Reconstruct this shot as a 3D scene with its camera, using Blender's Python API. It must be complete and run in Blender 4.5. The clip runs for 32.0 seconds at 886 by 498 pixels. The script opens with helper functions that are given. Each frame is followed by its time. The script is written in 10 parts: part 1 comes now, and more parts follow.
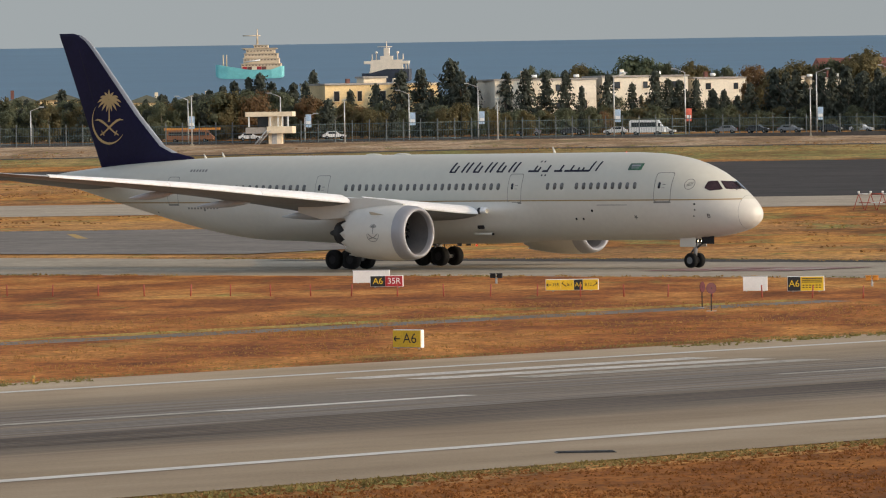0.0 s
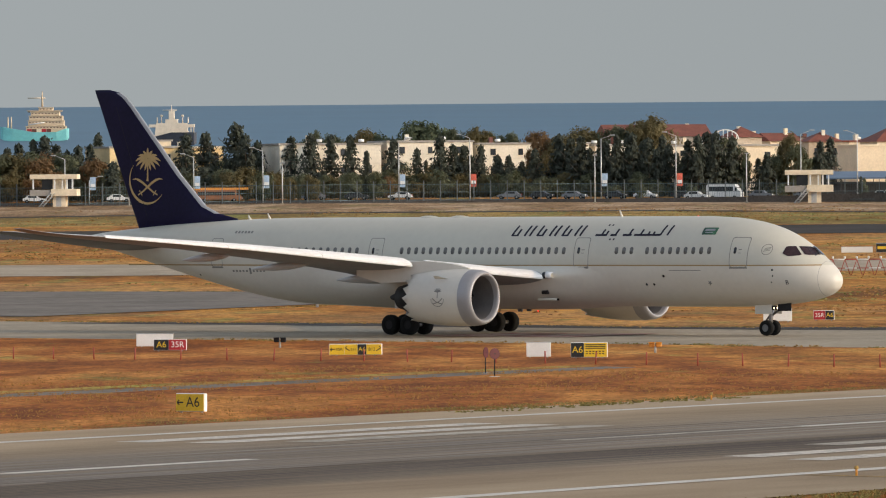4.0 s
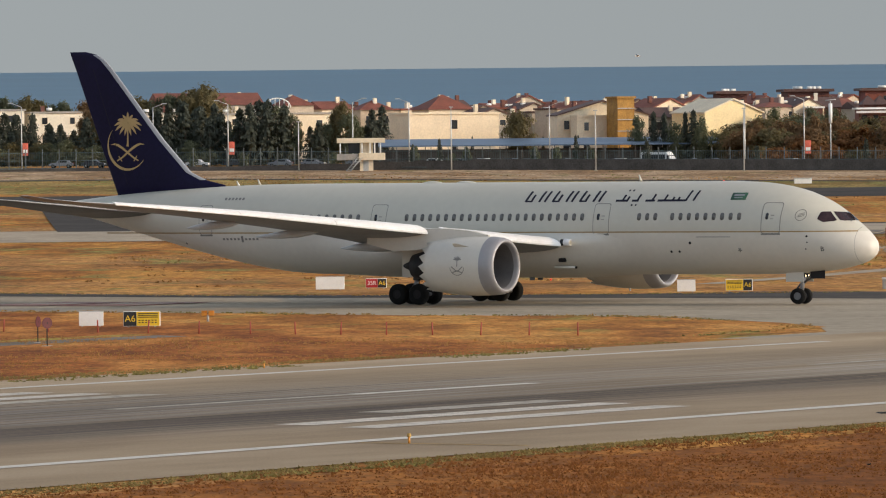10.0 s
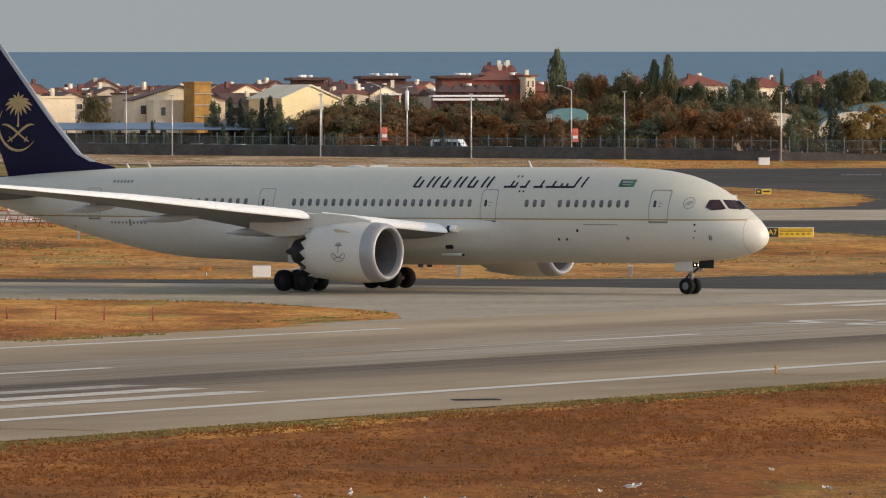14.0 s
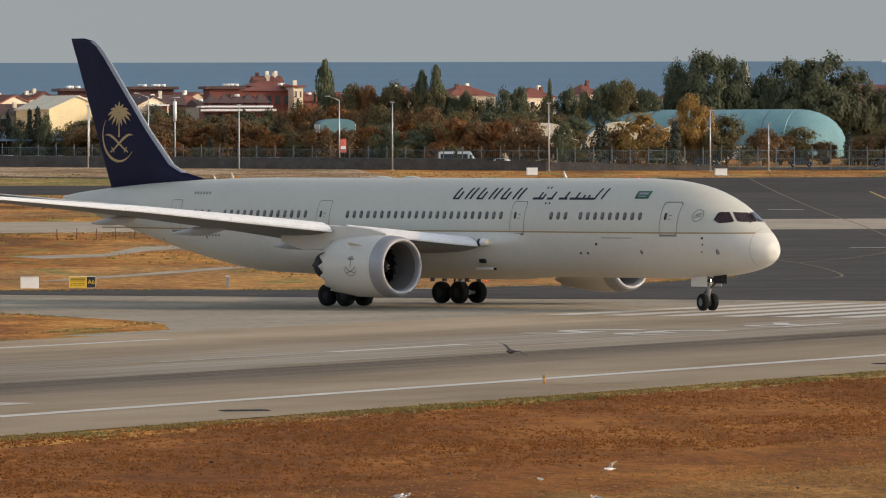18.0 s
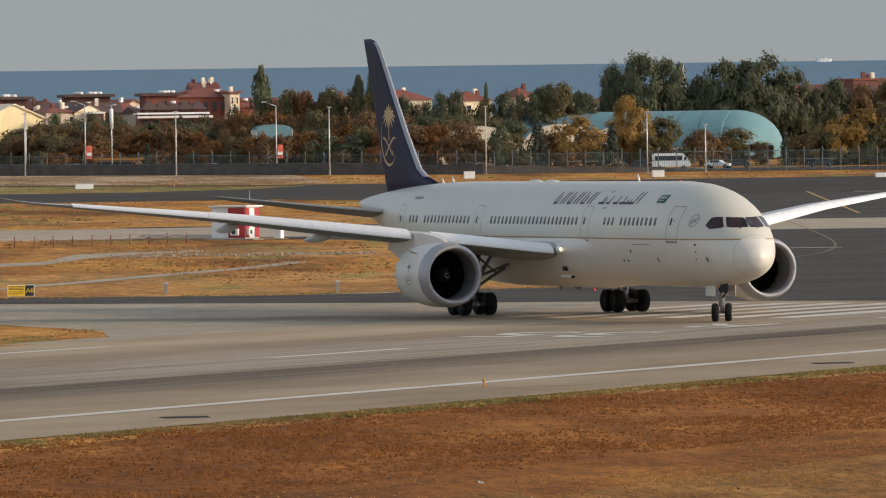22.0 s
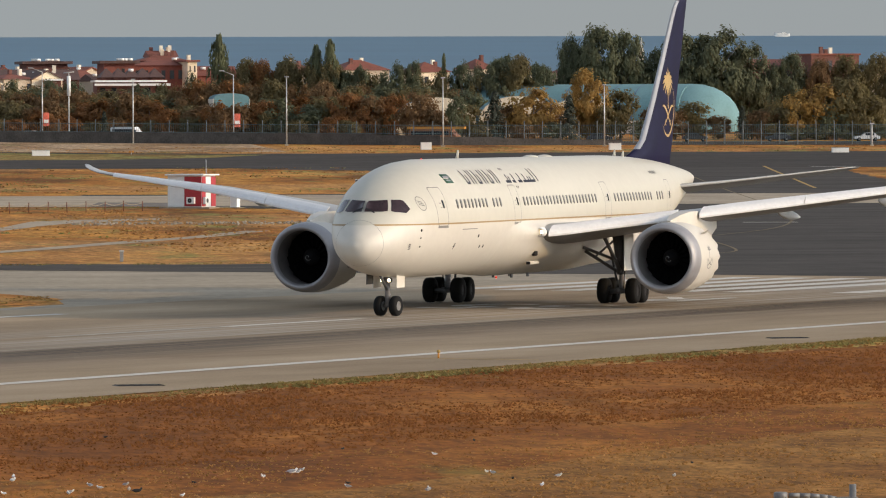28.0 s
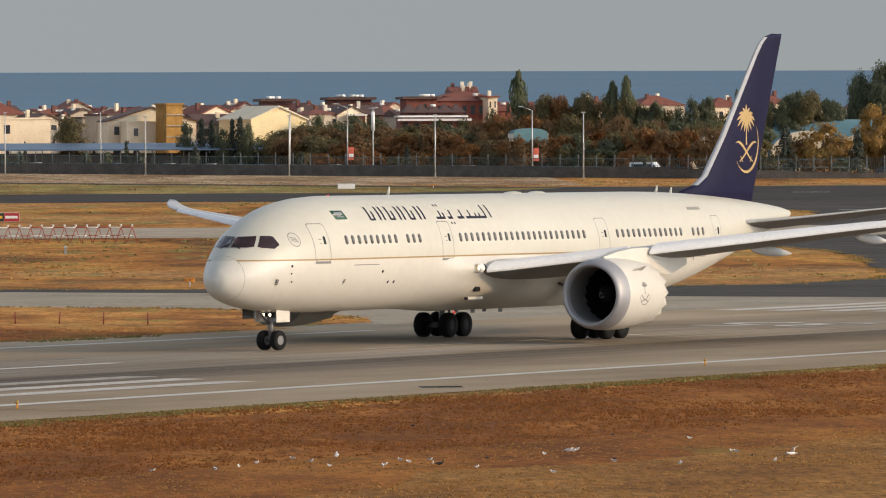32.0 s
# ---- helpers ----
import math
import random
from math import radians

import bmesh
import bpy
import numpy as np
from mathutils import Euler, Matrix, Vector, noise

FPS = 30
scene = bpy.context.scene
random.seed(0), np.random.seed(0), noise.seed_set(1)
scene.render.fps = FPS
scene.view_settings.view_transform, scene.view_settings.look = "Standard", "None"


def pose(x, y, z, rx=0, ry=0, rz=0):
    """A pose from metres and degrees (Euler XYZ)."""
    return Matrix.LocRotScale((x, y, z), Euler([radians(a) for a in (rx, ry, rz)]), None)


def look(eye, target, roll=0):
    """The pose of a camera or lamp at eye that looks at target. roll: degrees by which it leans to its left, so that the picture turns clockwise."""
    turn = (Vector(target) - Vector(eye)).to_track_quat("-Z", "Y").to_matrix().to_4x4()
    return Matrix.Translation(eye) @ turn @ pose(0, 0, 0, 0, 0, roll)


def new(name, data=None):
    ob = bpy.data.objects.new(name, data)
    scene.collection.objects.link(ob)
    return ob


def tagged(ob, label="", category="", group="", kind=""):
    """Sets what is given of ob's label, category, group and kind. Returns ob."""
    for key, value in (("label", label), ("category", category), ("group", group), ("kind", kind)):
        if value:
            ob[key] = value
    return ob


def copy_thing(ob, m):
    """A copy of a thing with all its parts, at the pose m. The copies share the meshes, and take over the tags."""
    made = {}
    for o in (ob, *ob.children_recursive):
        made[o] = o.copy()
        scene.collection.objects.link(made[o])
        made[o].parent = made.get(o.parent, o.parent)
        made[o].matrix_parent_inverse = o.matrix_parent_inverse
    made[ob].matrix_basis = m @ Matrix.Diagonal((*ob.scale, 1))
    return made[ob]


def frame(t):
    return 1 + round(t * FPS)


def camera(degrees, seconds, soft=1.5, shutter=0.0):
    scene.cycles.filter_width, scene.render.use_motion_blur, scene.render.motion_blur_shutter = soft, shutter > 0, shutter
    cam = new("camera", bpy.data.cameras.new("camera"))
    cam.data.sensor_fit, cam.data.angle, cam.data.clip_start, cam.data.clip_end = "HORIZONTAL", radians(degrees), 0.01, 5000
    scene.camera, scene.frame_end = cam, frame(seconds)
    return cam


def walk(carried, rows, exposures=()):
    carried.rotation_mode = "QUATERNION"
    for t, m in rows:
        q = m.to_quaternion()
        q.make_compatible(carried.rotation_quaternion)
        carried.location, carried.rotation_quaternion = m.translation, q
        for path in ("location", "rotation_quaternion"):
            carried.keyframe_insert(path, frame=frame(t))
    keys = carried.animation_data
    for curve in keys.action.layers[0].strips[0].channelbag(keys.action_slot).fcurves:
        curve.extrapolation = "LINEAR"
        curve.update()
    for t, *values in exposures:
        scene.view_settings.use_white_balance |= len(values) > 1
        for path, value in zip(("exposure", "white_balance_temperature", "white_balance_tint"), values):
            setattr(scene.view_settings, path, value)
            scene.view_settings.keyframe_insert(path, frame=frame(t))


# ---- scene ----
import itertools

# ---------------- camera: fixed stand, pans after the airliner, slides back at the end ----------------
EYE_Z = 9.87
cam = camera(7.188, 32.0, 1.1)


def aim(yaw, pitch, roll, shift=(0.0, 0.0, 0.0)):
    return pose(shift[0], shift[1], EYE_Z + shift[2], 90 + pitch, 0, yaw) @ pose(0, 0, 0, 0, 0, roll)


PAN = [
    (0, 5.164, -1.009, -0.837), (0.5, 5.044, -0.832, -0.933), (1, 4.826, -0.701, -0.858), (1.5, 4.750, -0.683, -0.713), (2, 4.666, -0.593, -0.652),
    (2.5, 4.476, -0.622, -0.458), (3, 4.222, -0.529, -0.632), (3.5, 3.789, -0.497, -0.506), (5.5, 2.534, -0.528, -0.518), (6, 2.174, -0.495, -0.306),
    (6.5, 1.758, -0.517, -0.251), (7, 1.490, -0.578, -0.597), (7.5, 1.211, -0.608, -0.748), (8, 0.945, -0.438, -0.940), (8.5, 0.675, -0.387, -0.595),
    (9, -0.003, -0.515, -0.804), (9.5, 0.181, -0.783, -0.876), (10, -0.229, -0.791, -0.578), (10.5, -0.665, -0.648, -0.534), (11, -1.230, -0.623, -0.617),
    (11.5, -1.555, -0.615, -0.466), (12, -2.067, -0.941, -0.590), (12.5, -2.904, -0.978, -0.652), (13, -3.458, -0.912, -0.658), (13.5, -3.814, -0.931, -0.130),
    (14, -3.674, -0.928, -0.078), (14.5, -3.936, -0.873, 0.064), (15, -4.514, -0.862, 0.121), (15.5, -4.987, -0.949, -0.141), (17.5, -5.508, -0.855, -0.165),
    (18, -5.557, -0.847, -0.184), (18.5, -5.506, -0.803, -0.186), (19, -5.641, -0.824, -0.565), (19.5, -5.774, -0.849, -0.668), (20, -5.842, -0.842, -0.565),
    (20.5, -5.972, -0.799, -0.544), (21, -6.044, -0.808, -0.688), (21.5, -6.016, -0.815, -1.065), (22, -6.060, -0.817, -0.802), (22.5, -6.050, -0.775, -0.719),
    (23, -6.231, -0.860, -0.469), (23.5, -6.378, -0.880, -0.716), (24, -6.413, -0.940, -0.783), (24.5, -6.451, -0.974, -0.749), (25, -6.517, -0.891, -0.593),
    (25.5, -6.605, -0.874, -0.530), (27.5, -6.490, -0.922, -0.314), (28, -6.416, -1.056, -0.191), (28.5, -6.182, -1.071, -0.279), (29, -5.950, -1.159, -0.671),
    (29.5, -5.768, -1.258, -0.233), (30, -5.621, -1.229, -0.206), (30.5, -5.164, -1.092, -0.313), (31, -4.913, -1.076, -0.436), (31.5, -4.664, -0.945, -0.162),
    (32, -3.967, -0.776, -0.214),
]


def camera_rows():
    rows = [(t, aim(a, b, c)) for t, a, b, c in PAN if t <= 31.0]
    last = [r for r in PAN if r[0] >= 31.0]
    for k in range(1, 11):
        t = 31.0 + k / 10
        i = 0 if t <= 31.5 else 1
        w = (t - last[i][0]) / (last[i + 1][0] - last[i][0])
        a, b, c = (last[i][j] * (1 - w) + last[i + 1][j] * w for j in (1, 2, 3))
        rows.append((round(t, 1), aim(a, b, c, (-0.27 * k, -3.89 * k, 0.012 * k))))
    return rows


walk(cam, camera_rows(), exposures=[(0.0, 0.15), (32.0, 0.15)])

# ---------------- light ----------------
SUN_EL, SUN_AZ = 18.0, -20.0  # degrees; azimuth from +x, counter-clockwise
world = bpy.data.worlds.new("sky")
scene.world = world
world.use_nodes = True
wn = world.node_tree
wn.nodes.clear()
sky = wn.nodes.new("ShaderNodeTexSky")
sky.sky_type = "NISHITA"
sky.sun_disc = False
sky.sun_elevation = radians(SUN_EL)
sky.sun_rotation = radians(90 - SUN_AZ)
sky.altitude, sky.air_density, sky.dust_density, sky.ozone_density = 50, 1.0, 1.85, 1.0
bg = wn.nodes.new("ShaderNodeBackground")
bg.inputs["Strength"].default_value = 0.178
wo = wn.nodes.new("ShaderNodeOutputWorld")
grey = wn.nodes.new("ShaderNodeHueSaturation")  # a hazy, nearly grey evening sky
grey.inputs["Saturation"].default_value = 0.28
haze = wn.nodes.new("ShaderNodeMix")
haze.data_type, haze.blend_type = "RGBA", "MULTIPLY"
haze.inputs[0].default_value = 1.0
haze.inputs[7].default_value = (0.895, 0.985, 1.105, 1)
# even haze just above the horizon: the lowest two degrees share one brightness
way = wn.nodes.new("ShaderNodeTexCoord")
split = wn.nodes.new("ShaderNodeSeparateXYZ")
join = wn.nodes.new("ShaderNodeCombineXYZ")
lower, least = wn.nodes.new("ShaderNodeMath"), wn.nodes.new("ShaderNodeMath")
lower.operation, least.operation = "SUBTRACT", "MAXIMUM"
lower.inputs[1].default_value, least.inputs[1].default_value = 0.025, 0.0165
wn.links.new(way.outputs["Generated"], split.inputs[0])
wn.links.new(split.outputs[2], lower.inputs[0])
wn.links.new(lower.outputs[0], least.inputs[0])
wn.links.new(split.outputs[0], join.inputs[0])
wn.links.new(split.outputs[1], join.inputs[1])
wn.links.new(least.outputs[0], join.inputs[2])
wn.links.new(join.outputs[0], sky.inputs[0])
wn.links.new(sky.outputs[0], grey.inputs["Color"])
wn.links.new(grey.outputs[0], haze.inputs[6])
wn.links.new(haze.outputs[2], bg.inputs["Color"])
wn.links.new(bg.outputs[0], wo.inputs["Surface"])
sun_data = bpy.data.lights.new("sun", "SUN")
sun_data.energy, sun_data.angle, sun_data.color = 1.80, radians(0.6), (1.0, 0.655, 0.29)
sun = new("sun", sun_data)
_s = Vector((math.cos(radians(SUN_EL)) * math.cos(radians(SUN_AZ)), math.cos(radians(SUN_EL)) * math.sin(radians(SUN_AZ)), math.sin(radians(SUN_EL))))
sun.matrix_world = look(_s * 300 + Vector((0, 400, 0)), (0, 400, 0))


# ---------------- materials ----------------
def mat(name, col, rough=0.6, metal=0.0, var=0.15, scale=1.0, fine=8.0, bump=0.0, col2=None, coat=0.0, stretch=(1, 1, 1), island=0.0, spec=0.5, leaf=0.0):
    """A surface with colour variation at two scales (metres) and fine relief."""
    m = bpy.data.materials.new(name)
    m.use_nodes = True
    nt = m.node_tree
    b = nt.nodes["Principled BSDF"]
    b.inputs["Roughness"].default_value, b.inputs["Metallic"].default_value = rough, metal
    b.inputs["Specular IOR Level"].default_value = spec
    b.inputs["Coat Weight"].default_value = coat
    tc, mp = nt.nodes.new("ShaderNodeTexCoord"), nt.nodes.new("ShaderNodeMapping")
    mp.inputs["Scale"].default_value = stretch
    nt.links.new(tc.outputs["Object"], mp.inputs[0])
    n1, n2 = nt.nodes.new("ShaderNodeTexNoise"), nt.nodes.new("ShaderNodeTexNoise")
    n1.inputs["Scale"].default_value, n1.inputs["Detail"].default_value = 1.0 / scale, 4
    n2.inputs["Scale"].default_value, n2.inputs["Detail"].default_value = fine / scale, 3
    add = nt.nodes.new("ShaderNodeMath")
    add.operation = "ADD"
    half = nt.nodes.new("ShaderNodeMath")
    half.operation, half.inputs[1].default_value = "MULTIPLY", 0.5
    for n in (n1, n2):
        nt.links.new(mp.outputs[0], n.inputs["Vector"])
    nt.links.new(n1.outputs[0], add.inputs[0])
    nt.links.new(n2.outputs[0], add.inputs[1])
    nt.links.new(add.outputs[0], half.inputs[0])
    r = nt.nodes.new("ShaderNodeValToRGB")
    c2 = col2 or tuple(min(1, c * (1 + var)) for c in col)
    c1 = tuple(c * (1 - var) for c in col) if not col2 else col
    r.color_ramp.elements[0].position, r.color_ramp.elements[1].position = 0.36, 0.64
    r.color_ramp.elements[0].color, r.color_ramp.elements[1].color = (*c1, 1), (*c2, 1)
    nt.links.new(half.outputs[0], r.inputs[0])
    out = r.outputs[0]
    if island:
        info = nt.nodes.new("ShaderNodeNewGeometry")
        hs = nt.nodes.new("ShaderNodeHueSaturation")
        ma = nt.nodes.new("ShaderNodeMapRange")
        ma.inputs[3].default_value, ma.inputs[4].default_value = 1 - island, 1 + island
        nt.links.new(info.outputs["Random Per Island"], ma.inputs[0])
        nt.links.new(ma.outputs[0], hs.inputs["Value"])
        nt.links.new(out, hs.inputs["Color"])
        out = hs.outputs[0]
    nt.links.new(out, b.inputs["Base Color"])
    if bump:
        bp = nt.nodes.new("ShaderNodeBump")
        bp.inputs["Strength"].default_value, bp.inputs["Distance"].default_value = 0.6, bump
        nt.links.new(n2.outputs[0], bp.inputs["Height"])
        nt.links.new(bp.outputs[0], b.inputs["Normal"])
    if leaf:  # light shines through thin leaves
        tr, mx = nt.nodes.new("ShaderNodeBsdfTranslucent"), nt.nodes.new("ShaderNodeMixShader")
        nt.links.new(out, tr.inputs["Color"])
        mx.inputs[0].default_value = leaf
        nt.links.new(b.outputs[0], mx.inputs[1])
        nt.links.new(tr.outputs[0], mx.inputs[2])
        nt.links.new(mx.outputs[0], nt.nodes["Material Output"].inputs["Surface"])
    return m


def glow(name, col, power):
    m = bpy.data.materials.new(name)
    m.use_nodes = True
    b = m.node_tree.nodes["Principled BSDF"]
    b.inputs["Base Color"].default_value = (*col, 1)
    b.inputs["Emission Color"].default_value = (*col, 1)
    b.inputs["Emission Strength"].default_value = power
    return m


def ground_mat(name, dark, mid, light, scale=14.0, fine=0.5, green=None, tufts=0.8, gpos=0.58, broad=None):
    """Dry grass: large patches, wind-laid streaks and tufts, bare dark spots and green weeds."""
    m = bpy.data.materials.new(name)
    m.use_nodes = True
    nt = m.node_tree
    b = nt.nodes["Principled BSDF"]
    b.inputs["Roughness"].default_value = 0.95
    b.inputs["Specular IOR Level"].default_value = 0.1
    tc = nt.nodes.new("ShaderNodeTexCoord")

    def nz(sx, sy, det=4, rough=0.6, shift=0.0):
        mp = nt.nodes.new("ShaderNodeMapping")
        mp.inputs["Scale"].default_value = (1 / sx, 1 / sy, 1)
        mp.inputs["Location"].default_value = (shift, shift * 0.7, 0)
        nt.links.new(tc.outputs["Object"], mp.inputs[0])
        n = nt.nodes.new("ShaderNodeTexNoise")
        n.inputs["Scale"].default_value, n.inputs["Detail"].default_value, n.inputs["Roughness"].default_value = 1.0, det, rough
        nt.links.new(mp.outputs[0], n.inputs["Vector"])
        return n.outputs[0]

    def ramp(src, stops):
        r = nt.nodes.new("ShaderNodeValToRGB")
        while len(r.color_ramp.elements) < len(stops):
            r.color_ramp.elements.new(0.5)
        for e, (p, c) in zip(r.color_ramp.elements, stops):
            e.position, e.color = p, (*c, 1)
        nt.links.new(src, r.inputs[0])
        return r.outputs[0]

    def mix(kind, fac, a, c):
        n = nt.nodes.new("ShaderNodeMix")
        n.data_type, n.blend_type = "RGBA", kind
        for i, v in ((0, fac), (6, a), (7, c)):
            if isinstance(v, (int, float)):
                n.inputs[i].default_value = v
            elif isinstance(v, tuple):
                n.inputs[i].default_value = (*v, 1)
            else:
                nt.links.new(v, n.inputs[i])
        return n.outputs[2]

    g = lambda v: (v, v, v)
    out = ramp(nz(scale, scale * 3.0, 5), [(0.38, dark), (0.50, mid), (0.60, light)])
    if broad:  # wide pale stretches
        out = mix("MIX", ramp(nz(70, 60, 3, 0.5, 51.0), [(0.46, g(0)), (0.58, g(0.45))]), out, broad)
    if green:
        out = mix("MIX", ramp(nz(7, 22, 5, 0.65, 31.0), [(gpos, g(0)), (gpos + 0.10, g(0.85))]), out, green)
    out = mix("MULTIPLY", 0.9, out, ramp(nz(2.4, 5.5, 6, 0.75, 7.0), [(0.36, g(0.63)), (0.60, g(1.27))]))
    tuft = nz(fine * 0.8, fine * 2.6, 4, 0.75, 13.0)
    out = mix("MULTIPLY", tufts, out, ramp(tuft, [(0.34, g(0.48)), (0.50, g(1.0)), (0.64, g(1.42))]))
    nt.links.new(out, b.inputs["Base Color"])
    bp = nt.nodes.new("ShaderNodeBump")
    bp.inputs["Strength"].default_value, bp.inputs["Distance"].default_value = 0.45, 0.08
    nt.links.new(tuft, bp.inputs["Height"])
    nt.links.new(bp.outputs[0], b.inputs["Normal"])
    return m



M_GRASS = ground_mat("dry_grass", (0.165, 0.066, 0.013), (0.355, 0.137, 0.024), (0.465, 0.216, 0.043), 14.0, 0.8, (0.235, 0.205, 0.052), 0.85, 0.545, (0.475, 0.270, 0.101))
M_DARK = mat("dark_asphalt", (0.053, 0.044, 0.037), 0.95, var=0.28, scale=12.0, fine=9, bump=0.01, spec=0.12)
M_APRON = mat("worn_dark_asphalt", (0.066, 0.056, 0.047), 0.95, var=0.35, scale=7.0, fine=9, bump=0.01, spec=0.12, stretch=(0.4, 1, 1))
M_CONC = mat("concrete_pavement", (0.335, 0.28, 0.205), 0.95, var=0.26, scale=8.0, fine=12, bump=0.008, spec=0.15)
M_CONCP = mat("pale_concrete_pavement", (0.38, 0.31, 0.225), 0.95, var=0.22, scale=8.0, fine=12, bump=0.008, spec=0.15)
M_SIDE = mat("worn_grey_asphalt", (0.185, 0.160, 0.134), 0.95, var=0.28, scale=8.0, fine=9, bump=0.01, spec=0.12)
M_PAINT = mat("white_marking_paint", (0.58, 0.54, 0.47), 0.8, var=0.18, scale=1.2, fine=9, spec=0.2)
M_TPAINT = mat("rubber_stained_white_paint", (0.52, 0.47, 0.40), 0.85, var=0.35, scale=1.2, fine=8, spec=0.2)
M_WORN = mat("worn_white_marking_paint", (0.36, 0.32, 0.26), 0.85, var=0.4, scale=1.0, fine=7, spec=0.2)
M_YPAINT = mat("yellow_marking_paint", (0.42, 0.27, 0.09), 0.85, var=0.25, scale=1.0, spec=0.15)
M_FADED = mat("faded_pale_yellow_paint", (0.20, 0.15, 0.085), 0.85, var=0.3, scale=1.0, spec=0.15)
M_RPAINT = mat("red_marking_paint", (0.25, 0.095, 0.085), 0.8, var=0.25, scale=1.0)
M_RUBBER = mat("tyre_rubber_marks", (0.115, 0.092, 0.074), 0.95, var=0.3, scale=4.0, fine=6, stretch=(0.15, 1, 1), spec=0.1)



def runway_mat():
    """Old asphalt with streaks along the runway and the broad rubber band of the touchdown zone."""
    m = bpy.data.materials.new("rubber_streaked_runway_asphalt")
    m.use_nodes = True
    nt = m.node_tree
    b = nt.nodes["Principled BSDF"]
    b.inputs["Roughness"].default_value, b.inputs["Specular IOR Level"].default_value = 0.95, 0.12
    tc = nt.nodes.new("ShaderNodeTexCoord")

    def nz(scale, sx, sy, det=5):
        mp = nt.nodes.new("ShaderNodeMapping")
        mp.inputs["Scale"].default_value = (sx, sy, 1)
        nt.links.new(tc.outputs["Object"], mp.inputs[0])
        n = nt.nodes.new("ShaderNodeTexNoise")
        n.inputs["Scale"].default_value, n.inputs["Detail"].default_value, n.inputs["Roughness"].default_value = scale, det, 0.65
        nt.links.new(mp.outputs[0], n.inputs["Vector"])
        return n.outputs[0]

    def ramp(src, stops):
        r = nt.nodes.new("ShaderNodeValToRGB")
        while len(r.color_ramp.elements) < len(stops):
            r.color_ramp.elements.new(0.5)
        for e, (p, c) in zip(r.color_ramp.elements, stops):
            e.position, e.color = p, (c if len(c) == 4 else (*c, 1))
        nt.links.new(src, r.inputs[0])
        return r.outputs[0]

    def math_(op, a, b_):
        n = nt.nodes.new("ShaderNodeMath")
        n.operation = op
        for i, v in enumerate((a, b_)):
            if isinstance(v, float):
                n.inputs[i].default_value = v
            else:
                nt.links.new(v, n.inputs[i])
        return n.outputs[0]

    base = ramp(nz(0.12, 0.35, 1.0), [(0.30, (0.25, 0.182, 0.113)), (0.50, (0.325, 0.243, 0.155)), (0.70, (0.40, 0.310, 0.208))])
    sep = nt.nodes.new("ShaderNodeSeparateXYZ")
    nt.links.new(tc.outputs["Object"], sep.inputs[0])
    wob = math_("MULTIPLY", math_("SUBTRACT", nz(0.5, 0.02, 0.4), 0.5), 2.6)
    y = math_("ADD", sep.outputs[1], wob)
    u = math_("MULTIPLY", math_("ADD", y, 30.0), 1.0 / 60.0)
    # the touchdown zone ends where the landing wheels first meet the ground
    along = math_("ADD", sep.outputs[0], math_("MULTIPLY", math_("SUBTRACT", nz(0.3, 0.05, 1.0), 0.5), 60.0))
    g = lambda v: (v, v, v)
    zone = ramp(math_("MULTIPLY", along, 1.0 / 600.0), [(0.37, g(1.0)), (0.475, g(0.0))])
    wide = ramp(u, [(0.30, g(0.0)), (0.36, g(0.85)), (0.41, g(1.0)), (0.50, g(0.95)), (0.62, g(0.95)), (0.68, g(0.75)), (0.73, g(0.25)), (0.78, g(0.0))])
    narrow = ramp(u, [(0.20, g(0.0)), (0.29, g(0.26)), (0.355, g(0.62)), (0.415, g(1.0)), (0.449, g(1.0)), (0.462, g(0.28)), (0.52, g(0.16)), (0.64, g(0.18)), (0.74, g(0.36)), (0.79, g(0.12)), (0.83, g(0.0))])
    streak = ramp(nz(1.0, 0.010, 2.6, 6), [(0.34, g(0.60)), (0.56, g(1.0))])
    fine = ramp(nz(1.0, 0.02, 6.0, 4), [(0.45, g(0.38)), (0.53, g(1.0))])

    def blend(fac, a, col):
        n = nt.nodes.new("ShaderNodeMix")
        n.data_type = "RGBA"
        nt.links.new(fac, n.inputs[0])
        nt.links.new(a, n.inputs[6])
        n.inputs[7].default_value = (*col, 1)
        return n.outputs[2]

    pale = ramp(u, [(0.452, g(0.0)), (0.472, g(0.85)), (0.66, g(0.75)), (0.72, g(0.0))])
    worn = ramp(nz(1.0, 0.03, 1.3, 5), [(0.44, g(0.0)), (0.60, g(1.0))])
    col = blend(math_("MULTIPLY", pale, worn), base, (0.42, 0.375, 0.315))
    col = blend(math_("MULTIPLY", math_("MULTIPLY", wide, zone), math_("MULTIPLY", math_("MULTIPLY", streak, fine), 0.92)), col, (0.105, 0.092, 0.084))
    mix = nt.nodes.new("ShaderNodeMix")
    mix.data_type = "RGBA"
    nt.links.new(math_("MULTIPLY", math_("MULTIPLY", narrow, fine), 0.95), mix.inputs[0])
    nt.links.new(col, mix.inputs[6])
    mix.inputs[7].default_value = (0.066, 0.051, 0.042, 1)
    grain = ramp(nz(9.0, 1, 1, 3), [(0.3, g(0.82)), (0.7, g(1.12))])
    mul = nt.nodes.new("ShaderNodeMix")
    mul.data_type, mul.blend_type = "RGBA", "MULTIPLY"
    mul.inputs[0].default_value = 1.0
    shoulder = ramp(u, [(0.78, g(1.0)), (0.85, g(1.20))])  # the untravelled far shoulder is paler
    both = nt.nodes.new("ShaderNodeMix")
    both.data_type, both.blend_type = "RGBA", "MULTIPLY"
    both.inputs[0].default_value = 1.0
    nt.links.new(grain, both.inputs[6])
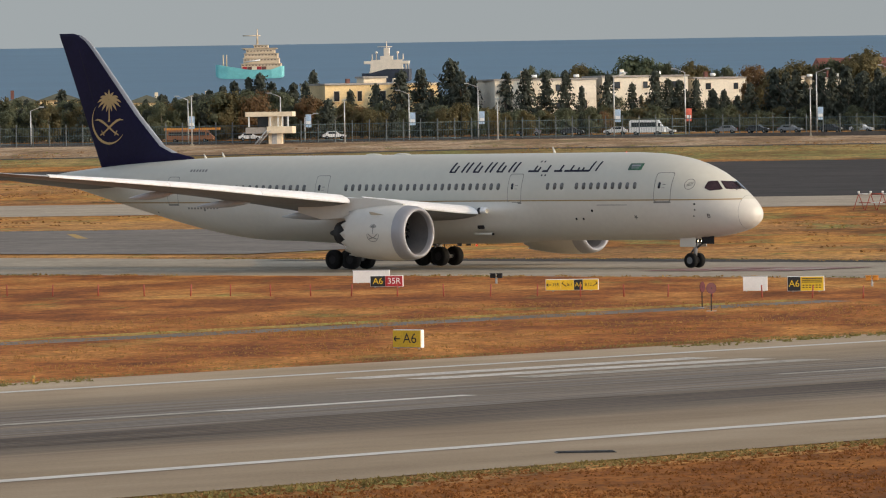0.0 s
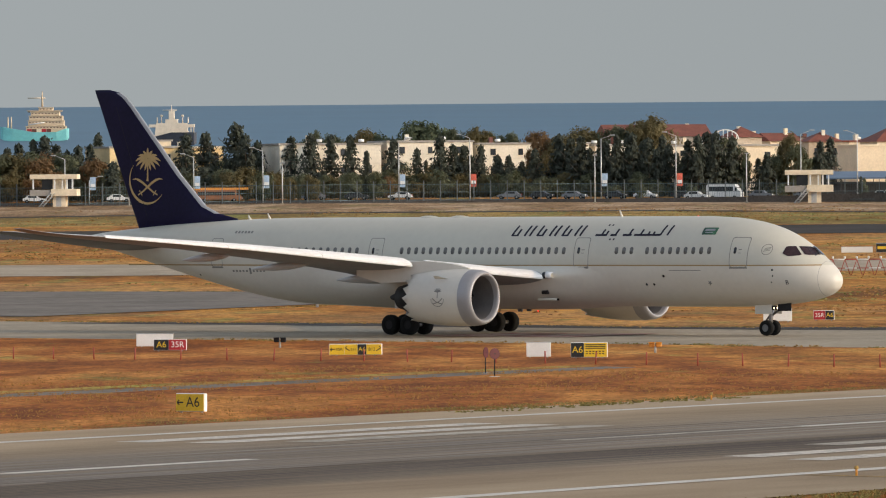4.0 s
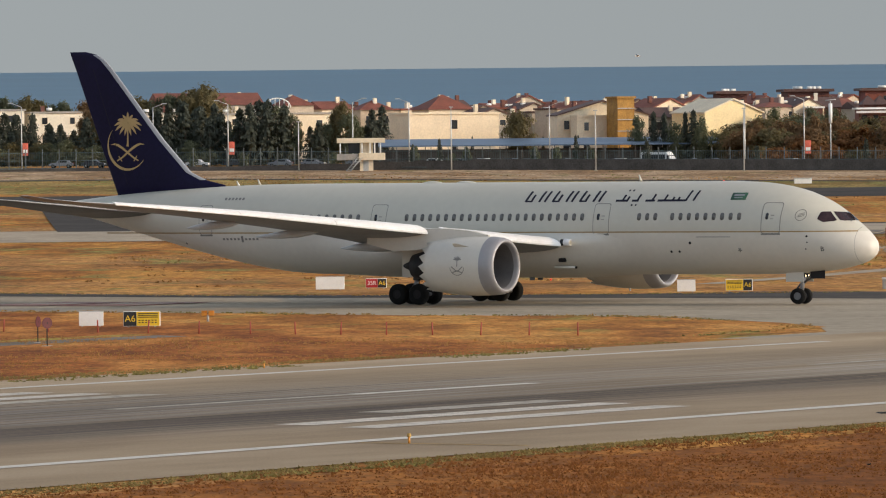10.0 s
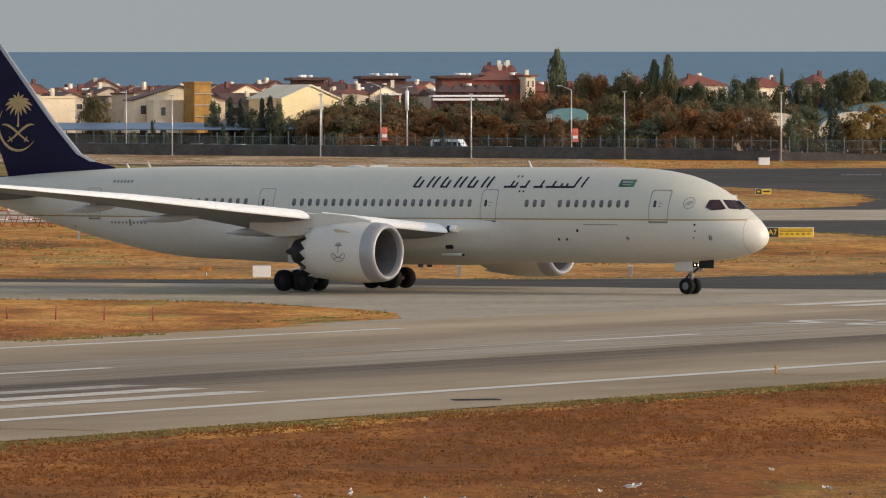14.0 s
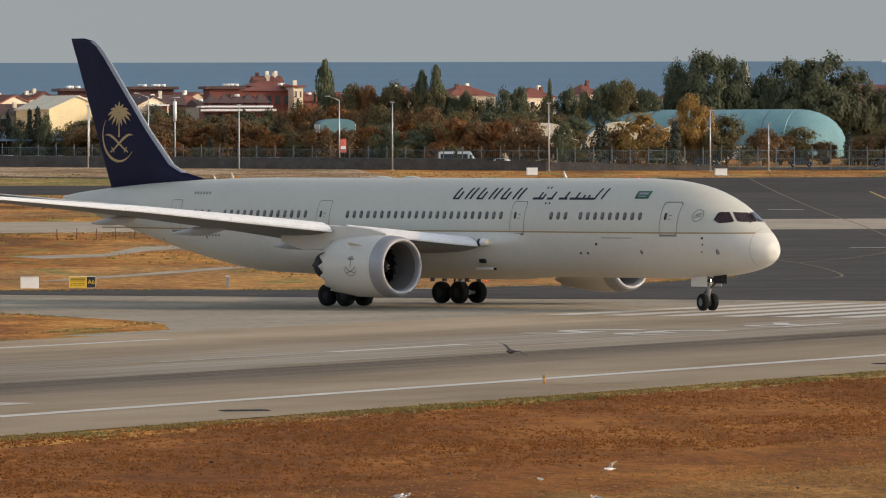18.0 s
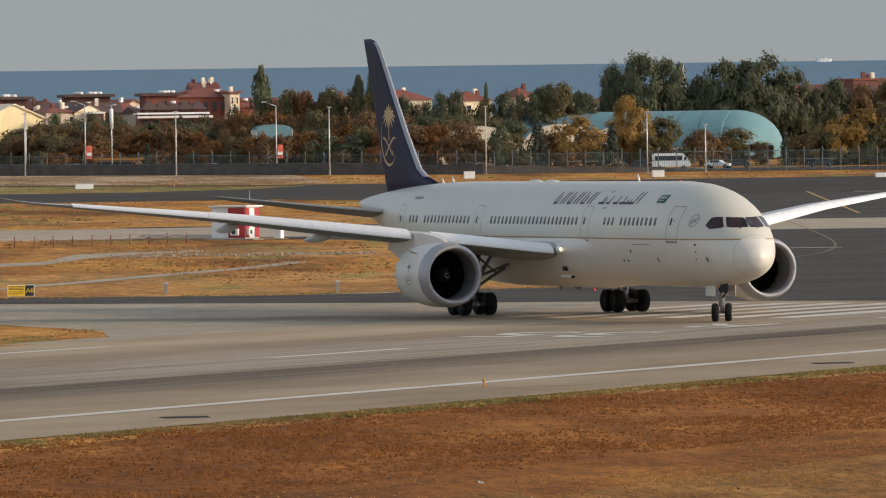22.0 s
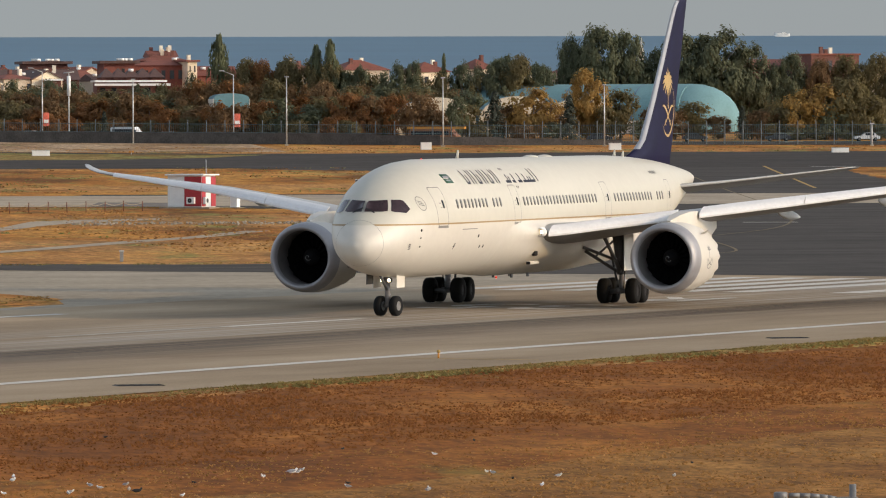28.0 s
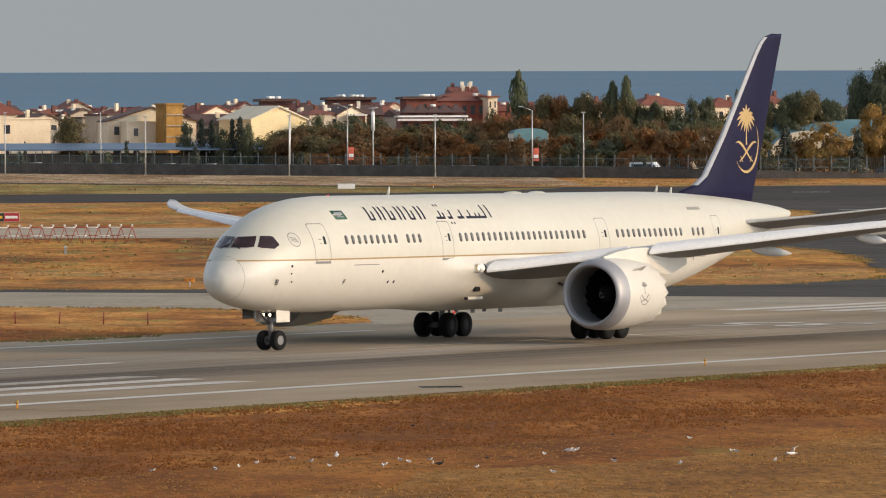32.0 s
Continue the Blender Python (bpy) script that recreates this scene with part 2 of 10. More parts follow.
    nt.links.new(shoulder, both.inputs[7])
    nt.links.new(mix.outputs[2], mul.inputs[6])
    nt.links.new(both.outputs[2], mul.inputs[7])
    nt.links.new(mul.outputs[2], b.inputs["Base Color"])
    return m


M_RUNWAY = runway_mat()
M_SOIL = ground_mat("trodden_pale_grass", (0.225, 0.095, 0.022), (0.268, 0.122, 0.029), (0.315, 0.154, 0.040), 7.0, 0.45, (0.155, 0.120, 0.038), 0.9, 0.67)
M_BURNT = ground_mat("red_brown_grass", (0.180, 0.060, 0.010), (0.238, 0.082, 0.013), (0.320, 0.124, 0.023), 11.0, 0.5, (0.215, 0.135, 0.030), 0.7, 0.62)
M_EARTH = ground_mat("pale_bare_earth", (0.235, 0.140, 0.068), (0.325, 0.208, 0.112), (0.42, 0.295, 0.180), 12.0, 0.8, (0.20, 0.155, 0.060), 0.9, 0.56)
M_OLIVEG = ground_mat("olive_green_grass", (0.19, 0.115, 0.030), (0.255, 0.170, 0.048), (0.36, 0.235, 0.075), 12.0, 0.8, (0.215, 0.200, 0.052), 0.8, 0.50)
M_YGREEN = ground_mat("yellow_green_weeds", (0.30, 0.155, 0.032), (0.345, 0.210, 0.045), (0.42, 0.300, 0.075), 5.0, 0.4, (0.30, 0.265, 0.055), 0.9, 0.50)
M_RUSTG = ground_mat("rust_red_grass", (0.205, 0.064, 0.014), (0.335, 0.113, 0.023), (0.455, 0.192, 0.045), 8.0, 0.5, (0.235, 0.185, 0.042), 0.8, 0.60)
M_TONGUE = ground_mat("orange_straw_grass", (0.275, 0.105, 0.024), (0.425, 0.178, 0.037), (0.53, 0.260, 0.065), 8.0, 0.5, (0.265, 0.222, 0.052), 0.8, 0.55)

# ---------------- terrain ----------------
CURVE = 1.09e-5


def gz(y):
    """Height of the ground: level near the runway, rising gently behind it."""
    y = min(y, 1300.0)
    return CURVE * max(y - 450.0, 0.0) ** 2


def shell(ob, label="", kind="structure"):
    return tagged(ob, label, kind=kind)


def mesh_ob(name, verts, faces, material, parent=None):
    me = bpy.data.meshes.new(name)
    me.from_pydata(verts, [], faces)
    me.materials.append(material)
    ob = new(name, me)
    if parent:
        ob.parent = parent
    return ob


def build_ground():
    xs = [-2600, -1200, -700, -450] + list(range(-320, 321, 20)) + [450, 700, 1200, 2600]
    ys = [-500, -200, 0, 100] + list(range(150, 1301, 25)) + [1400, 1550, 1650, 1750]
    vs = [(x, y, gz(y) if y <= 1650 else -14.0) for y in ys for x in xs]
    n = len(xs)
    fs = [(j * n + i, j * n + i + 1, (j + 1) * n + i + 1, (j + 1) * n + i) for j in range(len(ys) - 1) for i in range(n - 1)]
    shell(mesh_ob("ground", vs, fs, M_GRASS), "dry orange-brown grass airfield ground with green patches")


RW = radians(57.2)
CU, SU = math.cos(RW), math.sin(RW)


def uv(u, v):
    """Runway axes to the plan: u along the runway, v across it."""
    return (u * CU + v * SU, u * SU - v * CU)


def sheet(name, outline, material, lift, label="", parent=None):
    """A flat sheet with the given outline in plan, laid lift metres over the ground."""
    bm = bmesh.new()
    f = bm.faces.new([bm.verts.new((x, y, 0)) for x, y in outline])
    ymax, ymin = max(y for _, y in outline), min(y for _, y in outline)
    if ymax > 460:
        y = max(450.0, ymin) + 20
        while y < ymax:
            bmesh.ops.bisect_plane(bm, geom=bm.verts[:] + bm.edges[:] + bm.faces[:], plane_co=(0, y, 0), plane_no=(0, 1, 0))
            y += 20
    bmesh.ops.triangulate(bm, faces=bm.faces[:])
    for v in bm.verts:
        v.co.z = gz(v.co.y) + lift
    for f in bm.faces:
        f.normal_update()
        if f.normal.z < 0:
            f.normal_flip()
    me = bpy.data.meshes.new(name)
    bm.to_mesh(me)
    bm.free()
    me.materials.append(material)
    ob = new(name, me)
    if parent:
        ob.parent = parent
    if label:
        shell(ob, label)
    return ob


def rough(outline, step=3.0, amp=0.7, seed=1):
    """The outline with its edges broken into short pieces and worn."""
    rnd = random.Random(seed)
    out = []
    for (xa, ya), (xb, yb) in zip(outline, outline[1:] + outline[:1]):
        n = max(1, int(math.hypot(xb - xa, yb - ya) / step))
        out.append((xa, ya))
        out += [(xa + (xb - xa) * k / n + rnd.gauss(0, amp * 0.5), ya + (yb - ya) * k / n + rnd.gauss(0, amp)) for k in range(1, n)]
    return out


def smooth(points, n=6):
    """A smooth curve through plan points."""
    p = [points[0]] + list(points) + [points[-1]]
    out = []
    for a, b, c, d in zip(p, p[1:], p[2:], p[3:]):
        for k in range(n):
            t = k / n
            out.append(tuple(0.5 * (2 * b[i] + (c[i] - a[i]) * t + (2 * a[i] - 5 * b[i] + 4 * c[i] - d[i]) * t * t + (3 * b[i] - a[i] - 3 * c[i] + d[i]) * t ** 3) for i in (0, 1)))
    return out + [points[-1]]


def strip_uv(name, u0, u1, v0, v1, material, lift, parent=None, label=""):
    return sheet(name, [uv(u0, v0), uv(u1, v0), uv(u1, v1), uv(u0, v1)], material, lift, label, parent)


def build_pavements():
    # runway along its own axes, so that its stains run with the traffic
    me = bpy.data.meshes.new("runway")
    us = list(range(-700, 521, 20))
    me.from_pydata([(u, w, 0) for u in us for w in (-30.0, 30.0)], [], [(2 * i, 2 * i + 2, 2 * i + 3, 2 * i + 1) for i in range(len(us) - 1)])
    me.materials.append(M_RUNWAY)
    x, y = uv(0, -152.8)
    rw = new("runway", me)
    rw.matrix_world = pose(x, y, 0.03, 0, 0, 57.2)
    for p in me.polygons:
        if p.normal.z < 0:
            p.flip()
    shell(rw, "weathered grey asphalt runway with rubber streaks and white lines")
    taxi = sheet("taxiway", [(-260, 592), (-160, 529), (-73.6, 477.5), (-41.3, 457.5), (-12.1, 436.0), (-1, 425.5), (10, 419.5), (14.5, 413), (18.2, 405), (21, 395), (22.2, 386), (22.0, 377), (15, 365), (40, 350), (150, 420),
                             (150, 520), (71.5, 512), (59.5, 489), (36.5, 477), (14, 478), (-13, 487), (-31, 504), (-52, 515), (-86, 540), (-260, 650)], M_CONC, 0.02,
                 "pale concrete taxiway that joins the runway")
    sheet("apron", rough([(70, 511), (72.6, 525.5), (77.4, 579), (80.5, 610), (81.8, 635), (80, 660), (74, 690), (64, 714), (48, 732), (48, 800), (90, 800), (94, 805), (100.5, 817), (107.3, 854), (110.5, 892), (106.5, 923), (98, 955), (80, 978), (165, 980), (152, 846), (300, 800), (420, 500), (150, 330), (60, 463)]), M_APRON, 0.035,
          "dark asphalt taxiway junction with yellow lines")
    sheet("taxiway", [(-500, 726), (-100, 730), (100, 731), (300, 731), (300, 790), (100, 793), (-100, 796), (-500, 800)], M_CONCP, 0.045, "pale concrete parallel taxiway beyond the grass")
    sheet("runway", [(-700, 982), (-130, 973), (-85, 969), (20, 980), (60, 981), (170, 970), (700, 960), (700, 1110), (170, 1096), (98, 1092), (84, 1062), (66, 1049), (40, 1050), (-85, 1037), (-130, 1032), (-700, 1040)], M_DARK, 0.04,
          "dark asphalt crossing runway in the distance")
    sheet("taxiway", [(-54, 1006), (-8, 1006), (-16, 790), (-40, 790)], M_DARK, 0.06, "dark asphalt link between taxiway and crossing runway")
    sheet("taxiway", [(-260, 668), (-85, 652), (-49, 640), (-36, 604), (-64, 540), (-100, 560), (-260, 640)], M_SIDE, 0.05, "dark asphalt side taxiway with a worn edge")
    sheet("taxiway_shoulder", [(-60, 516), (-13, 482), (6, 472), (22.8, 463.5), (35.2, 455.5), (46.9, 448.2), (57.6, 443.2), (67.5, 437.2), (76, 430.5), (150, 402), (150, 512), (70, 511), (59.5, 489), (50.8, 485), (46.6, 479), (36.8, 477.5), (23.8, 484), (14, 480), (-13, 489), (-31, 506), (-52, 517)], M_APRON, 0.041, "dark asphalt shoulder along the taxiway")
    rnd = random.Random(5)
    near = [(x, np.interp(x, [-330, -170, -148, -94, -36, 10, 50, 66, 100], [1146, 1147, 1152, 1176, 1176, 1146, 1120, 1110, 1110]) + rnd.uniform(-2, 2)) for x in range(-330, 101, 10)]
    far = [(x, np.interp(x, [-400, -150, -100, -60, 0, 60, 130], [1252, 1246, 1256, 1252, 1235, 1200, 1160]) - 0.6) for x in range(100, -331, -10)]
    sheet("earth_strip", near + far, M_EARTH, 0.03, "pale bare earth strip along the boundary wall")
    track = [(-330, 1141), (-170, 1142), (-148, 1147), (-94, 1171), (-36, 1171), (10, 1141), (50, 1114), (66, 1103), (76, 1096), (100, 1088)]
    sheet("grass_patch", [(x, y - 1.0) for x, y in track] + [(88, 1064), (66, 1047), (40, 1048), (-40, 1052), (-90, 1078), (-140, 1074), (-330, 1080)], M_OLIVEG, 0.02, "olive-green grass beyond the crossing runway")
    sheet("track", [(x, y - 4.5) for x, y in track] + [(x, y + 4.5) for x, y in reversed(track)], M_DARK, 0.05, "narrow dark asphalt perimeter track")
    sheet("taxiway_patch", [(45.4, 733), (47.7, 754), (54.9, 750), (53.1, 726)], M_SIDE, 0.055, "dark asphalt patch beside the cabin")
    sheet("path", [(-90, 272), (-50, 326), (-39, 342.5), (-21, 373), (-14, 384), (-12.2, 381.4), (-18.7, 370.2), (-36.5, 340.0), (-47.5, 323.5), (-87.5, 269.8)], M_SIDE, 0.032, "narrow dark drainage path through the grass")
    sheet("grass_patch", rough([(-66, 304), (-50, 327), (-39, 343.5), (-21, 374), (-14, 385), (-15.5, 387), (-22.5, 376.5), (-40.5, 346.5), (-51.0, 329), (-67, 306)], 2.0, 0.4, 8), M_YGREEN, 0.0295, "yellow-green weeds along the drainage path")
    sheet("path", [(20, 512), (27.5, 533), (37.6, 564), (44, 581), (51, 606), (53.2, 606), (45.8, 579), (39.6, 562), (30.0, 533), (22.2, 512)], M_CONCP, 0.03, "narrow pale path through the grass")
    sheet("old_pavement", [(24, 600), (30.0, 609), (35.2, 634), (39.6, 649), (48, 660), (48, 668), (40.1, 662), (35.1, 654), (30.4, 622), (22, 612)], M_CONCP, 0.03, "strip of old broken pavement in the grass")
    sheet("grass_patch", rough([uv(318, -178), uv(60, -178), uv(-160, -178), (-262, 560), (-262, 592), (-160, 529), (-73.6, 477.5), (-41.3, 457.5), (-12.1, 436.0), (-1, 425.5), (10, 419.5), (14.5, 413), (18.2, 405), (21.2, 395), (22.6, 387.5), (20.5, 379), (15, 366)], 2.5, 0.3, 3), M_TONGUE, 0.025, "orange-red dry grass between runway and taxiway")
    sheet("grass_patch", rough([uv(296, -178), uv(60, -178), uv(-160, -178), (-262, 560), (-262, 591.5), (-160, 528.5), (-73.6, 477), (-41.3, 457), (-26, 446), (-17, 420), (-10, 404), (-4, 392)], 2.5, 0.8, 6), M_RUSTG, 0.0275, "rust-red dry grass between runway and taxiway")
    # patches of differing grass before the runway
    rnd = random.Random(2)
    edge = [(60 + 9 * k, -119.5 + rnd.uniform(-0.8, 1.5)) for k in range(34)]
    mid = [(60 + 9 * k, -84.0 + rnd.uniform(-2.5, 2.5) - 0.028 * 9 * k) for k in range(34)]
    low = [(-60.0, -40.0), (366.0, -40.0)]
    sheet("grass_patch", [uv(*p) for p in edge] + [uv(*p) for p in reversed(mid)], M_BURNT, 0.008, "red-brown burnt grass before the runway")
    sheet("grass_patch", [uv(*p) for p in mid] + [uv(366, -55), uv(60, -40)], M_SOIL, 0.006, "pale trodden grass with bare soil")
    sheet("taxiway_marking", [(-91.9, 636.2), (-91.0, 635.5), (-86.7, 613.5), (-87.8, 614.2)], M_YPAINT, 0.056, "short faded yellow mark on the side taxiway")
    # painted lines of the runway
    paint = tagged(new("runway_marking"), "worn white runway edge lines, dashes, stripes and numbers", "marking", kind="structure")
    strip_uv("edge_line", -700, 312, -176.8, -175.9, M_PAINT, 0.045, paint)
    strip_uv("edge_line", -700, 420, -132.2, -131.2, M_PAINT, 0.045, paint)
    for u in (309.5, 253.5, 202.5, 150, 98, 46, -6):
        v = -158.5 + (309 - u) * 0.012
        strip_uv("centre_dash", u - 31, u - 14, v, v + 0.75, M_WORN, 0.045, paint)
        strip_uv("centre_dash", u - 14, u, v, v + 0.8, M_PAINT, 0.045, paint)
    for u0, u1, v, m in ((210.5, 232.5, -138.1, M_TPAINT), (212.0, 234.5, -141.9, M_TPAINT), (223.0, 236.5, -145.6, M_WORN), (214.0, 237.5, -171.7, M_TPAINT), (214.5, 237.2, -168.6, M_TPAINT), (217.0, 237.2, -165.7, M_WORN)):
        strip_uv("touchdown_stripe", u0, u1, v - 0.85, v + 0.85, m, 0.045, paint)
    for k in range(12):
        v = -181.0 + k * 3.6 + (3.0 if k > 5 else 0)
        strip_uv("threshold_stripe", 364, 398, v, v + 1.9, M_PAINT, 0.048, paint)
    for text, u, v, size in (("35", 333, -160.6, 13), ("R", 349, -158.6, 11)):
        ob = flat_text(text, M_PAINT, size)
        ob.parent = paint
        x, y = uv(u, v)
        ob.matrix_basis = pose(x, y, 0.05, 0, 0, 57.2 + 90) @ Matrix.Diagonal((0.75, 1, 1, 1))
    # yellow guide lines on the dark junction
    yl = tagged(new("taxi_line"), "faded yellow taxi guide lines on dark asphalt", "marking", kind="structure")
    for n_, pts in enumerate(([(154, 1090), (147.4, 1028), (126.7, 832), (117.8, 746), (107, 658), (97, 605), (84, 566)], [(155.6, 980), (145.7, 896), (137, 824)], [(106, 931), (114.2, 930), (119.4, 924), (121.3, 905), (119.0, 874), (114.5, 843), (108.7, 818), (100.5, 794)], [(76, 672), (81.5, 674), (86.1, 670), (88.6, 655), (88.9, 633), (86.7, 605), (84, 580)], [(84.3, 580.5), (83.4, 554.0), (81.0, 525.2), (78.3, 509.0), (73.1, 502.0)], [(62, 492), (45, 470), (20, 462), (-8.5, 460.2), (-40, 481), (-120, 534)])):
        pts = smooth(pts)
        for (xa, ya), (xb, yb) in zip(pts, pts[1:]):
            d = Vector((xb - xa, yb - ya)).normalized()
            e = Vector((-d.y, d.x)) * (0.22 if n_ == 1 else 0.11)
            sheet("line", [(xa + e.x, ya + e.y), (xa - e.x, ya - e.y), (xb - e.x, yb - e.y), (xb + e.x, yb + e.y)], M_YPAINT if n_ == 1 else M_FADED, 0.062, parent=yl)
    for u in (140, 199.5, 259):
        strip_uv("line", u, u + 0.25, -131.0, -124.2, M_YPAINT, 0.046, yl)
    wl = tagged(new("hold_line"), "short worn white and red pavement marks", "marking", kind="structure")
    for x, y, w in ((125, 853, 4.5), (101, 632, 5.0), (129, 1040, 6.0), (165, 975, 7.0), (118, 900, 5)):
        sheet("line", [(x - w / 2, y - 0.5), (x + w / 2, y - 0.9), (x + w / 2, y + 0.5), (x - w / 2, y + 0.9)], M_PAINT, 0.062, parent=wl)
    for cx, cy in ((-29.0, 464.0), (-23.6, 461.0)):  # red holding marks with white bars
        ax, ay, bx, by = 4.6, -2.9, 5.6, 8.6
        sheet("panel", [(cx, cy), (cx + ax, cy + ay), (cx + ax + bx, cy + ay + by), (cx + bx, cy + by)], M_RPAINT, 0.066, parent=wl)
        for a0, a1, b0, b1 in ((0.1, 0.9, 0.10, 0.20), (0.1, 0.9, 0.80, 0.90), (0.15, 0.40, 0.32, 0.68), (0.55, 0.85, 0.32, 0.68)):
            sheet("bar", [(cx + ax * a + bx * b, cy + ay * a + by * b) for a, b in ((a0, b0), (a1, b0), (a1, b1), (a0, b1))], M_WORN, 0.072, parent=wl)
    # rubber streaks of landing wheels
    rub = tagged(new("tyre_mark"), "black tyre rubber streaks along the runway", "marking", kind="structure")
    rnd = random.Random(5)
    for k in range(22):
        v = rnd.choice((-147.5, -150.0, -163.0)) + rnd.gauss(0, 2.2)
        u = rnd.uniform(-60, 330)
        w = rnd.uniform(0.06, 0.22)
        strip_uv("streak", u, u + rnd.uniform(15, 70), v, v + w, M_RUBBER, 0.040 + 0.0001 * k, rub)


def flat_text(text, material, size):
    cu = bpy.data.curves.new("text", "FONT")
    cu.body, cu.size, cu.align_x, cu.align_y, cu.extrude = text, size, "CENTER", "CENTER", 0.0
    tmp = new("text", cu)
    me = bpy.data.meshes.new_from_object(tmp.evaluated_get(bpy.context.evaluated_depsgraph_get()))
    bpy.data.objects.remove(tmp)
    me.materials.clear()
    me.materials.append(material)
    return new("lettering", me)


def build_sea():
    M = mat("sea_water", (0.046, 0.120, 0.182), 0.55, var=0.10, scale=90.0, fine=14, bump=0.06, stretch=(0.3, 1, 1), spec=0.5)
    y0, y1 = 1640.0, 4940.0
    z0, z1 = -9.0, EYE_Z + 0.01177 * 4940
    n = 40
    vs = [(x, y0 + (y1 - y0) * j / n, z0 + (z1 - z0) * j / n) for j in range(n + 1) for x in (-2600, -1300, 0, 1300, 2600)]
    fs = [(j * 5 + i, j * 5 + i + 1, j * 5 + i + 6, j * 5 + i + 5) for j in range(n) for i in range(4)]
    shell(mesh_ob("sea", vs, fs, M), "open blue-grey sea reaching the horizon")


build_ground()
build_pavements()
build_sea()

# ---------------- the airliner (x forward from the nose wheel, y to its left, z up) ----------------
M_WHITE = mat("aircraft_white_paint", (0.545, 0.515, 0.430), 0.45, var=0.03, scale=3.0, fine=6, coat=0.06)
M_LOWER = mat("aircraft_pale_grey_paint", (0.62, 0.58, 0.505), 0.45, var=0.03, scale=2.0, fine=6, coat=0.06)
# tailplane grey deepened: shade on it is put into the base colour
M_STAB = mat("shaded_grey_tailplane", (0.10, 0.097, 0.094), 0.5, var=0.10, scale=2.0)
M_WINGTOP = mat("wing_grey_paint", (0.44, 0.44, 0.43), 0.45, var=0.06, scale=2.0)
M_SLAT = mat("pale_leading_edge", (0.82, 0.80, 0.77), 0.4, 0.0, var=0.05, scale=1.5)
M_FINEDGE = mat("grey_blue_fin_edge_paint", (0.30, 0.31, 0.33), 0.45, var=0.05, scale=2.0)
M_NAVY = mat("navy_tail_paint", (0.0085, 0.0065, 0.030), 0.5, var=0.2, scale=2.0, coat=0.0, spec=0.12)
M_GOLD = mat("gold_emblem_paint", (0.46, 0.31, 0.12), 0.45, var=0.1, scale=0.6)
M_GLASS = mat("dark_window_glass", (0.030, 0.033, 0.038), 0.15, var=0.2, scale=1.0, spec=0.5)
M_COCKPIT = mat("cockpit_window_glass", (0.034, 0.018, 0.020), 0.10, var=0.35, scale=0.5, spec=0.4)
M_LINE = mat("grey_gold_trim_line", (0.33, 0.215, 0.08), 0.5, var=0.1)
M_SEAM = mat("door_seam_grey", (0.21, 0.20, 0.18), 0.5, var=0.1)
M_PANE = mat("cabin_window_blind", (0.125, 0.120, 0.112), 0.35, var=0.25, scale=0.6, fine=3, spec=0.4)
M_DUCT = mat("grey_inlet_lining", (0.15, 0.14, 0.135), 0.6, var=0.15, scale=0.5)
M_SPIRAL = mat("dull_white_spinner_mark", (0.22, 0.22, 0.21), 0.6, var=0.1)
M_WINGSHADE = mat("wing_underside_shaded_grey", (0.23, 0.225, 0.215), 0.5, var=0.12, scale=2.0)
M_INK = mat("dark_navy_lettering", (0.010, 0.009, 0.022), 0.5, var=0.1, spec=0.3)
M_FLAG = mat("dark_green_flag_paint", (0.02, 0.09, 0.05), 0.5, var=0.1)
M_TYRE = mat("black_tyre_rubber", (0.009, 0.009, 0.009), 0.85, var=0.3, scale=0.4, spec=0.2)
M_RIM = mat("grey_wheel_rim", (0.17, 0.17, 0.17), 0.6, 0.2, var=0.15, scale=0.3)
M_STRUT = mat("grey_gear_strut", (0.14, 0.14, 0.145), 0.5, 0.3, var=0.25, scale=0.5)
M_DARKMET = mat("dark_metal", (0.015, 0.014, 0.015), 0.6, 0.2, var=0.2, scale=0.5, spec=0.3)
M_FAN = mat("fan_blade_metal", (0.004, 0.004, 0.0045), 0.8, 0.0, var=0.2, scale=0.5, spec=0.1)
M_LIP = mat("bare_metal_inlet_lip", (0.34, 0.33, 0.335), 0.5, 0.4, var=0.04, scale=0.8, fine=3)
M_LANDING = glow("landing_light_glow", (1.0, 0.80, 0.50), 5.0)
M_BEACON = glow("red_beacon_glow", (1.0, 0.06, 0.03), 0.8)

NOSE_X, TAIL_X = 5.53, -57.3
# stations: distance from the nose, top, bottom, half width
STATIONS = [(0.0, 3.60, 3.56, 0.02), (0.12, 3.98, 3.17, 0.42), (0.35, 4.27, 2.92, 0.72), (0.8, 4.70, 2.66, 1.10), (1.5, 5.22, 2.44, 1.52),
            (2.3, 5.82, 2.26, 1.86), (3.4, 6.50, 2.10, 2.22), (4.8, 7.08, 1.98, 2.53), (6.2, 7.44, 1.91, 2.72), (8.0, 7.69, 1.87, 2.84),
            (10.0, 7.79, 1.86, 2.885), (41.0, 7.80, 1.86, 2.885), (44.0, 7.79, 2.00, 2.83), (47.0, 7.74, 2.42, 2.66), (50.0, 7.64, 3.02, 2.36),
            (53.0, 7.50, 3.72, 1.98), (56.0, 7.30, 4.46, 1.52), (59.0, 7.05, 5.22, 1.00), (61.5, 6.80, 5.85, 0.55), (62.8, 6.60, 6.20, 0.22)]
_ST = np.array(STATIONS)


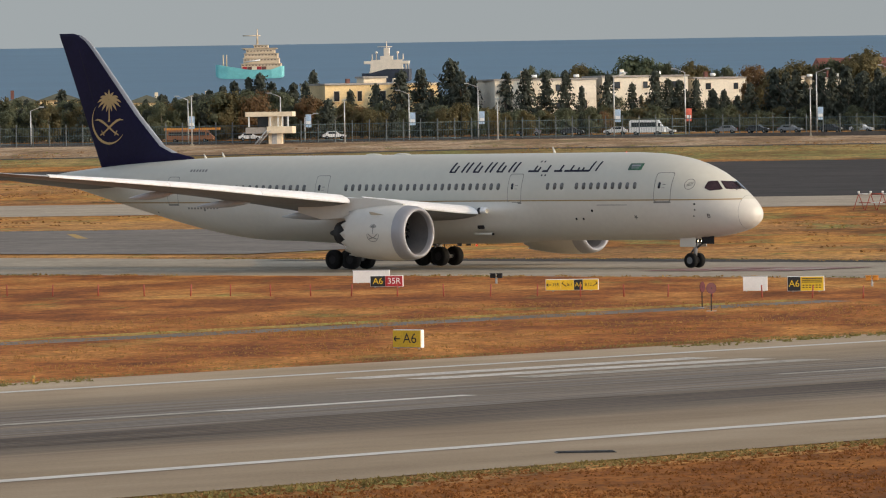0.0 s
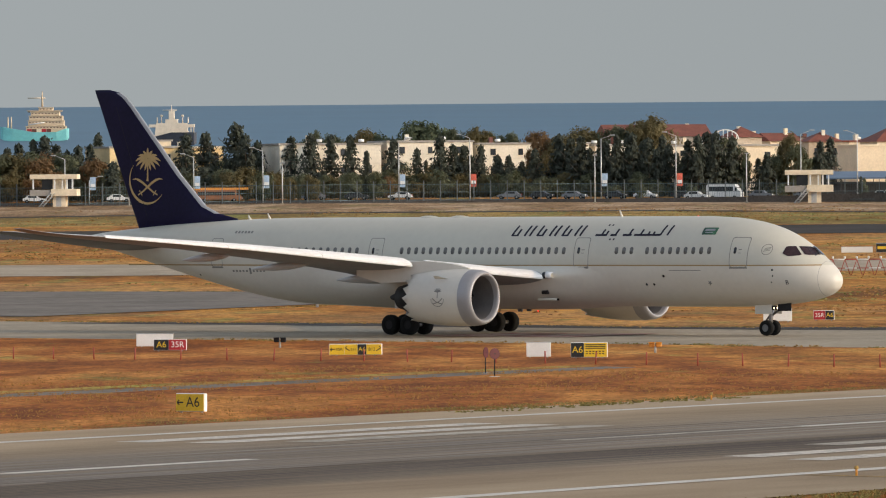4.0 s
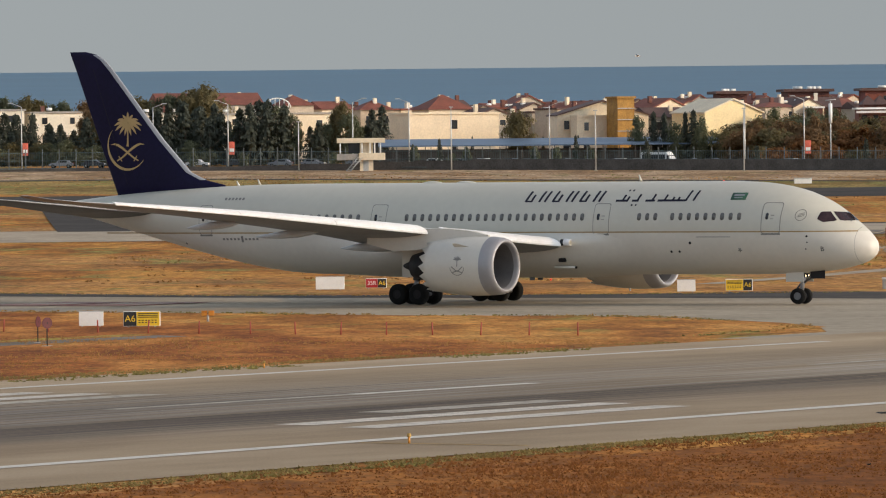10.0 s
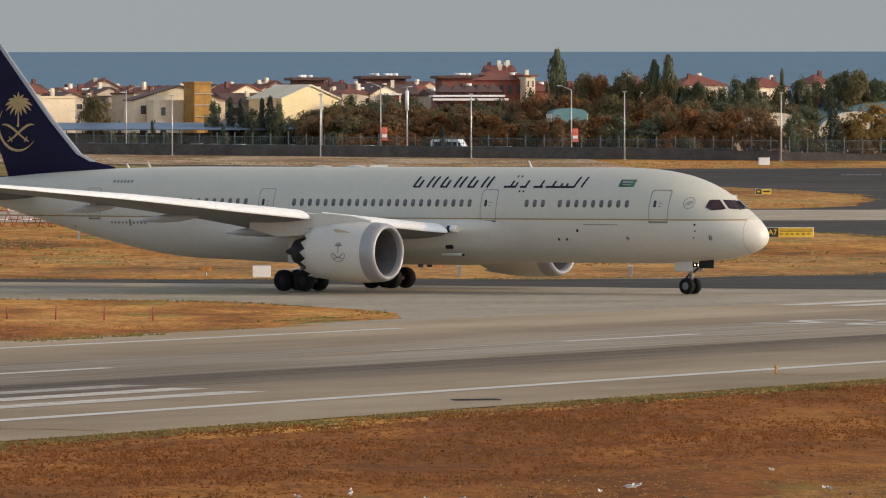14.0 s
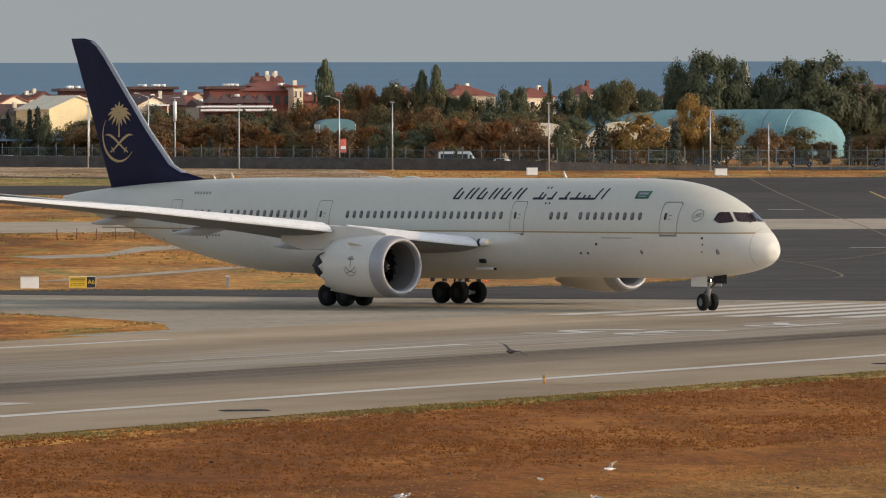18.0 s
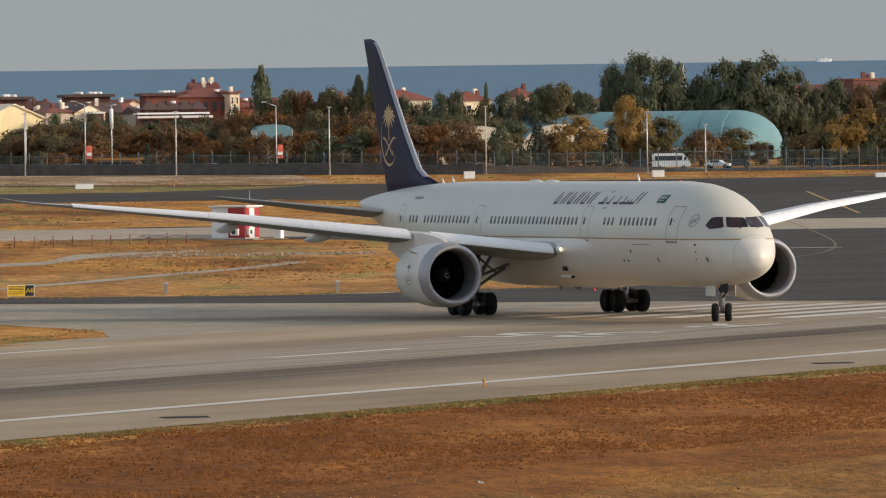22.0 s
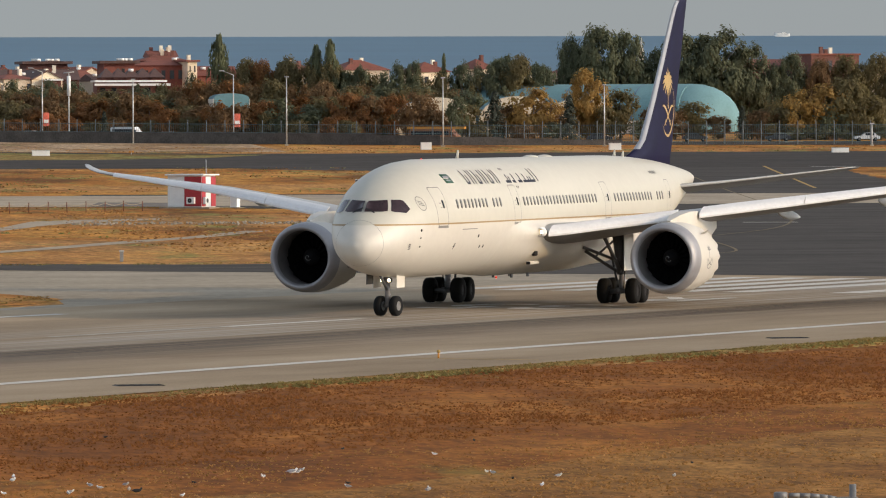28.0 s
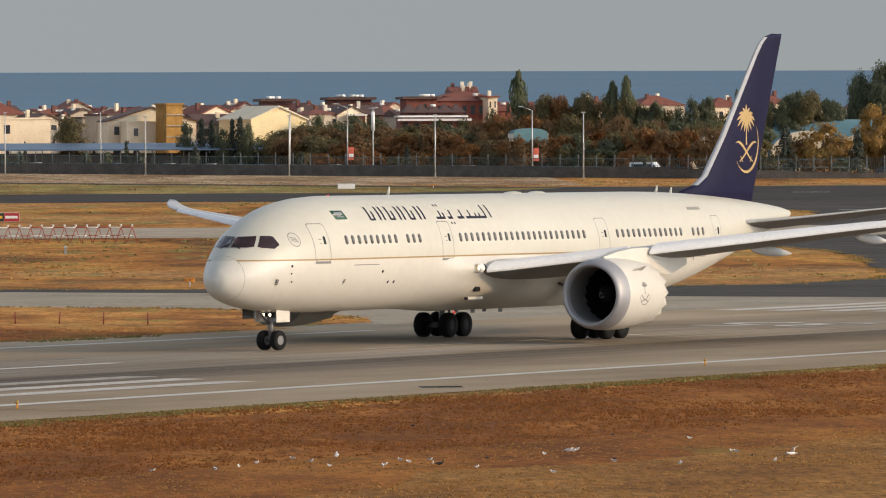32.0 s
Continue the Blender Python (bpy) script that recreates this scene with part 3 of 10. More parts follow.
def section(x):
    s = NOSE_X - x
    # smooth the table with a cubic-like blend between stations
    i = int(np.clip(np.searchsorted(_ST[:, 0], s) - 1, 0, len(_ST) - 2))
    w = (s - _ST[i, 0]) / (_ST[i + 1, 0] - _ST[i, 0])

    def slope(k):
        k0, k1 = max(k - 1, 0), min(k + 1, len(_ST) - 1)
        return (_ST[k1, 1:] - _ST[k0, 1:]) / (_ST[k1, 0] - _ST[k0, 0])

    L = _ST[i + 1, 0] - _ST[i, 0]
    a, b, c, d = _ST[i, 1:], _ST[i + 1, 1:], slope(i) * L, slope(i + 1) * L
    if i == 0 or 9 <= i <= 10:
        return a * (1 - w) + b * w
    return a * (2 * w**3 - 3 * w**2 + 1) + b * (3 * w**2 - 2 * w**3) + c * (w**3 - 2 * w**2 + w) + d * (w**3 - w**2)


def skin(x, z, side, off=0.0):
    """A point of the fuselage skin at station x and height z, off metres outside it."""
    t, b, hw = section(x)
    cz, hz = (t + b) / 2, (t - b) / 2
    q = max(-0.999, min(0.999, (z - cz) / hz))
    y = hw * math.sqrt(1 - q * q)
    ny, nz = y / hw**2, (z - cz) / hz**2
    L = math.hypot(ny, nz)
    return Vector((x, side * (y + off * ny / L), z + off * nz / L))


def part(name, bm, material, parent, label="", smooth=True):
    """Link a bmesh as one mesh object under a thing or a part."""
    me = bpy.data.meshes.new(name)
    bm.normal_update()
    bm.to_mesh(me)
    bm.free()
    me.materials.append(material)
    if smooth:
        me.shade_smooth()
    ob = new(name, me)
    ob.parent = parent
    if label:
        tagged(ob, label)
    return ob


def loft(rings, close_ends=True, loop=True):
    bm = bmesh.new()
    vr = [[bm.verts.new(p) for p in r] for r in rings]
    n = len(rings[0])
    for a, b in zip(vr, vr[1:]):
        for i in range(n if loop else n - 1):
            bm.faces.new((a[i], a[(i + 1) % n], b[(i + 1) % n], b[i]))
    if close_ends and loop:
        bm.faces.new(vr[0][::-1])
        bm.faces.new(vr[-1])
    bmesh.ops.recalc_face_normals(bm, faces=bm.faces[:])
    return bm


def patch(points, side, off=0.012, thick=0.0):
    """A thin plate on the fuselage skin, from an outline of (x, z)."""
    bm = bmesh.new()
    top = [bm.verts.new(skin(x, z, side, off)) for x, z in points]
    bm.faces.new(top if side < 0 else top[::-1])
    low = [bm.verts.new(skin(x, z, side, -0.02)) for x, z in points]
    n = len(top)
    for i in range(n):
        bm.faces.new((top[i], low[i], low[(i + 1) % n], top[(i + 1) % n]))
    bmesh.ops.recalc_face_normals(bm, faces=bm.faces[:])
    return bm


def band(outer, inner, side, off=0.012):
    """A thin frame on the skin between two outlines."""
    bm = bmesh.new()
    if len(inner) != len(outer):
        cx, cz = sum(p[0] for p in outer) / len(outer), sum(p[1] for p in outer) / len(outer)
        inner = [(x - math.copysign(min(0.038, abs(x - cx)), x - cx), z - math.copysign(min(0.038, abs(z - cz)), z - cz)) for x, z in outer]
    a = [bm.verts.new(skin(x, z, side, off)) for x, z in outer]
    b = [bm.verts.new(skin(x, z, side, off)) for x, z in inner]
    n = len(a)
    for i in range(n):
        bm.faces.new((a[i], a[(i + 1) % n], b[(i + 1) % n], b[i]))
    bmesh.ops.recalc_face_normals(bm, faces=bm.faces[:])
    for f in bm.faces:
        if f.normal.y * side < 0:
            f.normal_flip()
    return bm


def pane(a, b, c, d, side, off=0.02, n=6):
    """A curved pane on the skin between four corners (x, z)."""
    bm = bmesh.new()
    vs = []
    for j in range(n + 1):
        for i in range(n + 1):
            u, v = i / n, j / n
            x = (a[0] * (1 - u) + b[0] * u) * (1 - v) + (d[0] * (1 - u) + c[0] * u) * v
            z = (a[1] * (1 - u) + b[1] * u) * (1 - v) + (d[1] * (1 - u) + c[1] * u) * v
            vs.append(bm.verts.new(skin(x, z, side, off)))
    m = n + 1
    for j in range(n):
        for i in range(n):
            bm.faces.new((vs[j * m + i], vs[j * m + i + 1], vs[(j + 1) * m + i + 1], vs[(j + 1) * m + i]))
    bm.normal_update()
    for f in bm.faces:
        if f.normal.y * side < 0:
            f.normal_flip()
    return bm


def facet(points, side, off=0.02, n=4):
    """A curved plate on the skin inside an outline of (x, z), built as rings about its middle."""
    bm = bmesh.new()
    fine = []
    for p, q in zip(points, points[1:] + points[:1]):
        fine += [(p[0] + (q[0] - p[0]) * k / n, p[1] + (q[1] - p[1]) * k / n) for k in range(n)]
    cx, cz = sum(p[0] for p in points) / len(points), sum(p[1] for p in points) / len(points)
    rings = [[bm.verts.new(skin(cx + (x - cx) * r, cz + (z - cz) * r, side, off)) for x, z in fine] for r in (1.0, 0.7, 0.35)]
    mid = bm.verts.new(skin(cx, cz, side, off))
    m = len(fine)
    for a, b in zip(rings, rings[1:]):
        for i in range(m):
            bm.faces.new((a[i], a[(i + 1) % m], b[(i + 1) % m], b[i]))
    for i in range(m):
        bm.faces.new((rings[-1][i], rings[-1][(i + 1) % m], mid))
    bm.normal_update()
    for f in bm.faces:
        if f.normal.y * side < 0:
            f.normal_flip()
    return bm


def rounded(x0, x1, z0, z1, r, n=3):
    pts = []
    for cx, cz, a0 in ((x1 - r, z1 - r, 0), (x0 + r, z1 - r, 90), (x0 + r, z0 + r, 180), (x1 - r, z0 + r, 270)):
        for k in range(n + 1):
            a = radians(a0 + 90 * k / n)
            pts.append((cx + r * math.cos(a), cz + r * math.sin(a)))
    out = []
    for p, q in zip(pts, pts[1:] + pts[:1]):  # follow the skin along straight sides
        m = max(1, int(math.hypot(q[0] - p[0], q[1] - p[1]) / 0.15))
        out += [(p[0] + (q[0] - p[0]) * k / m, p[1] + (q[1] - p[1]) * k / m) for k in range(m)]
    return out


def strip_patch(p0, p1, width, side, off=0.013, n=6):
    """A line of the given width on the skin from p0 to p1, both (x, z)."""
    bm = bmesh.new()
    d = Vector((p1[0] - p0[0], p1[1] - p0[1])).normalized()
    e = Vector((-d[1], d[0])) * width / 2
    prev = None
    for k in range(n + 1):
        x, z = p0[0] + (p1[0] - p0[0]) * k / n, p0[1] + (p1[1] - p0[1]) * k / n
        cur = [bm.verts.new(skin(x + s * e[0], z + s * e[1], side, off)) for s in (1, -1)]
        if prev:
            f = bm.faces.new((prev[0], prev[1], cur[1], cur[0]))
        prev = cur
    bm.normal_update()
    for f in bm.faces:
        if f.normal.y * side < 0:
            f.normal_flip()
    return bm


def polyline_patch(points, width, side, off=0.013):
    """A stroke of the given width along (x, z) points on the skin."""
    bm = bmesh.new()
    fine = [points[0]]
    for p, q in zip(points, points[1:]):
        n = max(1, int(math.hypot(q[0] - p[0], q[1] - p[1]) / 0.14))
        fine += [(p[0] + (q[0] - p[0]) * k / n, p[1] + (q[1] - p[1]) * k / n) for k in range(1, n + 1)]
    points = fine
    prev = None
    for i, (x, z) in enumerate(points):
        a, b = points[max(i - 1, 0)], points[min(i + 1, len(points) - 1)]
        d = Vector((b[0] - a[0], b[1] - a[1])).normalized()
        e = Vector((-d[1], d[0])) * width / 2
        cur = [bm.verts.new(skin(x + s * e[0], z + s * e[1], side, off)) for s in (1, -1)]
        if prev:
            bm.faces.new((prev[0], prev[1], cur[1], cur[0]))
        prev = cur
    bm.normal_update()
    for f in bm.faces:
        if f.normal.y * side < 0:
            f.normal_flip()
    return bm


def tube(p0, p1, r0, r1=None, n=10):
    r1 = r0 if r1 is None else r1
    p0, p1 = Vector(p0), Vector(p1)
    q = (p1 - p0).to_track_quat("Z", "Y").to_matrix()
    rings = []
    for p, r in ((p0, r0), (p1, r1)):
        rings.append([p + q @ Vector((r * math.cos(2 * math.pi * k / n), r * math.sin(2 * math.pi * k / n), 0)) for k in range(n)])
    return loft(rings)


def box(x0, x1, y0, y1, z0, z1, bev=0.0):
    bm = bmesh.new()
    bmesh.ops.create_cube(bm, size=1.0, matrix=Matrix.LocRotScale(((x0 + x1) / 2, (y0 + y1) / 2, (z0 + z1) / 2), None, (x1 - x0, y1 - y0, z1 - z0)))
    if bev:
        bmesh.ops.bevel(bm, geom=bm.edges[:], offset=bev, segments=1, affect="EDGES")
    return bm


def turned(profile, centre, n=40, axis="x"):
    """A body of revolution from (along, radius) pairs about a line through centre along x."""
    rings = []
    for a, r in profile:
        rings.append([(centre[0] + a, centre[1] + r * math.cos(2 * math.pi * k / n), centre[2] + r * math.sin(2 * math.pi * k / n)) for k in range(n)])
    return loft(rings, close_ends=False)


def airfoil(le, chord, thick, y, z, n=14, twist=0.0):
    """A closed wing section at y: leading edge at x=le, running aft."""
    pts = []
    for k in range(2 * n):
        a = 2 * math.pi * k / (2 * n)
        c = (1 - math.cos(a)) / 2
        t = thick * chord * 5 * (0.2969 * math.sqrt(max(c, 0)) - 0.126 * c - 0.3516 * c**2 + 0.2843 * c**3 - 0.1015 * c**4)
        zz = t if a <= math.pi else -t * 0.85
        pts.append((le - c * chord, y, z + zz - math.tan(radians(twist)) * (-c * chord)))
    return pts


# wing stations: span, leading edge x, chord, height of the leading edge, thickness
WING = [(2.2, -14.3, 15.2, 3.75, 0.085), (4.3, -16.2, 13.0, 3.95, 0.082), (7.0, -18.7, 10.9, 4.35, 0.085), (9.8, -21.2, 8.9, 4.72, 0.09), (14.0, -24.6, 7.0, 5.28, 0.105),
        (19.0, -28.5, 5.4, 5.95, 0.10), (25.5, -32.9, 3.5, 6.62, 0.09), (26.9, -33.9, 2.95, 6.76, 0.075), (28.3, -35.3, 2.3, 6.90, 0.065), (29.2, -36.5, 1.75, 7.05, 0.06), (29.75, -37.4, 1.25, 7.20, 0.06), (30.06, -38.1, 0.7, 7.34, 0.06)]
NAC_Y, NAC_Z = 9.82, 2.58


def build_fuselage(ac):
    ss = [0, 0.04, 0.12, 0.22, 0.35, 0.55, 0.8, 1.1, 1.5, 1.9, 2.3, 2.8, 3.4, 4.1, 4.8, 5.5, 6.2, 7.1, 8.0, 9.0, 10.0] + list(range(12, 42, 2)) + [41.5, 42.5, 44, 45.5, 47, 48.5, 50, 51.5, 53, 54.5, 56, 57.5, 59, 60.2, 61.5, 62.3, 62.8]
    rings, n = [], 72
    for s in ss:
        x = NOSE_X - s
        t, b, hw = section(x)
        rings.append([(x, hw * math.cos(2 * math.pi * k / n), (t + b) / 2 + (t - b) / 2 * math.sin(2 * math.pi * k / n)) for k in range(n)])
    bm = loft(rings)
    bmesh.ops.bisect_plane(bm, geom=bm.verts[:] + bm.edges[:] + bm.faces[:], plane_co=(0, 0, 4.6), plane_no=(0, 0, 1))
    for f in bm.faces:
        f.material_index = 1 if f.calc_center_median().z < 4.6 else 0
    ob = part("fuselage", bm, M_WHITE, ac, "white airliner fuselage with cream upper half")
    ob.data.materials.append(M_LOWER)
    # wing-to-body fairing under the belly
    def ease(a, b, x):
        q = max(0.0, min(1.0, (x - a) / (b - a)))
        return q * q * (3 - 2 * q)

    rings = []
    for i in range(46):
        x = -10.2 - 0.6 * i
        t, b, hw = section(x)
        full = ease(-10.4, -16.8, x) * ease(-36.8, -28.5, x)
        root = ease(-12.0, -16.2, x) * ease(-24.0, -17.5, x)
        ring = []
        for k in range(72):
            a = 2 * math.pi * k / 72
            y, z = (hw - 0.02) * math.cos(a), (t + b) / 2 + ((t - b) / 2 - 0.02) * math.sin(a)
            s = max(0.0, min(1.0, (z - b) / (4.52 - b)))
            off = 0.80 * full * math.sin(math.pi * s ** 0.72) ** 1.3 + 0.62 * root * math.exp(-((z - 4.02) / 0.50) ** 2) * ease(4.56, 4.22, z)
            ring.append((x, y + math.copysign(off, y) * min(1.0, abs(y) / 0.4), z - 0.24 * full * max(0.0, -math.sin(a)) ** 3))
        rings.append(ring)
    part("belly_fairing", loft(rings), M_LOWER, ac)
    for side in (-1, 1):  # air inlets under the wing root
        part("air_inlet", box(-16.15, -15.6, side * 2.92 - 0.10, side * 2.92 + 0.10, 2.70, 2.98, 0.05), M_DARKMET, ac, "dark air inlet in the belly fairing", smooth=False)
        part("inlet_scoop", box(-16.5, -14.9, side * 2.86 - 0.12, side * 2.86 + 0.12, 2.26, 2.44, 0.05), M_LOWER, ac, "pale air scoop under the inlet")
        part("scoop_mouth", box(-14.92, -14.86, side * 2.86 - 0.10, side * 2.86 + 0.10, 2.28, 2.42), M_DARKMET, ac, smooth=False)
        for x in (-19.5, -22.5):
            part("belly_aerial", box(x - 0.40, x, side * 0.5 - 0.02, side * 0.5 + 0.02, 1.48, 1.75, 0.015), M_STRUT, ac, smooth=False)
    # radome seam
    for s in (0.98,):
        x = NOSE_X - s
        rr = []
        for dx in (0.008, -0.008):
            t, b, hw = section(x + dx)
            rr.append([(x + dx, (hw + 0.006) * math.cos(2 * math.pi * k / n), (t + b) / 2 + ((t - b) / 2 + 0.006) * math.sin(2 * math.pi * k / n)) for k in range(n)])
        part("radome_seam", loft(rr, close_ends=False), M_SEAM, ac)
    for side in (-1, 1):
        # trim line from the nose to the tail
        pts = [(4.55 - 0.6 * k, 4.60) for k in range(0, 98)]
        part("trim_line", polyline_patch(pts, 0.075, side, 0.011), M_LINE, ac)
        for i, (a, b, z0, z1) in enumerate(((-1.30, 0.02, 4.47, 6.42), (-13.62, -12.42, 4.47, 6.42), (-30.6, -29.4, 4.47, 6.42), (-44.55, -43.45, 4.47, 6.42))):
            dr = part("door", band(rounded(a, b, z0, z1, 0.16), [], side), M_SEAM, ac, "passenger door outlined in grey")
            part("door_window", patch(rounded(a + 0.28, a + 0.47, 5.36, 5.78, 0.09), side), M_GLASS, dr)
            part("door_handle", strip_patch((a + 0.62, 5.62), (a + 0.86, 5.62), 0.05, side, 0.014, 2), M_SEAM, dr)
            part("door_mark", strip_patch((a + 0.60, 5.40), (a + 0.82, 5.40), 0.035, side, 0.014, 2), M_SEAM, dr)
            part("door_sill", strip_patch((a, z0 - 0.03), (b, z0 - 0.03), 0.10, side, 0.016, 4), M_SEAM, dr)
        xs = [-2.87 - 0.61 * k for k in range(9)] + [-9.0, -9.6, -10.2] + [-14.45 - 0.608 * k for k in range(23)] + [-31.6 - 0.62 * k for k in range(13)] + [-40.62, -41.3, -41.96]
        for x in xs:
            part("window", patch(rounded(x - 0.14, x + 0.14, 5.33, 5.80, 0.13), side), M_PANE, ac)
    # cockpit panes, four across the nose
    for side in (-1, 1):
        part("cockpit_window", facet([(2.91, 5.82), (3.30, 5.78), (3.62, 5.67), (4.03, 5.25), (3.70, 5.24), (3.48, 5.28)], side), M_COCKPIT, ac)
        part("cockpit_window", facet([(2.28, 5.36), (2.33, 5.78), (2.45, 5.82), (2.80, 5.82), (3.35, 5.28), (3.22, 5.22), (2.65, 5.17)], side), M_COCKPIT, ac)
        part("wiper", strip_patch((3.98, 5.16), (3.80, 5.42), 0.03, side, 0.04, 3), M_DARKMET, ac)
    # small openings, probes and dots along the lower side
    for side in (-1, 1):
        for x, z, r in ((1.75, 4.30, 0.07), (1.75, 3.92, 0.05), (-6.5, 3.9, 0.09), (-7.4, 3.35, 0.08), (-8.0, 3.35, 0.08), (1.6, 3.5, 0.05), (-14.0, 3.2, 0.1), (-46.2, 3.9, 0.06)):
            part("port", patch([(x + r * math.cos(2 * math.pi * k / 8), z + r * math.sin(2 * math.pi * k / 8)) for k in range(8)], side), M_DARKMET, ac)
        part("hatch_seam", strip_patch((-3.5, 4.28), (-6.0, 4.28), 0.045, side), M_SEAM, ac)
        lt = flat_text("B", M_INK, 0.44)
        lt.name, lt.parent = "letter_mark", ac
        tagged(lt, "small dark letter B on the nose")
        ex = (skin(2.9, 3.5, side) - skin(2.4, 3.5, side)).normalized() * -side
        ey = (skin(2.67, 3.7, side) - skin(2.67, 3.3, side)).normalized()
        lt.matrix_basis = Matrix.Translation(skin(2.67, 3.5, side, 0.03)) @ Matrix((ex, ey, ex.cross(ey))).transposed().to_4x4()
        part("star_mark", patch([(-2.95 + (0.17 if k % 2 else 0.08) * math.sin(math.pi * k / 5), 3.46 + (0.17 if k % 2 else 0.08) * math.cos(math.pi * k / 5)) for k in range(10)], side), M_SEAM, ac)
        ring = [(1.25 + 0.36 * math.cos(2 * math.pi * k / 24), 5.62 + 0.36 * math.sin(2 * math.pi * k / 24)) for k in range(24)]
        inner = [(1.25 + 0.32 * math.cos(2 * math.pi * k / 24), 5.62 + 0.32 * math.sin(2 * math.pi * k / 24)) for k in range(24)]
        rg = part("round_mark", band(ring, inner, side), M_SEAM, ac)
        for k in range(3):
            part("stroke", strip_patch((1.02 + 0.05 * k, 5.50 + 0.09 * k), (1.45 + 0.02 * k, 5.58 + 0.09 * k), 0.04, side), M_SEAM, rg)
        # flag
        fl = part("flag", patch(rounded(-3.78, -2.7, 6.60, 7.04, 0.03), side, 0.014), M_FLAG, ac, "small dark green flag on the fuselage")
        part("flag_bar", strip_patch((-3.62, 6.89), (-2.88, 6.89), 0.12, side, 0.019, 3), M_LIP, fl)
        part("flag_bar", strip_patch((-3.55, 6.73), (-2.95, 6.73), 0.05, side, 0.019, 3), M_LIP, fl)
    # airline titles as plain slanted strokes
    for side in (-1, 1):
        tl = tagged(new("airline_title"), "dark navy slanted title strokes along the fuselage")
        tl.parent = ac
        d = 1 if side < 0 else -1

        def px(q):  # q: metres along the reading direction from the title's start
            return (-19.15 + q) if side < 0 else (-5.8 - q)

        lean = 0.32 * d

        def stroke(name, pts, w):
            part(name, polyline_patch([(px(a) + lean * (b - 6.4) * 0.9, b) for a, b in pts], w, side), M_INK, tl)

        # first word: pairs of slanted bars; second word: a base line with upright bars and dots
        for k in range(6):
            a = 0.15 + 1.02 * k
            stroke("title_bar", [(a, 6.52), (a, 7.2)], 0.17)
            stroke("title_bar", [(a + 0.42, 6.52), (a + 0.42, 7.2 if k % 2 else 6.98)], 0.17)
            if k % 2 == 0:
                stroke("title_bar", [(a, 6.56), (a + 0.42, 6.56)], 0.10)
        o = 6.9
        for a, b in ((0.0, 0.9), (1.2, 1.7), (2.2, 2.9), (3.1, 5.2)):
            stroke("title_bar", [(o + a, 6.58), (o + b, 6.58)], 0.13)
        for a, top in ((0.5, 6.95), (0.85, 6.85), (1.6, 6.98), (2.7, 6.98), (3.6, 6.95), (4.2, 6.80), (4.6, 6.80), (5.2, 7.2), (5.75, 7.2)):
            stroke("title_bar", [(o + a, 6.55), (o + a, top)], 0.15)
        for q, z in ((0.45, 7.22), (0.75, 7.22), (1.3, 6.3), (1.6, 6.3)):
            stroke("title_dot", [(o + q, z), (o + q + 0.12, z)], 0.11)
        for k in range(6):
            part("registration_bar", strip_patch((-42.7 + 0.29 * k, 6.83), (-42.52 + 0.29 * k, 6.83), 0.16, side, 0.013, 2), M_SEAM, ac)
        for k in range(10):
            part("name_bar", strip_patch((-42.6 + 0.32 * k, 4.2), (-42.42 + 0.32 * k, 4.2), 0.13 if k != 5 else 0.42, side, 0.013, 2), M_SEAM, ac)
    # aerials and beacons on the back and belly
    for x, h in ((-11.7, 0.42), (-41.2, 0.36), (-42.9, 0.30)):
        t = section(x)[0]
        part("aerial", tube((x, 0, t - 0.05), (x - 0.18, 0, t + h), 0.10, 0.04, 6), M_WHITE, ac)
    for x in (-25.0, -27.6):
        bm = bmesh.new()
        bmesh.ops.create_uvsphere(bm, u_segments=20, v_segments=8, radius=1.0, matrix=Matrix.LocRotScale((x, 0, 7.76), None, (0.75, 0.4, 0.14)))
        part("dome_aerial", bm, M_WHITE, ac)
    for p in ((-5.6, 0, 7.77), (-18.6, 0.0, 1.52)):
        bm = bmesh.new()
        bmesh.ops.create_uvsphere(bm, u_segments=10, v_segments=6, radius=0.065, matrix=Matrix.Translation(p))
        part("beacon", bm, M_BEACON, ac, "red beacon lamp")


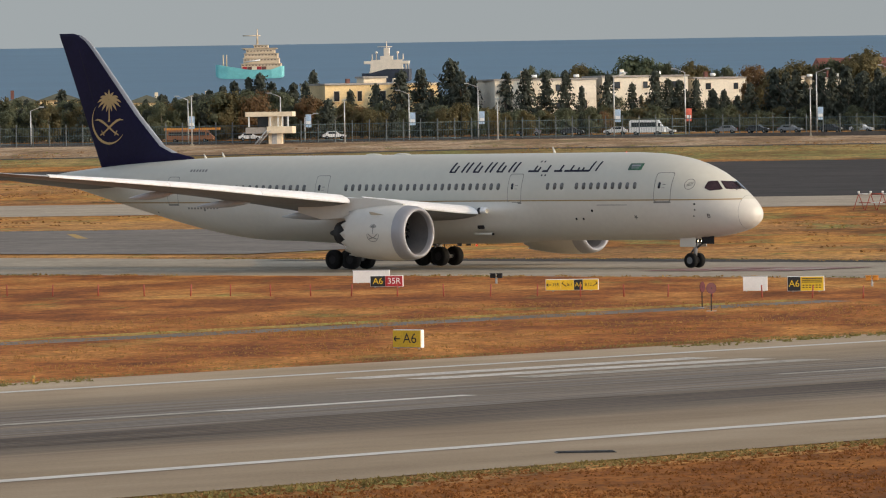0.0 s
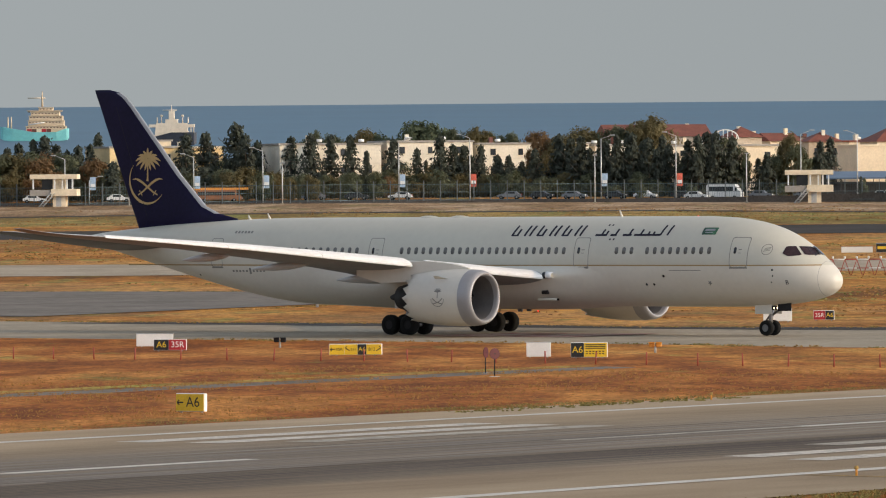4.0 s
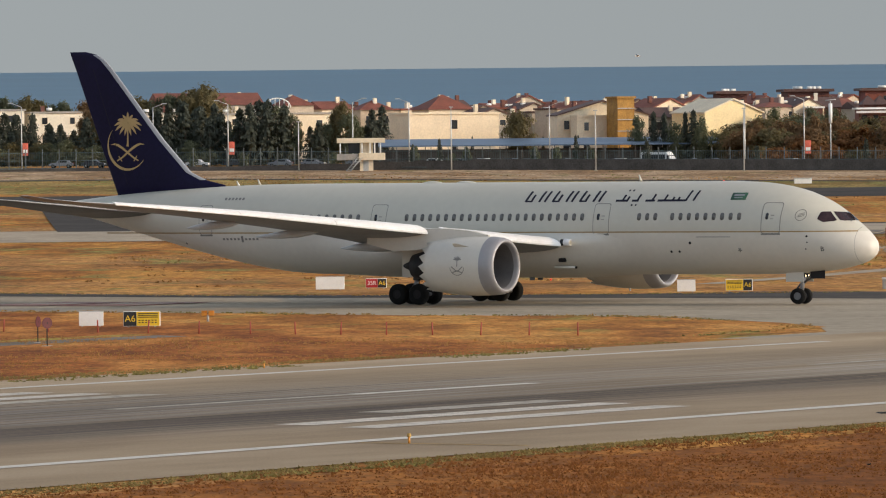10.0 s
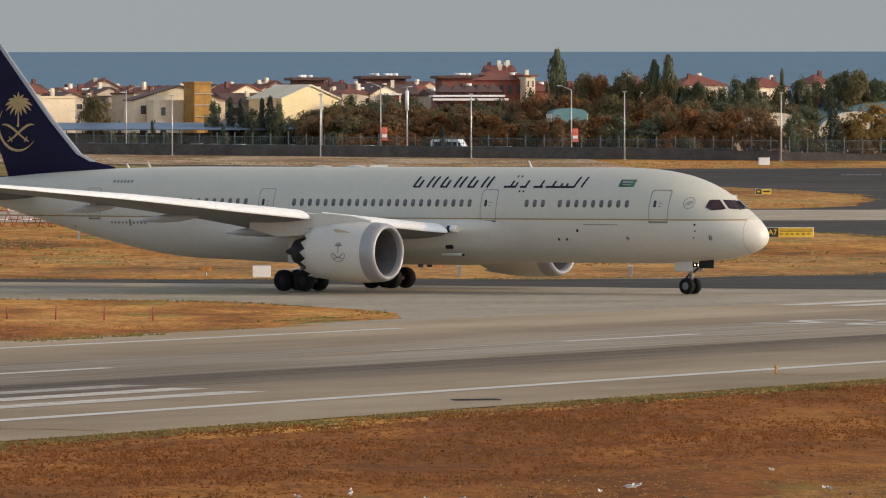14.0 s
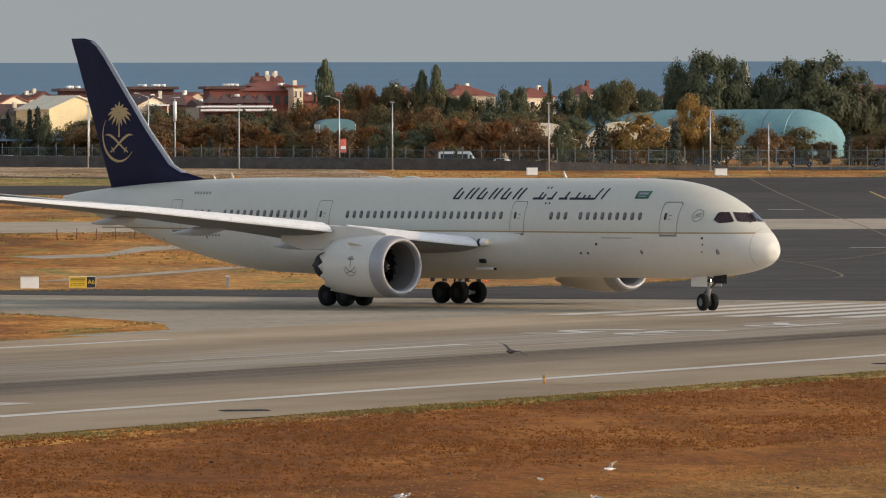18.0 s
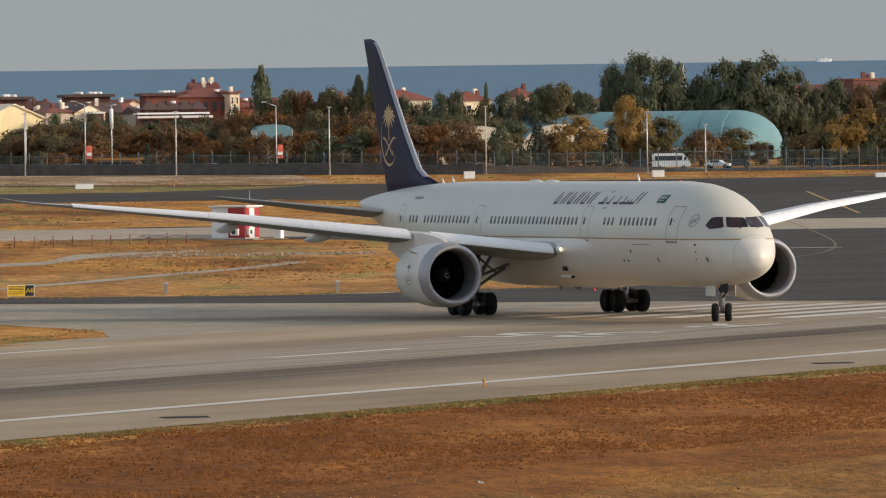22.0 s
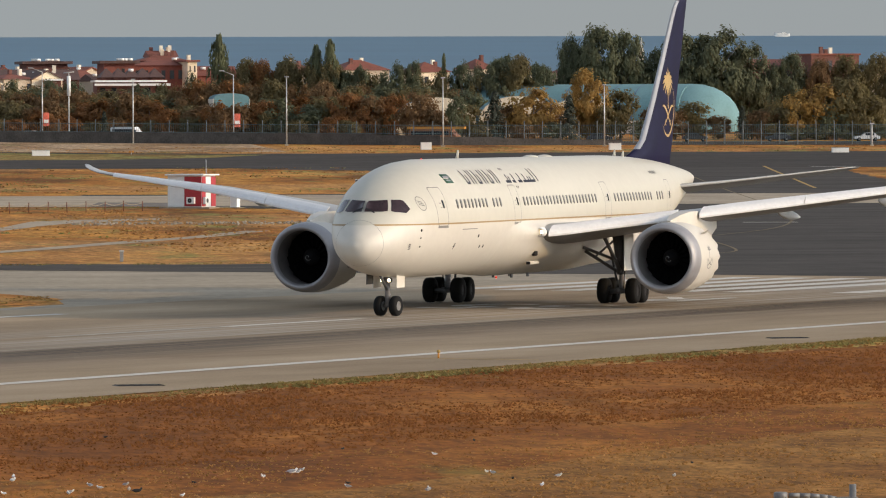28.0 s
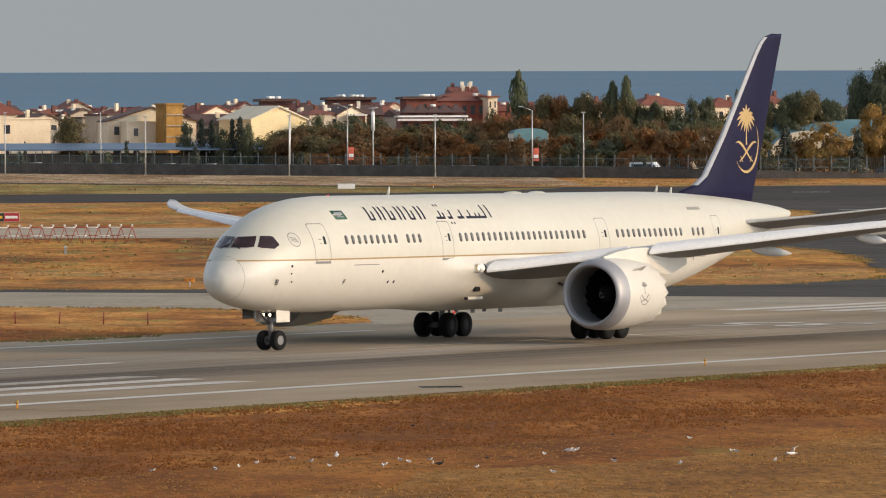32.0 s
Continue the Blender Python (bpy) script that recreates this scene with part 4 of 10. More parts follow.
def build_wings(ac):
    for side in (-1, 1):
        rings = [airfoil(le, ch, th, side * y, z, 14, -1.0) for y, le, ch, z, th in WING]
        bm = loft(rings)
        bm.normal_update()
        # down-facing faces take a darker grey: the underside's shade put into the colour
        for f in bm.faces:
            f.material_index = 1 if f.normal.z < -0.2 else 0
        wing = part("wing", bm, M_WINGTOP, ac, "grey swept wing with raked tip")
        wing.data.materials.append(M_WINGSHADE)
        # bare leading edge: two slats with a gap at the pylon
        for y0, y1 in ((3.80, 9.2), (10.3, 14.97), (15.0, 19.97), (20.0, 26.8)):
            rs = []
            for k in range(7):
                y = y0 + (y1 - y0) * k / 6
                i = max(j for j in range(len(WING) - 1) if WING[j][0] <= y)
                w = (y - WING[i][0]) / (WING[i + 1][0] - WING[i][0])
                le, ch, z, th = (WING[i][j] * (1 - w) + WING[i + 1][j] * w for j in (1, 2, 3, 4))
                f = min(0.74, max(0.28, 1.02 * th * ch / 1.07))
                rs.append([(le + a * f, side * y, z + b * f) for a, b in ((0.40, -0.26), (0.43, -0.14), (0.31, 0.06), (0.06, 0.25), (-0.35, 0.43), (-0.75, 0.54), (-0.74, 0.48), (-0.30, 0.34), (0.0, 0.12), (0.18, -0.10), (0.27, -0.27))])
            part("slat", loft(rs), M_SLAT, wing, "bright white drooped slat", smooth=False)
        # flap track fairings
        for y, x0, L in ((6.6, -23.4, 7.0), (12.8, -28.0, 4.8), (17.6, -30.8, 4.0)):
            i = max(j for j in range(len(WING) - 1) if WING[j][0] <= y)
            w = (y - WING[i][0]) / (WING[i + 1][0] - WING[i][0])
            z = WING[i][3] * (1 - w) + WING[i + 1][3] * w
            rs = []
            for a, r in ((0, 0.04), (0.12, 0.20), (0.35, 0.32), (0.6, 0.30), (0.85, 0.17), (1.0, 0.03)):
                r *= 1.25 if y < 8 else 0.85
                rs.append([(x0 - a * L, side * y + r * 0.6 * math.cos(2 * math.pi * k / 10), z - 0.34 - 0.30 * a + r * 1.0 * math.sin(2 * math.pi * k / 10)) for k in range(10)])
            part("flap_fairing", loft(rs), M_WINGTOP, wing, "grey pointed flap track fairing")
        # inboard and outboard flap joints on the upper side
        lens = part("light_lens", turned([(0.0, 0.01), (0.0, 0.16), (-0.4, 0.22)], (-15.18, side * 3.50, 3.95), 16), M_GLASS, wing, "dark glass landing light lens")
        part("landing_light", turned([(0.02, 0.004), (0.01, 0.10)], (-15.14, side * 3.50, 3.95), 14), M_LANDING, lens, "lit landing light in the wing root")
        part("light_ring", turned([(0.14, 0.17), (0.14, 0.20), (-0.30, 0.26), (-0.30, 0.17), (0.14, 0.17)], (-15.02, side * 3.50, 3.95), 18), M_SLAT, lens)
        # horizontal stabiliser
        hs = [(1.0, -47.9, 6.2, 5.92, 0.10), (4.0, -50.8, 4.6, 6.24, 0.09), (8.8, -54.7, 2.6, 6.84, 0.075), (9.7, -55.9, 1.6, 6.97, 0.07), (9.95, -56.7, 0.8, 7.00, 0.06)]
        st = part("stabiliser", loft([airfoil(le, ch, th * 0.7, side * y, z, 12, -3.0) for y, le, ch, z, th in hs]), M_STAB, ac, "grey horizontal tailplane")
        rs = []
        for y, le, ch, z, th in hs:
            front = []
            for q in range(-4, 5):
                c = 0.025 * (abs(q) / 4) ** 2
                t = th * 0.7 * ch * 5 * 0.2969 * math.sqrt(c)
                front.append((le + 0.02 - c * ch, side * y, z + (t + 0.01 if q >= 0 else -0.85 * t - 0.01)))
            rs.append(front)
        part("leading_edge", loft(rs, close_ends=False, loop=False), M_WINGTOP, st)


FIN = [(6.6, -43.6, -52.55), (7.75, -44.0, -53.02), (8.1, -45.6, -53.16), (8.6, -46.75, -53.36), (10.78, -48.95, -54.23), (13.2, -51.05, -55.19), (15.5, -53.05, -56.10), (16.2, -53.75, -56.4), (16.55, -54.35, -56.54), (16.75, -55.3, -56.6)]


def fin_half(x, z):
    i = max(j for j in range(len(FIN) - 1) if FIN[j][0] <= z)
    w = (z - FIN[i][0]) / (FIN[i + 1][0] - FIN[i][0])
    le, te = (FIN[i][j] * (1 - w) + FIN[i + 1][j] * w for j in (1, 2))
    ch = le - te
    c = max(0.0, min(1.0, (le - x) / ch))
    return 0.09 * min(ch, 7.6) * 5 * (0.2969 * math.sqrt(c) - 0.126 * c - 0.3516 * c**2 + 0.2843 * c**3 - 0.1015 * c**4)


def fin_stroke(pts, widths, side, off=0.015):
    bm = bmesh.new()
    prev = None
    for i, (x, z) in enumerate(pts):
        a, b = pts[max(i - 1, 0)], pts[min(i + 1, len(pts) - 1)]
        d = Vector((b[0] - a[0], b[1] - a[1])).normalized()
        w = widths if isinstance(widths, float) else widths[i]
        e = Vector((-d[1], d[0])) * w / 2
        cur = [bm.verts.new((x + s * e[0], side * (fin_half(x + s * e[0], z + s * e[1]) + off), z + s * e[1])) for s in (1, -1)]
        if prev:
            bm.faces.new((prev[0], prev[1], cur[1], cur[0]))
        prev = cur
    bm.normal_update()
    for f in bm.faces:
        if f.normal.y * side < 0:
            f.normal_flip()
    return bm


def build_fin(ac):
    rings = []
    for z, le, te in FIN:
        ch = le - te
        ring = airfoil(le, ch, 0.09 * min(ch, 7.6) / ch, 0, 0, 14)
        rings.append([(p[0], p[2] / (0.85 if p[2] < 0 else 1.0), z) for p in ring])
    fin = part("tail_fin", loft(rings), M_NAVY, ac, "dark navy tail fin with a gold emblem")
    rs = []
    for z, le, te in FIN[2:9]:
        front = []
        for q in range(-5, 6):
            x = le + 0.02 - 0.32 * (abs(q) / 5) ** 2
            h = fin_half(x - 0.02, z) + 0.012
            front.append((x, math.copysign(h, q) if q else 0.0, z))
        rs.append(front)
    part("leading_edge", loft(rs, close_ends=False, loop=False), M_FINEDGE, fin)
    part("rudder_seam", fin_stroke([(-51.9 - 0.30 * k, 7.9 + 0.85 * k) for k in range(10)], 0.03, -1), M_DARKMET, fin)
    part("rudder_seam", fin_stroke([(-51.9 - 0.30 * k, 7.9 + 0.85 * k) for k in range(10)], 0.03, 1), M_DARKMET, fin)
    for side in (-1, 1):
        em = tagged(new("emblem"), "gold palm and curved strokes emblem")
        em.parent = fin
        cx, cz = -51.8, 10.15
        # crescent below
        pts, ws = [], []
        for k in range(29):
            a = radians(139 + 184 * k / 28)
            pts.append((cx + 1.68 * math.cos(a), cz + 0.28 + 1.60 * math.sin(a)))
            ws.append(0.03 + 0.17 * math.sin(math.pi * k / 28) ** 1.3)
        part("crescent", fin_stroke(pts, ws, side), M_GOLD, em)
        hub = (cx + 0.05, 11.92)
        for k in range(13):  # arching fronds, the low ones hanging
            a = radians(-72 + 27 * k)
            L = 0.86 + 0.30 * math.cos(a) ** 2
            p = [(hub[0] + L * q * math.cos(a), hub[1] + 0.76 * q * math.sin(a) + abs(math.cos(a)) * (0.34 * q - 0.62 * q * q)) for q in (0.06, 0.3, 0.55, 0.8, 1.0)]
            part("frond", fin_stroke(p, [0.10, 0.20, 0.21, 0.15, 0.02], side), M_GOLD, em)
        part("stem", fin_stroke([(cx, 10.38), (cx + 0.03, 10.6), (cx + 0.05, 11.95)], [0.22, 0.13, 0.10], side), M_GOLD, em)
        for d in (-1, 1):
            p = [(cx + d * u, z) for u, z in ((0.92, 9.42), (0.50, 9.63), (0.0, 9.97), (-0.42, 10.26), (-0.80, 10.46), (-1.10, 10.54), (-1.42, 10.50))]
            part("blade", fin_stroke(p, [0.09, 0.12, 0.15, 0.17, 0.17, 0.12, 0.02], side), M_GOLD, em)
            part("hilt", fin_stroke([(cx + d * 0.52, 9.40), (cx + d * 0.68, 9.60), (cx + d * 0.78, 9.74)], 0.08, side), M_GOLD, em)


def build_engine(ac, side):
    c = (-15.70, side * NAC_Y, NAC_Z)
    n = 48
    rings = []
    for a, r in ((-0.70, 1.825), (-1.3, 1.86), (-2.2, 1.88), (-3.2, 1.845), (-4.2, 1.755), (-5.0, 1.64)):
        rings.append([(c[0] + a, c[1] + r * math.cos(2 * math.pi * k / n), c[2] + r * math.sin(2 * math.pi * k / n)) for k in range(n)])
    # chevron rim
    rings.append([(c[0] - 5.25 - (0.32 if k % 3 == 0 else 0.16 if k % 3 == 1 else 0.0) * 1.2, c[1] + 1.60 * math.cos(2 * math.pi * k / n), c[2] + 1.60 * math.sin(2 * math.pi * k / n)) for k in range(n)])
    inner = [[(p[0] + 0.0, c[1] + (p[1] - c[1]) * 0.97, c[2] + (p[2] - c[2]) * 0.97) for p in rings[-1]], [(c[0] - 4.6, c[1] + 1.5 * math.cos(2 * math.pi * k / n), c[2] + 1.5 * math.sin(2 * math.pi * k / n)) for k in range(n)]]
    en = part("engine", loft(rings + inner, close_ends=False), M_LOWER, ac, "large white turbofan nacelle with serrated rear rim")
    part("inlet_lip", turned([(-0.98, 1.853), (-0.70, 1.830), (-0.35, 1.790), (-0.12, 1.715), (-0.02, 1.63), (0.0, 1.57), (-0.04, 1.50), (-0.16, 1.45), (-0.40, 1.42)], c, n), M_LIP, en, "bare-metal inlet lip")
    part("inlet_duct", turned([(-0.40, 1.42), (-0.9, 1.41), (-1.6, 1.43), (-2.6, 1.43)], c, n), M_DUCT, en)
    part("fan_back", turned([(-2.2, 0.02), (-2.2, 1.43)], c, n), M_FAN, en)
    fan = tagged(new("fan"), "dark fan blades")
    fan.parent = en
    fan.location = (c[0] - 0.45, c[1], c[2])
    bm = bmesh.new()
    vs = []
    for q in range(5):
        r = 0.45 + 0.96 * q / 4
        sweep = 0.10 * math.sin(math.pi * q / 4)
        for dx, da in ((-1.30 - 0.05 * q, 0.0), (-1.62, 0.26 - 0.02 * q)):
            a = da + sweep
            vs.append(bm.verts.new((dx, r * math.cos(a), r * math.sin(a))))
    for q in range(4):
        bm.faces.new((vs[2 * q], vs[2 * q + 1], vs[2 * q + 3], vs[2 * q + 2]))
    blade = part("blade", bm, M_FAN, fan)
    for k in range(1, 18):
        o = new("blade", blade.data)
        o.parent = fan
        o.rotation_euler = (2 * math.pi * k / 18, 0, 0)
    c0, c = c, (0.0, 0.0, 0.0)
    part("spinner", turned([(-0.72, 0.01), (-0.80, 0.12), (-1.0, 0.28), (-1.25, 0.42), (-1.45, 0.46)], c, 24), M_DARKMET, fan)
    bm = bmesh.new()
    prev = None
    for k in range(18):
        a = radians(19 * k)
        r = 0.05 + 0.008 * k
        x = -0.72 - 0.62 * r + 0.06 - 0.35 * max(0.0, r - 0.2)
        cur = [bm.verts.new((c[0] + x - 0.4 * dr, c[1] + (r + dr) * math.cos(a), c[2] + (r + dr) * math.sin(a))) for dr in (-0.014, 0.014)]
        if prev:
            bm.faces.new((prev[0], prev[1], cur[1], cur[0]))
        prev = cur
    part("spiral", bm, M_SPIRAL, fan, "white spiral on the spinner")
    c = c0
    part("core_cowl", turned([(-4.4, 1.25), (-5.3, 1.12), (-6.2, 0.92), (-6.9, 0.74), (-6.9, 0.66)], c, 32), M_DARKMET, en)
    part("exhaust_cone", turned([(-6.5, 0.5), (-7.1, 0.36), (-7.7, 0.12), (-7.8, 0.02)], c, 24), M_DARKMET, en)
    # pylon up to the wing
    rs = []
    for x, z0, z1, hw in ((-17.0, 4.45, 4.52, 0.10), (-18.2, 4.4, 4.78, 0.28), (-20.0, 4.3, 4.95, 0.34), (-22.0, 3.6, 4.95, 0.36), (-24.0, 3.5, 4.5, 0.30), (-26.2, 4.0, 4.4, 0.10)):
        rs.append([(x, c[1] - hw, z0), (x, c[1] + hw, z0), (x, c[1] + hw, z1), (x, c[1] - hw, z1)])
    part("pylon", loft(rs), M_LOWER, en, smooth=False)
    # nacelle strake and emblem strokes on the outer and inner faces
    for d in (-1, 1):
        if d == -side:  # one strake, on the side of the fuselage
            a = radians(90 + d * 50)
            p = Vector((c[0] - 1.9, c[1] + 1.91 * math.cos(a), c[2] + 1.91 * math.sin(a)))
            o = Vector((0, math.cos(a), math.sin(a)))
            bm = bmesh.new()
            vs = [bm.verts.new(q) for q in (p, p + Vector((-1.1, 0, 0)), p + Vector((-1.1, 0, 0)) + o * 0.34, p + Vector((-0.75, 0, 0)) + o * 0.34)]
            bm.faces.new(vs)
            bmesh.ops.solidify(bm, geom=bm.faces[:], thickness=0.03)
            part("strake", bm, M_LOWER, en, smooth=False)
        em = tagged(new("emblem"), "small grey-gold emblem strokes")
        em.parent = en

        def nac(x, z, off=0.012):
            s = max(-0.95, min(0.95, (z - c[2]) / 1.86))
            return (x, c[1] + d * (1.87 * math.sqrt(1 - s * s) + off), z)

        def line(name, pts, w):
            bm = bmesh.new()
            prev = None
            for i, (x, z) in enumerate(pts):
                a_, b_ = pts[max(i - 1, 0)], pts[min(i + 1, len(pts) - 1)]
                t = Vector((b_[0] - a_[0], b_[1] - a_[1])).normalized()
                e = Vector((-t[1], t[0])) * w / 2
                cur = [bm.verts.new(nac(x + s * e[0], z + s * e[1])) for s in (1, -1)]
                if prev:
                    bm.faces.new((prev[0], prev[1], cur[1], cur[0]))
                prev = cur
            part(name, bm, M_SEAM, em)

        ex, ez = c[0] - 2.55, 2.62
        for k in range(7):
            a = radians(15 + 25 * k)
            line("frond", [(ex, ez + 0.35), (ex + 0.3 * math.cos(a), ez + 0.35 + 0.25 * math.sin(a))], 0.06)
        line("stem", [(ex, ez - 0.05), (ex, ez + 0.4)], 0.06)
        line("blade", [(ex - 0.42, ez - 0.05), (ex - 0.1, ez - 0.3), (ex + 0.35, ez - 0.42)], 0.06)
        line("blade", [(ex + 0.42, ez - 0.05), (ex + 0.1, ez - 0.3), (ex - 0.35, ez - 0.42)], 0.06)
        line("crescent", [(ex + 0.52 * math.cos(radians(a)), ez - 0.1 + 0.5 * math.sin(radians(a))) for a in range(180, 361, 20)], 0.04)


WHEELS = []


def wheel(parent, x, y, r, w, rim_r, rim=None):
    """A tyre with its rim, turning about the y axis at its own centre."""
    prof = [(-w / 2, rim_r), (-w / 2, r * 0.86), (-w * 0.36, r * 0.97), (0, r), (w * 0.36, r * 0.97), (w / 2, r * 0.86), (w / 2, rim_r)]
    n = 28
    rings = [[(q * math.cos(2 * math.pi * k / n), a, q * math.sin(2 * math.pi * k / n)) for k in range(n)] for a, q in prof]
    wh = part("wheel", loft(rings, close_ends=False), M_TYRE, parent, "black aircraft tyre")
    wh.location = (x, y, r)
    rings = [[(q * math.cos(2 * math.pi * k / 20), a, q * math.sin(2 * math.pi * k / 20)) for k in range(20)] for a, q in ((-w * 0.42, 0.05), (-w * 0.46, rim_r * 0.5), (-w * 0.34, rim_r * 0.8), (-w * 0.47, rim_r), (w * 0.47, rim_r), (w * 0.34, rim_r * 0.8), (w * 0.46, rim_r * 0.5), (w * 0.42, 0.05))]
    part("rim", loft(rings), rim or M_RIM, wh)
    WHEELS.append((wh, x, y, r))
    return wh


def build_gear(ac):
    ng = part("nose_gear", tube((0.0, 0, 0.55), (0.25, 0, 2.3), 0.13, 0.16, 12), M_LIP, ac, "grey nose landing gear strut")
    part("axle", tube((0, -0.5, 0.52), (0, 0.5, 0.52), 0.09), M_STRUT, ng)
    part("drag_brace", tube((0.15, 0, 1.3), (1.5, 0, 2.2), 0.07), M_STRUT, ng)
    part("torque_link", tube((-0.28, 0, 1.0), (0.05, 0, 1.4), 0.06), M_STRUT, ng)
    part("torque_link", tube((-0.28, 0, 1.0), (-0.05, 0, 0.65), 0.06), M_STRUT, ng)
    for s in (-1, 1):
        wheel(ng, 0.0, s * 0.40, 0.51, 0.36, 0.24)
        part("gear_door", box(-0.75, 0.55, s * 0.62 - 0.02, s * 0.62 + 0.02, 1.42, 2.25, 0.01), M_LOWER, ng, "white nose gear door", smooth=False)
        lp = part("taxi_lamp", turned([(0.16, 0.095), (0.16, 0.12), (-0.08, 0.12), (-0.08, 0.02)], (0.32, s * 0.19, 1.80), 12), M_DARKMET, ng)
        part("taxi_light", turned([(0.10, 0.004), (0.09, 0.095)], (0.32, s * 0.19, 1.80), 12), M_LANDING, lp, "lit taxi light on the nose gear")
    part("gear_door", box(0.95, 2.0, -0.5, -0.46, 1.62, 2.2, 0.01), M_DARKMET, ng, smooth=False)
    for s in (-1, 1):
        y = s * 4.85
        mg = part("main_gear", tube((-25.72, y, 1.55), (-25.6, s * 4.65, 3.7), 0.27, 0.31, 14), M_STRUT, ac, "grey main landing gear leg with four-wheel truck")
        part("piston", tube((-25.75, y, 0.6), (-25.72, y, 1.6), 0.17, 0.17, 12), M_LIP, mg, "bright sliding piston of the gear leg")
        part("actuator", tube((-25.9, y - s * 0.35, 1.2), (-25.5, y - s * 0.6, 2.9), 0.06), M_STRUT, mg)
        part("hose", tube((-25.45, y + s * 0.16, 0.8), (-25.4, y + s * 0.25, 2.6), 0.03, n=6), M_TYRE, mg)
        part("brace_rod", tube((-25.5, s * 3.4, 2.45), (-25.55, s * 4.4, 3.3), 0.06), M_STRUT, mg)
        part("truck_beam", box(-26.75, -24.9, y - 0.14, y + 0.14, 0.52, 0.84, 0.05), M_STRUT, mg)
        part("side_brace", tube((-25.65, y - s * 0.1, 1.6), (-25.3, s * 2.4, 3.1), 0.09), M_STRUT, mg)
        part("side_brace", tube((-25.65, y - s * 0.1, 2.2), (-24.2, s * 2.6, 3.2), 0.08), M_STRUT, mg)
        part("drag_brace", tube((-25.7, y, 1.5), (-23.6, y - s * 0.4, 3.6), 0.10), M_STRUT, mg)
        part("torque_link", tube((-26.05, y, 1.1), (-25.7, y, 1.7), 0.07), M_STRUT, mg)
        part("gear_door", box(-26.6, -24.8, s * 5.22 - 0.02, s * 5.22 + 0.02, 1.75, 3.9, 0.02), M_LOWER, mg, "white main gear door", smooth=False)
        for ax in (-25.05, -26.6):
            part("axle", tube((ax, y - 0.75, 0.66), (ax, y + 0.75, 0.66), 0.13), M_STRUT, mg)
            for w in (-1, 1):
                wheel(mg, ax, y + w * 0.78, 0.68, 0.56, 0.30, M_DARKMET)


def build_aircraft():
    ac = tagged(new("airliner"), "white twin-engine wide-body airliner with navy tail on the taxiway", "aircraft")
    build_fuselage(ac)
    build_wings(ac)
    build_fin(ac)
    for side in (-1, 1):
        build_engine(ac, side)
    build_gear(ac)
    return ac


airliner = build_aircraft()

# ---------------- airfield things ----------------
M_SYEL = mat("yellow_sign_face", (0.72, 0.47, 0.02), 0.5, var=0.12, scale=0.5)
M_SBLK = mat("black_sign_face", (0.015, 0.015, 0.015), 0.5, var=0.2, scale=0.5)
M_SRED = mat("red_sign_face", (0.38, 0.022, 0.027), 0.5, var=0.15, scale=0.5)
M_DRED = mat("dark_red_board", (0.085, 0.008, 0.010), 0.6, var=0.2, scale=0.3)
M_SWHT = mat("white_sheet_panel", (0.78, 0.77, 0.73), 0.5, var=0.06, scale=0.6)
M_STAKE = mat("red_stake_paint", (0.33, 0.062, 0.032), 0.6, var=0.25, scale=0.3)
M_CABLE = mat("dull_grey_plastic", (0.24, 0.235, 0.22), 0.7, var=0.15, scale=0.4)
M_GREYB = mat("grey_painted_steel", (0.42, 0.42, 0.41), 0.5, var=0.15, scale=0.4)
M_ORANGE = mat("orange_lamp_housing", (0.62, 0.26, 0.03), 0.5, var=0.15, scale=0.2)
M_ROCK = mat("pale_rubble_stone", (0.29, 0.24, 0.18), 0.9, var=0.3, scale=0.6, bump=0.02, island=0.3)


def thing(name, label, category, group=""):
    return tagged(new(name), label, category, group)


def upright_text(text, material, size, x, y, z, parent):
    ob = flat_text(text, material, size)
    ob.parent = parent
    ob.matrix_basis = pose(x, y, z, 90, 0, 0)
    return ob


